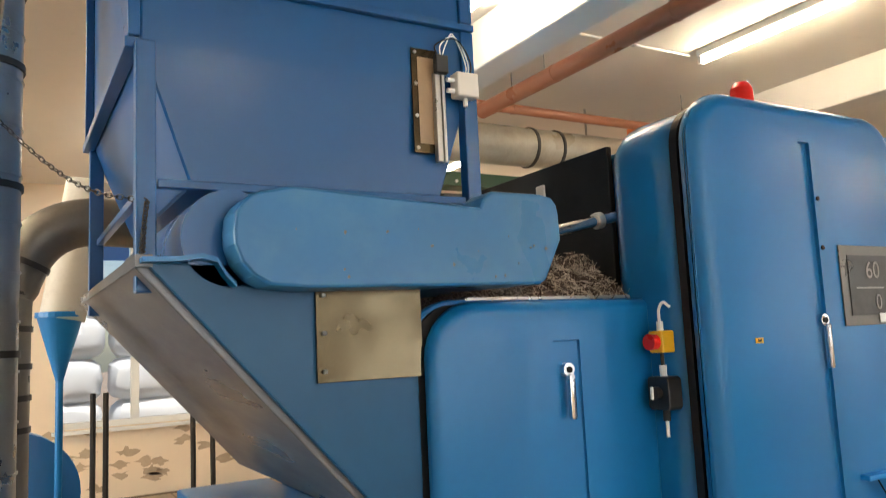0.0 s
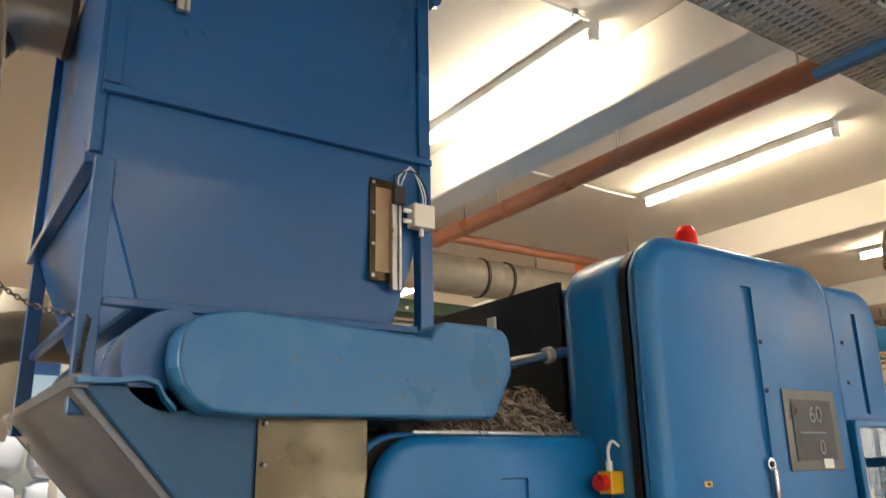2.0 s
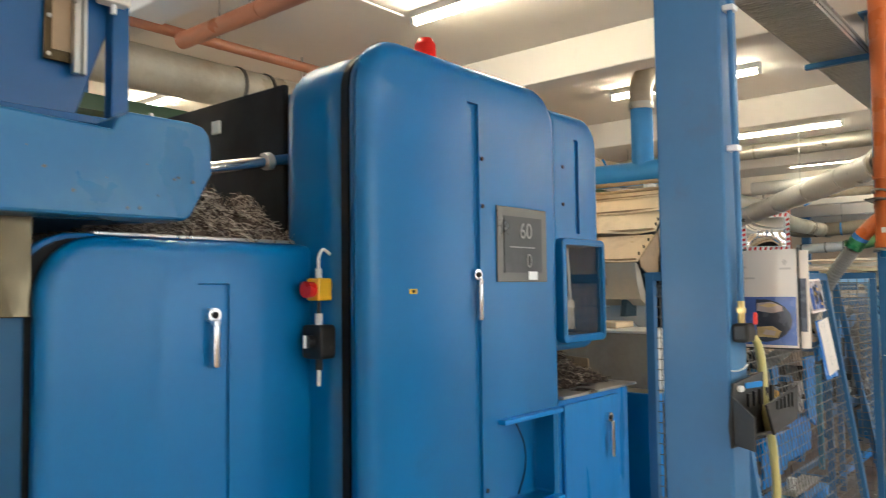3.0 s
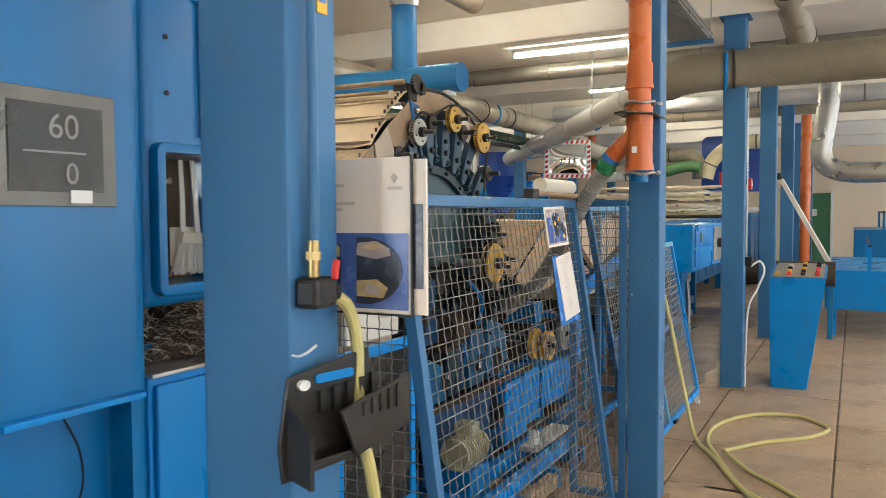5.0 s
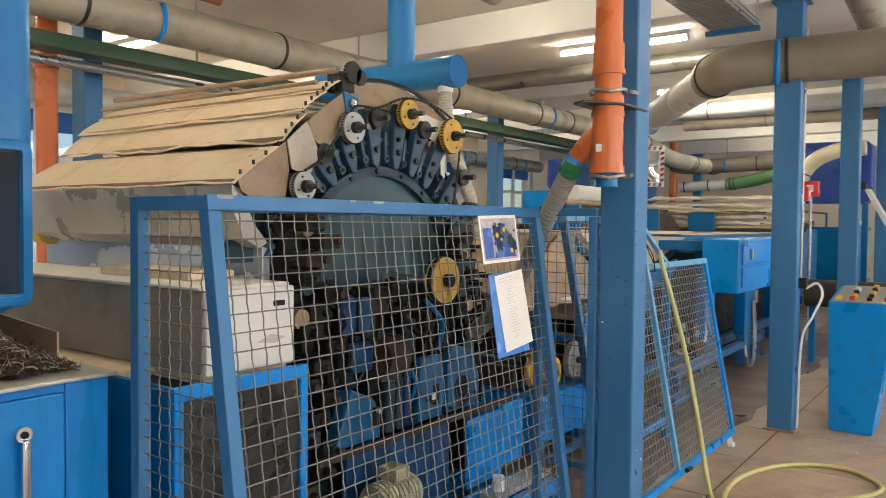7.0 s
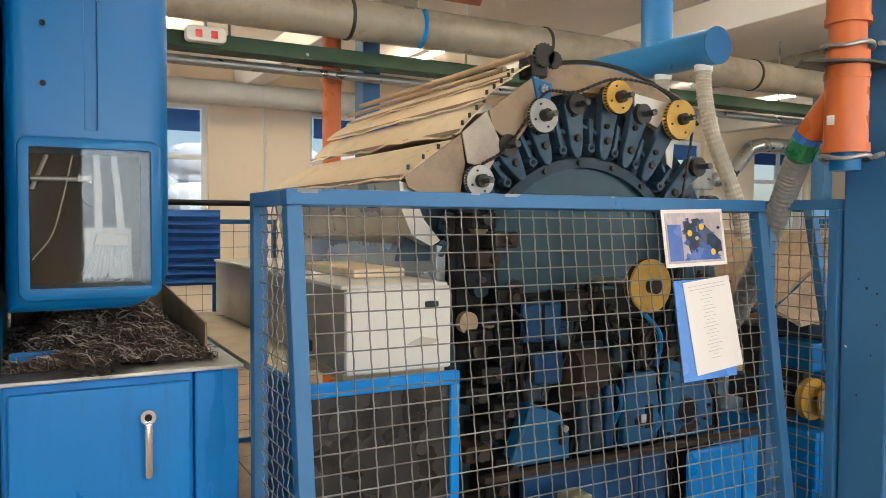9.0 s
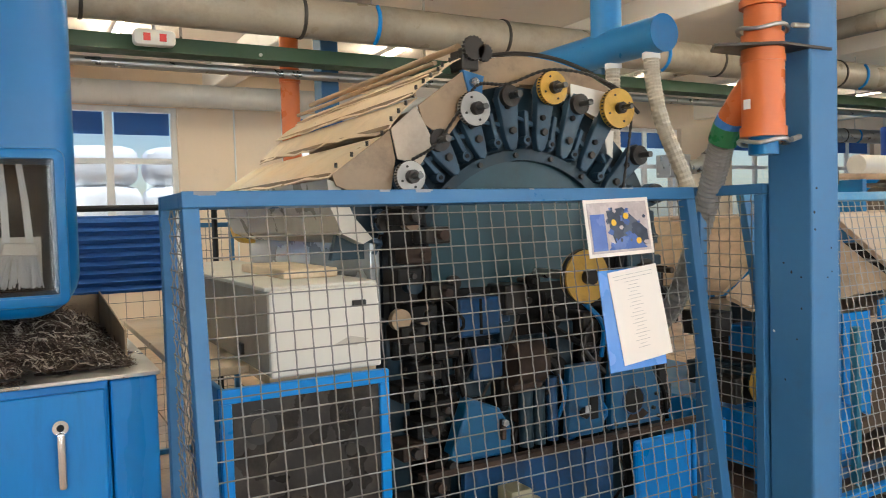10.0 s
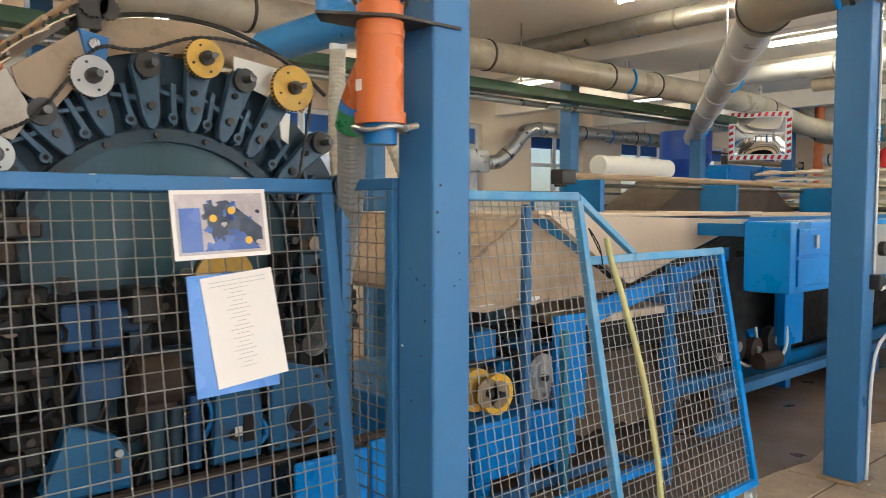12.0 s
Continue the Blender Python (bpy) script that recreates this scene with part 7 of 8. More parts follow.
# ---- conveyor table ----
BOXY = -0.86
tb = empty("conveyor_table", (9.6, 2.0, 0), "long blue conveyor table with tan belt", "conveyor")
part("belt", box(0.02, 3.8, 0.0, 1.9, 1.40, 1.425, 0.006), BELT, tb)
part("side_rail", box(-1.45, 3.8, -0.06, -0.002, 1.33, 1.41, 0.006), BLUE, tb)
bxp = part("drawer_box", box(-1.19, 0.75, BOXY, -0.58, 0.98, 1.40, 0.01), BLUE_LT, tb, "bright blue drawer housing")
part("drawer", box(-1.10, -0.2, BOXY - 0.012, BOXY - 0.001, 1.20, 1.36, 0.006), BLUE_LT, bxp)
part("drawer", box(-1.10, -0.2, BOXY - 0.012, BOXY - 0.001, 1.02, 1.18, 0.006), BLUE_LT, bxp)
part("pull", box(-0.9, -0.86, BOXY - 0.03, BOXY - 0.0125, 1.24, 1.32, 0.004), STEEL, bxp)
part("glass_door", box(-0.1, 0.7, BOXY - 0.012, BOXY - 0.001, 1.02, 1.37, 0.006), GALVP, bxp)
part("tag", box(0.45, 0.5, BOXY - 0.02, BOXY - 0.0125, 1.28, 1.34), WHITE, bxp)
part("knob", rod((0.15, BOXY - 0.0125, 1.2), (0.15, BOXY - 0.05, 1.2), 0.05, 14), STEELD, bxp)
for x in (-1.1, 0.6, 2.2, 3.6):
    for y in (-0.04, 1.75):
        part("leg", box(x, x + 0.09, y, y + 0.09, 0.0, 1.33, 0.006), BLUE, tb)
part("box_arm", box(-1.0, -0.9, -0.58, -0.061, 1.30, 1.38, 0.006), BLUE, tb)
part("box_arm", box(0.5, 0.6, -0.58, -0.061, 1.30, 1.38, 0.006), BLUE, tb)
part("lower_beam", box(-1.0, 3.6, -0.03, 0.05, 0.18, 0.28, 0.006), BLUE, tb)
part("cross_beam", box(-1.35, -0.9, -0.45, -0.38, 0.08, 0.14, 0.004), BLUE, tb)
part("brown_beam", box(-1.0, 2.0, 0.3, 0.5, 0.82, 0.94, 0.01), TAN, tb)
part("motor", rod((-0.6, 0.1, 0.5), (-0.25, 0.1, 0.5), 0.11, 20), STEELD, tb, smooth=True)
part("motor", rod((0.1, 0.1, 0.45), (0.35, 0.1, 0.45), 0.09, 20), BLUE, tb, smooth=True)
part("wheel", rod((-0.35, 0.0, 0.62), (-0.35, 0.05, 0.62), 0.16, 24), BLACKP, tb)
part("lead", tube(smooth_path([(-0.2, -0.02, 0.35), (-0.05, -0.05, 0.28), (0.1, -0.05, 0.33), (0.15, 0.0, 0.55)]), 0.012, 8), WHITEB, tb)
part("switch_case", box(0.3, 0.62, -0.16, -0.07, 0.40, 0.99, 0.008), BLUE_LT, tb)
part("switch", rod((0.36, -0.161, 0.85), (0.36, -0.185, 0.85), 0.03, 12), GALV, tb)
part("feed_sheet", prism([(0.25, 1.427), (3.0, 1.427), (2.4, 1.72), (0.9, 1.75)], "y", 1.0, 1.6), BROWNHOSE, tb, "dark brown sloping feed sheet")
# Dark filler boxes added to deepen the shade below the table.
for _k in range(9):
    part("drive_case", box(-1.6 + 0.55 * _k, -1.15 + 0.55 * _k, 0.35 + 0.1 * (_k % 3), 1.5, 0.15 + 0.1 * (_k % 2), 0.80 + 0.12 * (_k % 4), 0.02), (GRIME_SHADE, TEAL, BLACKP)[_k % 3], tb)
# Black blocks and panel added as the dark under the table, not known parts.
part("under_body", box(0.7, 3.6, 0.12, 1.7, 0.06, 0.85, 0.02), GRIME_SHADE, tb)
part("under_body", box(-0.9, 0.65, 0.6, 1.7, 0.06, 0.7, 0.02), GRIME_SHADE, tb)
part("drive_skirt", box(-1.0, 3.5, 0.055, 0.075, 0.30, 1.10, 0.004), GRIME_SHADE, tb, "black panel added to darken the space below the table")
part("cable_case", box(1.15, 1.50, -0.32, -0.20, 0.34, 0.90, 0.01), BLUE, tb, "blue cable case")
part("cable_case", box(1.20, 1.46, -0.31, -0.21, 0.0, 0.339, 0.008), BLUE_POST, tb)
for _k in range(3):
    part("armoured_cable", tube(smooth_path([(1.40 + 0.03 * _k, -0.33, 0.70), (1.39 + 0.03 * _k, -0.35, 0.5), (1.38 + 0.03 * _k, -0.36, 0.22), (1.26 + 0.02 * _k, -0.38, 0.05), (1.06, -0.39, 0.04 + 0.01 * _k), (0.98, -0.38, 0.14 + 0.02 * _k), (1.0, -0.36, 0.26)], 10), 0.013, 8, ridges=0.12), GALV, tb, "grey armoured cable")
part("valve", box(1.52, 1.60, -0.34, -0.25, 0.66, 0.80, 0.008), GALV, tb)
part("floor_beam", box(-0.9, 2.0, -0.30, -0.22, 0.20, 0.27, 0.006), BLUE_POST, tb, "dark blue floor beam")
part("floor_beam_leg", box(-0.85, -0.78, -0.30, -0.22, 0.0, 0.199, 0.004), BLUE_POST, tb)
part("floor_beam_leg", box(1.8, 1.87, -0.30, -0.22, 0.0, 0.199, 0.004), BLUE_POST, tb)
for _k, (_x, _z, _r) in enumerate(((-0.55, 0.42, 0.10), (-0.28, 0.46, 0.13), (0.02, 0.40, 0.09), (0.3, 0.44, 0.11))):
    _w = part("drive_wheel", rod((_x, -0.08, _z), (_x, -0.02, _z), _r, 24), (STEELD, BLACKP, RUSTY, STEELD)[_k], tb, smooth=True)
    part("hub", rod((_x, -0.10, _z), (_x, -0.081, _z), _r * 0.3, 12), STEEL, _w)
    part("axle", rod((_x, -0.02, _z), (_x, 0.054, _z), 0.02, 10), STEELD, _w)
part("pump", rod((-0.1, -0.15, 0.33), (0.2, -0.15, 0.33), 0.06, 18), RUSTY, tb, "rusty pump barrel", smooth=True)
part("pump_foot", box(-0.08, 0.18, -0.2, -0.1, 0.271, 0.30, 0.004), STEELD, tb)
part("pump_pipe", tube(smooth_path([(0.2, -0.15, 0.33), (0.3, -0.16, 0.36), (0.34, -0.16, 0.5), (0.36, -0.1, 0.75)]), 0.012, 8), WHITEB, tb)
rl = empty("roll_stand", (9.3, 2.5, 1.426), "steel rails with a white cloth roll above the conveyor", "roll stand")
part("rail", rod((-1.3, 0.0, 0.27), (3.4, 0.0, 0.27), 0.022, 10), TAN, rl, smooth=True)
part("rail", rod((-1.0, 0.3, 0.22), (3.4, 0.3, 0.22), 0.018, 10), STEELD, rl, smooth=True)
part("cloth_roll", rod((-0.75, 0.12, 0.36), (0.15, 0.12, 0.36), 0.075, 20), WHITEB, rl, smooth=True)
for x in (-0.9, 1.0, 3.0):
    part("stand", box(x, x + 0.05, -0.02, 0.32, 0.0, 0.25, 0.004), BLUE, rl)
part("clamp", box(-1.35, -1.2, -0.05, 0.05, 0.21, 0.31, 0.01), BLACKP, rl)

# ---- leaning gates beyond the second post ----
def stepped_gate():
    """A leaning gate: a tall bay, a lower bay, a corner stay between them, castors below."""
    e = empty("mesh_gate", (0, 0, 0), "light blue stepped mesh gate on castors leaning back, paint worn pale", "fence", "mesh guard panels")
    e.matrix_basis = pose(5.62, 0.93, 0, -10.5, 0, 0.6)
    d, w, b, lo, hi, mid = 0.97, 2.10, 0.036, 0.085, 1.575, 1.30
    part("rail", box(0, w, -b / 2, b / 2, lo, lo + b, 0.004), BLUE_LT, e)
    part("rail", box(0, d, -b / 2, b / 2, hi - b, hi, 0.004), PALEBLUE, e, "top rail with worn pale paint")
    part("rail", box(d + b / 2, w, -b / 2, b / 2, mid - b, mid, 0.004), PALEBLUE, e, "top rail with worn pale paint")
    part("upright", box(0, b, -b / 2, b / 2, lo + b, hi - b, 0.004), BLUE_POST, e)
    part("upright", box(d - b / 2, d + b / 2, -b / 2, b / 2, lo + b, hi - b, 0.004), PALEBLUE, e, "upright with worn pale paint")
    part("upright", box(w - b, w, -b / 2, b / 2, lo + b, mid - b, 0.004), BLUE_LT, e)
    part("stay", prism([(d + 0.01, hi - 0.045), (d + 0.01, hi - 0.005), (d + 0.37, mid), (d + 0.33, mid)], "y", -0.014, 0.014, bevel=0.003), PALEBLUE, e, "slanting corner stay")
    for x0, x1, top in ((b, d - b / 2, hi - b), (d + b / 2, w - b, mid - b)):
        z0 = lo + b
        nv, nh = round((x1 - x0) / 0.043), round((top - z0) / 0.047)
        up = across = None
        for k in range(nv):
            ob = new("wire", up) if up else part("wire", crimped(top - z0 + 0.012, 0.047, 0.0016), WIREL, e)
            up, ob.parent = ob.data, e
            ob.location, ob.rotation_euler = (x0 + (k + 0.5) * (x1 - x0) / nv, 0, z0 - 0.006), (0, 0, math.pi * (k % 2))
        for k in range(nh):
            ob = new("wire", across) if across else part("wire", crimped(x1 - x0 + 0.012, 0.043, 0.0008), WIREL, e)
            across, ob.parent = ob.data, e
            ob.location, ob.rotation_euler = (x0 - 0.006, 0, z0 + (k + 0.5) * (top - z0) / nh), (0, radians(90), 0)
    for x in (0.1, w - 0.07):
        part("castor", rod((x, -0.016, 0.042), (x, 0.016, 0.042), 0.036, 20), WHITE, e, "white plastic castor", smooth=True)
        part("castor_fork", prism([(x - 0.012, 0.04), (x + 0.012, 0.04), (x + 0.025, lo), (x - 0.025, lo)], "y", -0.024, -0.018), STEEL, e)
    part("latch", rod((d + 0.06, -0.03, lo + 0.02), (d + 0.13, -0.03, lo + 0.015), 0.013, 10), BLACKP, e)
    part("tie_wire", tube(smooth_path([(d + 0.09, -0.02, mid - 0.05), (d + 0.07, -0.03, mid + 0.04), (d + 0.04, -0.01, mid + 0.12), (d + 0.09, -0.02, mid + 0.0)]), 0.003, 5), DARK, e)


PALEBLUE = mat("worn_pale_blue_paint", (0.09, 0.3, 0.52), 0.42, vary=0.25, scale=5, bump=0.15, dirt=(0.33, 0.42, 0.45), dirt_amount=0.4, dirt_scale=7)
WIREL = mat("bright_wire", (0.34, 0.33, 0.31), 0.4, metal=0.5, vary=0.3)
stepped_gate()
fb = empty("barrier", (6.45, 1.40, 0), "bright blue tubular barrier standing behind the gate", "barrier")
part("rail", box(0, 1.16, -0.02, 0.02, 0.11, 0.15, 0.004), BLUE_LT, fb)
part("rail", box(0.04, 1.12, 0.33, 0.37, 0.03, 0.07, 0.004), BLUE_POST, fb)
part("upright", box(1.12, 1.16, -0.02, 0.02, 0.151, 1.18, 0.004), BLUE, fb)
part("upright", box(0.0, 0.035, -0.018, 0.018, 0.151, 1.5, 0.004), BLUE_POST, fb)
for x in (0.0, 1.12):
    part("tie", box(x, x + 0.04, 0.021, 0.329, 0.05, 0.09, 0.004), BLUE_POST, fb)
    part("foot", box(x, x + 0.04, -0.02, 0.02, 0.0, 0.109, 0.003), BLUE_POST, fb)
part("post", box(0.62, 0.66, 0.28, 0.32, 0.0, 0.85, 0.004), TEALB, fb, "dull teal post")
gh = empty("garden_hose", (6.75, 1.09, 1.25), "yellow garden hose hanging over the gate and coiled on the floor", "hose")
_o = Vector((6.75, 1.09, 1.25))
_pts = [(6.66, 1.12, 1.36), (6.67, 1.10, 1.26), (6.70, 1.06, 1.10), (6.74, 0.99, 0.8), (6.755, 0.93, 0.5), (6.72, 0.87, 0.25), (6.62, 0.80, 0.06), (6.52, 0.74, 0.014)]
part("hanging_length", tube([p - _o for p in smooth_path(_pts)], 0.013, 10), HOSE, gh, smooth=True)
_pts = [(6.52, 0.74, 0.014), (6.3, 0.62, 0.013), (5.9, 0.45, 0.013), (5.45, 0.2, 0.013), (5.55, 0.17, 0.013), (5.82, 0.40, 0.013), (6.26, 0.58, 0.013), (6.67, 0.72, 0.013), (7.08, 0.72, 0.013), (7.46, 0.54, 0.013), (7.58, 0.25, 0.013), (7.33, 0.03, 0.013), (7.02, 0.14, 0.013), (6.79, 0.38, 0.013), (6.50, 0.57, 0.013), (6.36, 0.56, 0.036), (6.12, 0.39, 0.013), (5.92, 0.21, 0.013), (5.57, -0.01, 0.013)]
part("coiled_length", tube([p - _o for p in smooth_path(_pts)], 0.013, 10), HOSE, gh, smooth=True)

# ---- control console ----
cs = empty("control_console", (8.72, 0.33, 0), "blue tapering control console with sloping button panel", "console")
bm = bmesh.new()
lo = [(-0.15, -0.10), (0.25, -0.10), (0.25, 0.18), (-0.15, 0.18)]
mid = [(-0.15, -0.115), (0.27, -0.115), (0.27, 0.185), (-0.15, 0.185)]
hi = [(-0.19, -0.24, 0.955), (0.34, -0.24, 1.04), (0.34, 0.20, 1.04), (-0.19, 0.20, 0.955)]
r0 = [bm.verts.new((x, y, 0)) for x, y in lo]
r1 = [bm.verts.new((x, y, 0.12)) for x, y in mid]
r2 = [bm.verts.new(c) for c in hi]
for a, b in ((r0, r1), (r1, r2)):
    for k in range(4):
        bm.faces.new((a[k], a[(k + 1) % 4], b[(k + 1) % 4], b[k]))
bm.faces.new(r0); bm.faces.new(r2)
bmesh.ops.bevel(bm, geom=bm.edges[:], offset=0.006, segments=2, affect="EDGES")
part("housing", bm, BLUE_LT, cs)
tilt = math.atan2(0.085, 0.53)
pn = part("panel", box(-0.265, 0.265, -0.20, 0.19, 0.0, 0.006, 0.002), GALVP, cs, "grey button panel")
pn.location, pn.rotation_euler = (0.075, -0.02, 1.001), (0, -tilt, 0)
rr = random.Random(2)
for i in range(14):
    part("button", rod((-0.2 + 0.1 * (i % 5), -0.15 + 0.11 * (i // 5), 0.006), (-0.2 + 0.1 * (i % 5), -0.15 + 0.11 * (i // 5), 0.03), 0.018, 12), rr.choice([RED, DARK, DARK, WHITE, YELP]), pn)
part("yellow_strip", box(-0.24, -0.1, 0.14, 0.18, 0.0065, 0.012), YELP, pn)

# ---- far machines ----
def far_machine(x, y, w, d, h, label, paint, seed, legs=True):
    r = random.Random(seed)
    e = empty("textile_machine", (x, y, 0), label, "machine")
    b = part("body", box(0, w, 0, d, 0.32, h, 0.02), paint, e)
    for k in range(max(1, int(w / 0.7))):
        x0 = 0.06 + k * w / max(1, int(w / 0.7))
        part("panel", box(x0, x0 + 0.55, -0.012, -0.001, 0.40, h - 0.08, 0.006), r.choice([paint, paint, BLUE, GALVP]), b)
        part("pull", box(x0 + 0.45, x0 + 0.48, -0.025, -0.0125, h * 0.6, h * 0.6 + 0.1, 0.003), STEEL, b)
    for x0 in (0.05, w - 0.15):
        for y0 in (0.03, d - 0.13):
            part("leg", box(x0, x0 + 0.1, y0, y0 + 0.1, 0, 0.32), paint, e)
    part("roller", rod((0.1, 0.1, h + 0.08), (w - 0.1, 0.1, h + 0.08), 0.05, 16), r.choice([WHITEB, TAN, STEELD]), e, smooth=True)
    for x0 in (0.08, w - 0.12):
        part("bearing", box(x0, x0 + 0.06, 0.05, 0.15, h, h + 0.16, 0.01), STEELD, e)
    part("rail", rod((0.0, d / 2, h + 0.3), (w, d / 2, h + 0.3), 0.02, 8), STEELD, e)
    for x0 in (0.02, w - 0.06):
        part("stay", box(x0, x0 + 0.04, d / 2 - 0.02, d / 2 + 0.02, h, h + 0.32), paint, e)
    return e


far_machine(11.9, -0.75, 3.2, 0.95, 0.80, "long low blue winding machine with dark roller", BLUE_LT, 1)
far_machine(14.0, 2.2, 3.6, 1.8, 1.45, "blue textile machine under grey ducts", BLUE, 2)
far_machine(12.2, 5.8, 3.0, 1.6, 1.38, "large blue fibre opening machine", BLUE, 3)
far_machine(16.4, 5.9, 3.2, 1.8, 2.2, "tall blue fibre mixing chamber", BLUE_LT, 4)
far_machine(18.5, 1.8, 3.0, 1.8, 1.5, "far blue textile machine", BLUE, 5)
far_machine(16.5, -1.0, 3.0, 0.9, 1.2, "far blue winding machine", BLUE, 6)
wbn = empty("fabric_web", (11.75, 0.42, 0), "white fabric strip stretched down from a bar to the winding machine", "fabric")
part("web", prism([(0.26, 1.92), (0.31, 1.92), (-0.24, 0.88), (-0.30, 0.88)], "x", 0.0, 0.22), WHITEB, wbn)
part("bar", rod((-0.2, 0.285, 1.94), (0.4, 0.285, 1.94), 0.02, 10), DARK, wbn)
part("bracket", box(-0.25, -0.2, 0.26, 0.42, 1.90, 1.98, 0.004), BLACKP, wbn)
rol = empty("dark_roll", (11.6, 0.3, 0), "dark brown cloth roll on a stand", "roll")
part("roll", rod((0, -0.22, 0.77), (0, 0.95, 0.77), 0.15, 24), BROWNHOSE, rol, smooth=True)
for y in (-0.17, 0.88):
    part("stand", box(-0.05, 0.05, y - 0.03, y + 0.03, 0, 0.63, 0.005), BLUE, rol)
mi = empty("traffic_mirror", (14.6, 4.42, 2.14), "convex traffic mirror with red and white border", "mirror")
mi.rotation_euler = (0, 0, radians(-58))
mi.scale = (0.72, 0.74, 0.74)
MIRROR = mat("mirror_face", (0.85, 0.85, 0.85), 0.03, metal=1.0, vary=0.02, bump=0, rough_vary=0.02)
part("backing", box(-0.58, 0.58, 0.0, 0.04, 0.0, 0.92, 0.01), WHITE, mi)
dome = bmesh.new()
N = 16
vv = [[dome.verts.new((-0.46 + 0.92 * i / N, -0.005 - 0.07 * (1 - (2 * i / N - 1) ** 2) * (1 - (2 * j / N - 1) ** 2), 0.11 + 0.70 * j / N)) for j in range(N + 1)] for i in range(N + 1)]
for i in range(N):
    for j in range(N):
        dome.faces.new((vv[i][j], vv[i + 1][j], vv[i + 1][j + 1], vv[i][j + 1]))
part("mirror_face", dome, MIRROR, mi, smooth=True)
for k in range(9):
    for z in (0.01, 0.83):
        part("red_stripe", prism([(-0.56 + 0.125 * k, z), (-0.50 + 0.125 * k, z), (-0.47 + 0.125 * k, z + 0.08), (-0.53 + 0.125 * k, z + 0.08)], "y", -0.004, -0.001), RED, mi)
for k in range(6):
    for x in (-0.57, 0.49):
        part("red_stripe", prism([(x, 0.11 + 0.12 * k), (x + 0.08, 0.14 + 0.12 * k), (x + 0.08, 0.20 + 0.12 * k), (x, 0.17 + 0.12 * k)], "y", -0.004, -0.001), RED, mi)
part("pole", rod((0, 0.07, 0.45), (0, 0.07, (CEIL - 2.14) / 0.74), 0.03, 10), GALV, mi)
part("clamp", box(-0.05, 0.05, 0.041, 0.08, 0.40, 0.50), GALV, mi)
em = empty("alarm_button", (8.46, 0.705, 1.75), "red alarm box on the blue post", "alarm")
part("box", box(0.03, 0.12, -0.03, 0.004, -0.05, 0.05, 0.005), RED, em)
part("label", box(0.05, 0.1, -0.034, -0.031, -0.02, 0.02), WHITE, em)
jc = empty("socket_box", (8.40, 0.715, 1.05), "grey socket with white looped cable on the post", "socket")
part("box", box(0.0, 0.07, -0.06, 0.004, 0.0, 0.08, 0.006), BLACKP, jc)
part("cable", tube(smooth_path([(0.035, -0.05, 0.0), (0.07, -0.12, 0.04), (0.10, -0.15, -0.05), (0.06, -0.1, -0.2), (0.03, -0.03, -0.4), (0.03, -0.012, -1.04)]), 0.009, 8), WHITE, jc, smooth=True)
part("conduit", rod((0.04, -0.012, 0.08), (0.04, -0.012, 1.9), 0.009, 8), GALV, jc)
dd = structure(new("door_1"), "green steel door with small glazed panel", "door")
dd.location = (X1 - 0.02, 1.0, 0)
GREENP = mat("green_door_paint", (0.05, 0.17, 0.08), 0.5, vary=0.15)
part("leaf", box(-0.04, 0.0, -0.5, 0.5, 0.01, 2.05, 0.006), GREENP, dd)
part("door_frame", box(-0.06, 0.015, -0.58, -0.505, 0, 2.12, 0.005), WHITE, dd)
part("door_frame", box(-0.06, 0.015, 0.505, 0.58, 0, 2.12, 0.005), WHITE, dd)
part("notice", box(-0.045, -0.041, -0.15, 0.15, 1.4, 1.6), WHITE, dd)
part("door_handle", rod((-0.10, 0.4, 1.02), (-0.10, 0.28, 1.02), 0.012, 8), STEEL, dd)

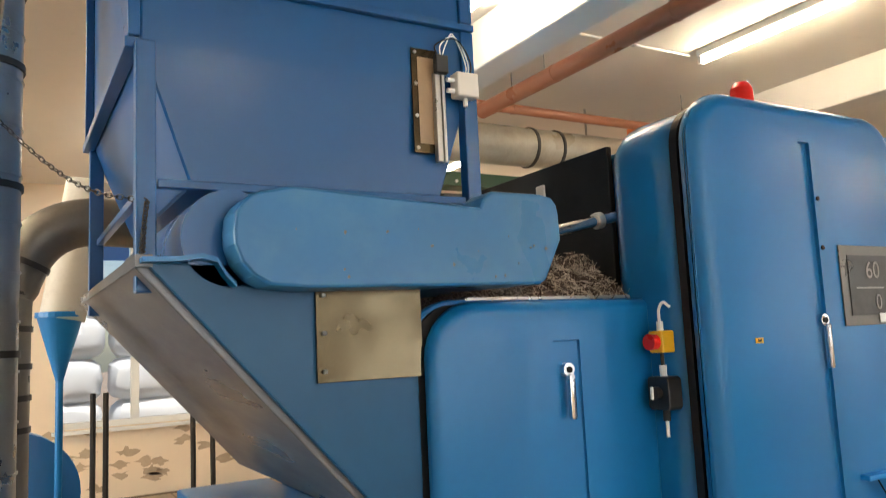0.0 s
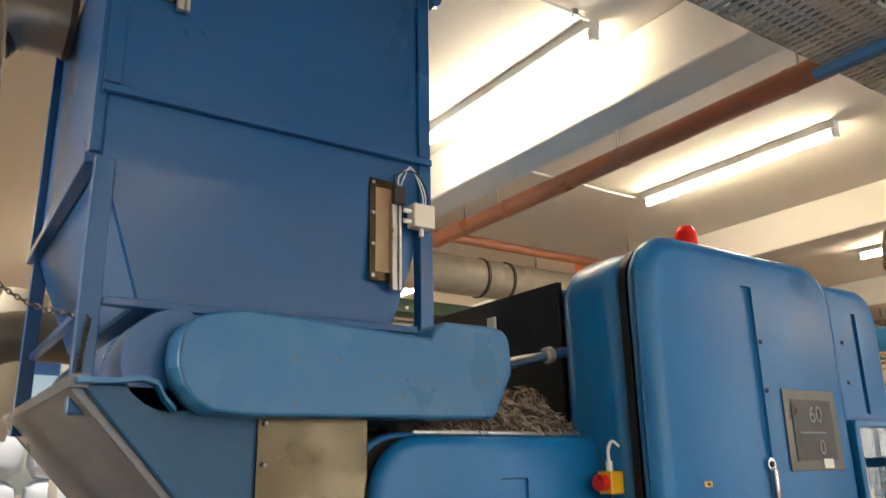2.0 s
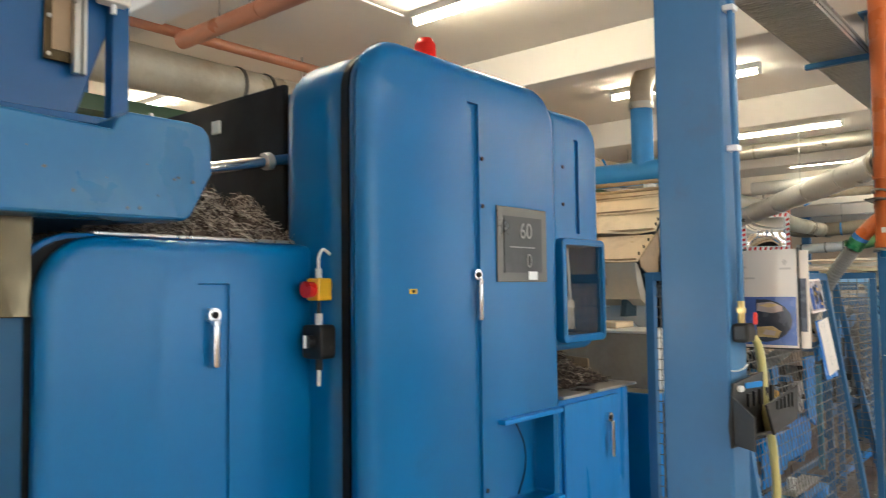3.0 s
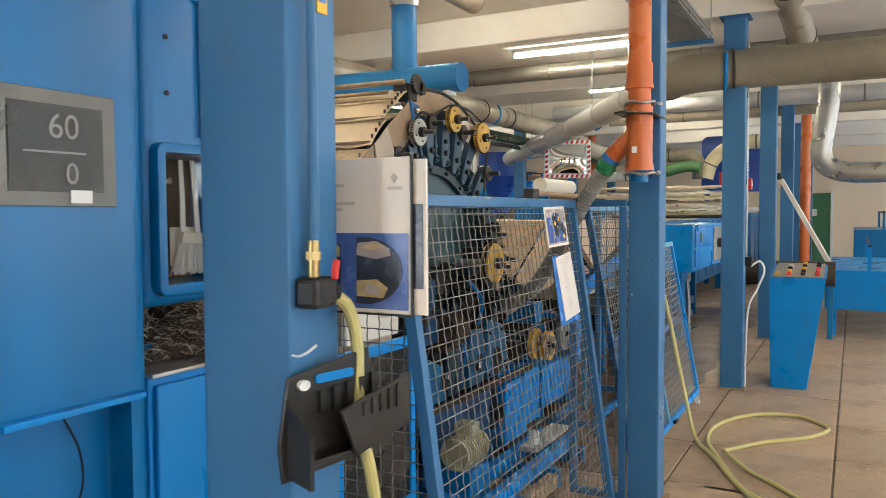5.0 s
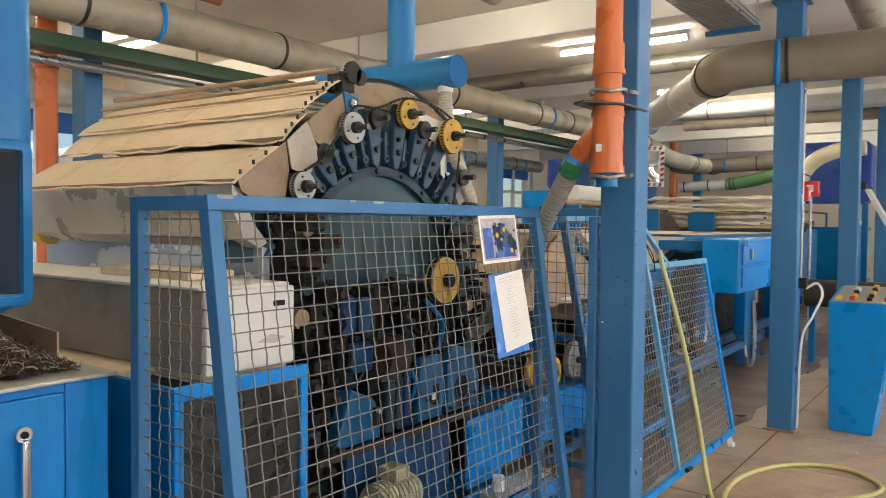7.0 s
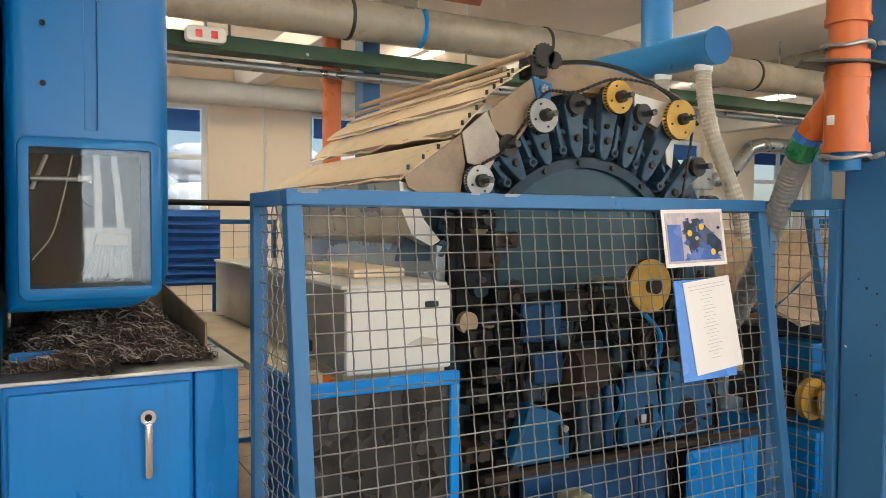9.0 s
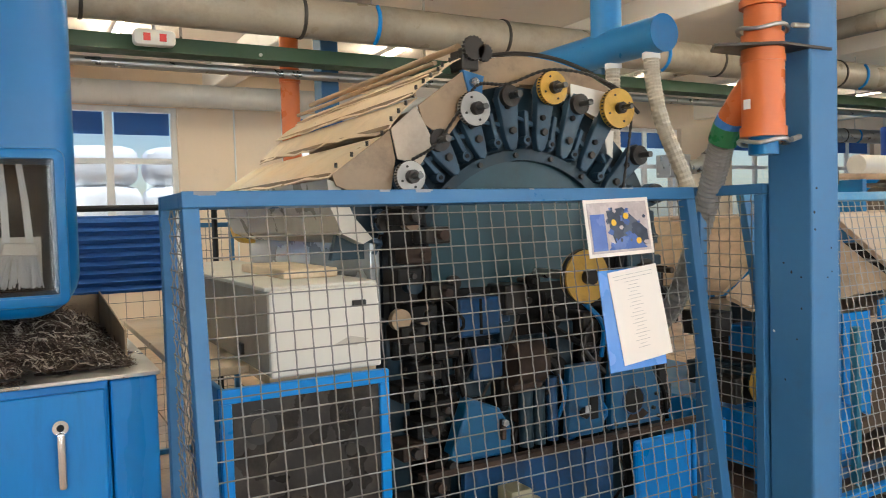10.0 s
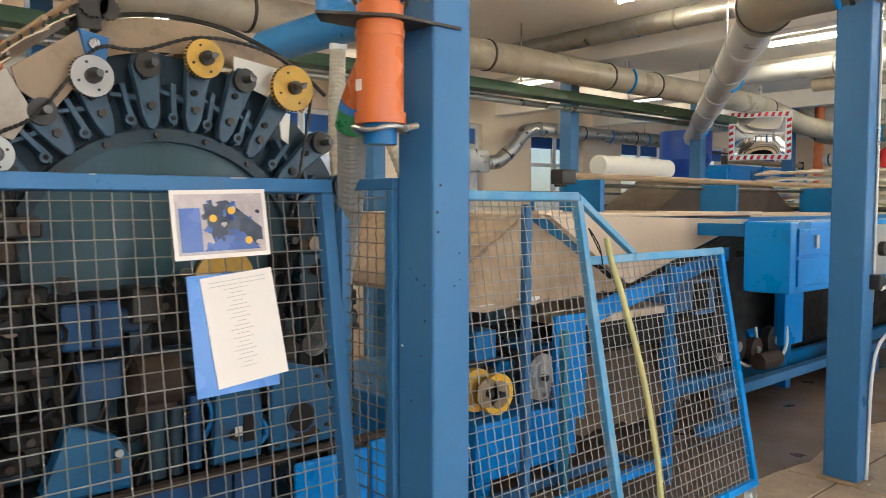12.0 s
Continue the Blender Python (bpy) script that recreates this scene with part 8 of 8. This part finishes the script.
# ---- floor slabs ----
fl = bpy.data.objects["floor"]
S, GAP = 0.83, 0.012
nearm = None
rest = bmesh.new()
i0, i1 = int((X0 + 0.4) / S), int((X1 - 0.3) / S)
for i in range(i0, i1):
    for j in range(-5, 11):
        x, y = i * S, -0.03 + j * S
        if y < Y0 or y + S > Y1 - 0.02:
            continue
        if 4.0 <= x <= 15 and -2.0 <= y <= 3.0:
            if nearm is None:
                ob = part("slab", box(0, S - GAP, 0, S - GAP, -0.011, 0.0, 0.005, 1), FLOORM, fl)
                nearm = ob.data
            else:
                ob = new("slab", nearm)
                ob.parent = fl
            ob.location = (x, y + GAP, random.Random(i * 31 + j).uniform(-0.0025, 0.0))
        else:
            b = random.Random(i * 31 + j).uniform(-0.003, 0.0)
            q = [rest.verts.new(c) for c in ((x, y + GAP, b), (x + S - GAP, y + GAP, b), (x + S - GAP, y + S, b), (x, y + S, b))]
            rest.faces.new(q)
part("far_slabs", rest, FLOORM, fl)["kind"] = "stuff"
# Darker brown area of the floor under the machines, with an uneven front edge.
FLOOR_DARK = mat("dark_brown_floor", (0.15, 0.096, 0.064), 0.4, vary=0.4, scale=2.5, bump=0.4, dirt=(0.06, 0.042, 0.03), dirt_amount=0.4, dirt_scale=2)
_rs = random.Random(14)
_edge = [(5.75 + 0.35 * k, 1.06 + _rs.uniform(-0.06, 0.09)) for k in range(25)]
structure(link("floor_stain", prism(_edge + [(14.15, 4.0), (5.75, 4.0)], "z", -0.003, 0.0025), FLOOR_DARK), "darker brown floor area under the machines", "floor")
MORTAR = mat("pale_mortar", (0.42, 0.36, 0.29), 0.9, vary=0.2)
rr = random.Random(77)
for i in range(16):
    x, y = 5.8 + S * rr.randrange(0, 5) - 0.004, -0.03 + S * rr.randrange(-1, 1) + rr.uniform(0.05, 0.5)
    x = round(x / S) * S - 0.007
    part("mortar_smear", box(x - 0.014, x + 0.014, y, y + rr.uniform(0.12, 0.35), -0.004, 0.0015, 0.001), MORTAR, fl)
DEBRIS = mat("lint_debris", (0.6, 0.55, 0.48), 0.95, vary=0.3)
lint = bmesh.new()
for i in range(160):
    x, y, s = rr.uniform(5.8, 12), rr.uniform(-1.5, 1.2), rr.uniform(0.004, 0.014)
    box(x, x + s * 2, y, y + s, 0.0, s * 0.4, bm=lint)
tagged(link("floor_lint", lint, DEBRIS), "scattered pale lint and crumbs on the floor", "lint", "", "stuff")
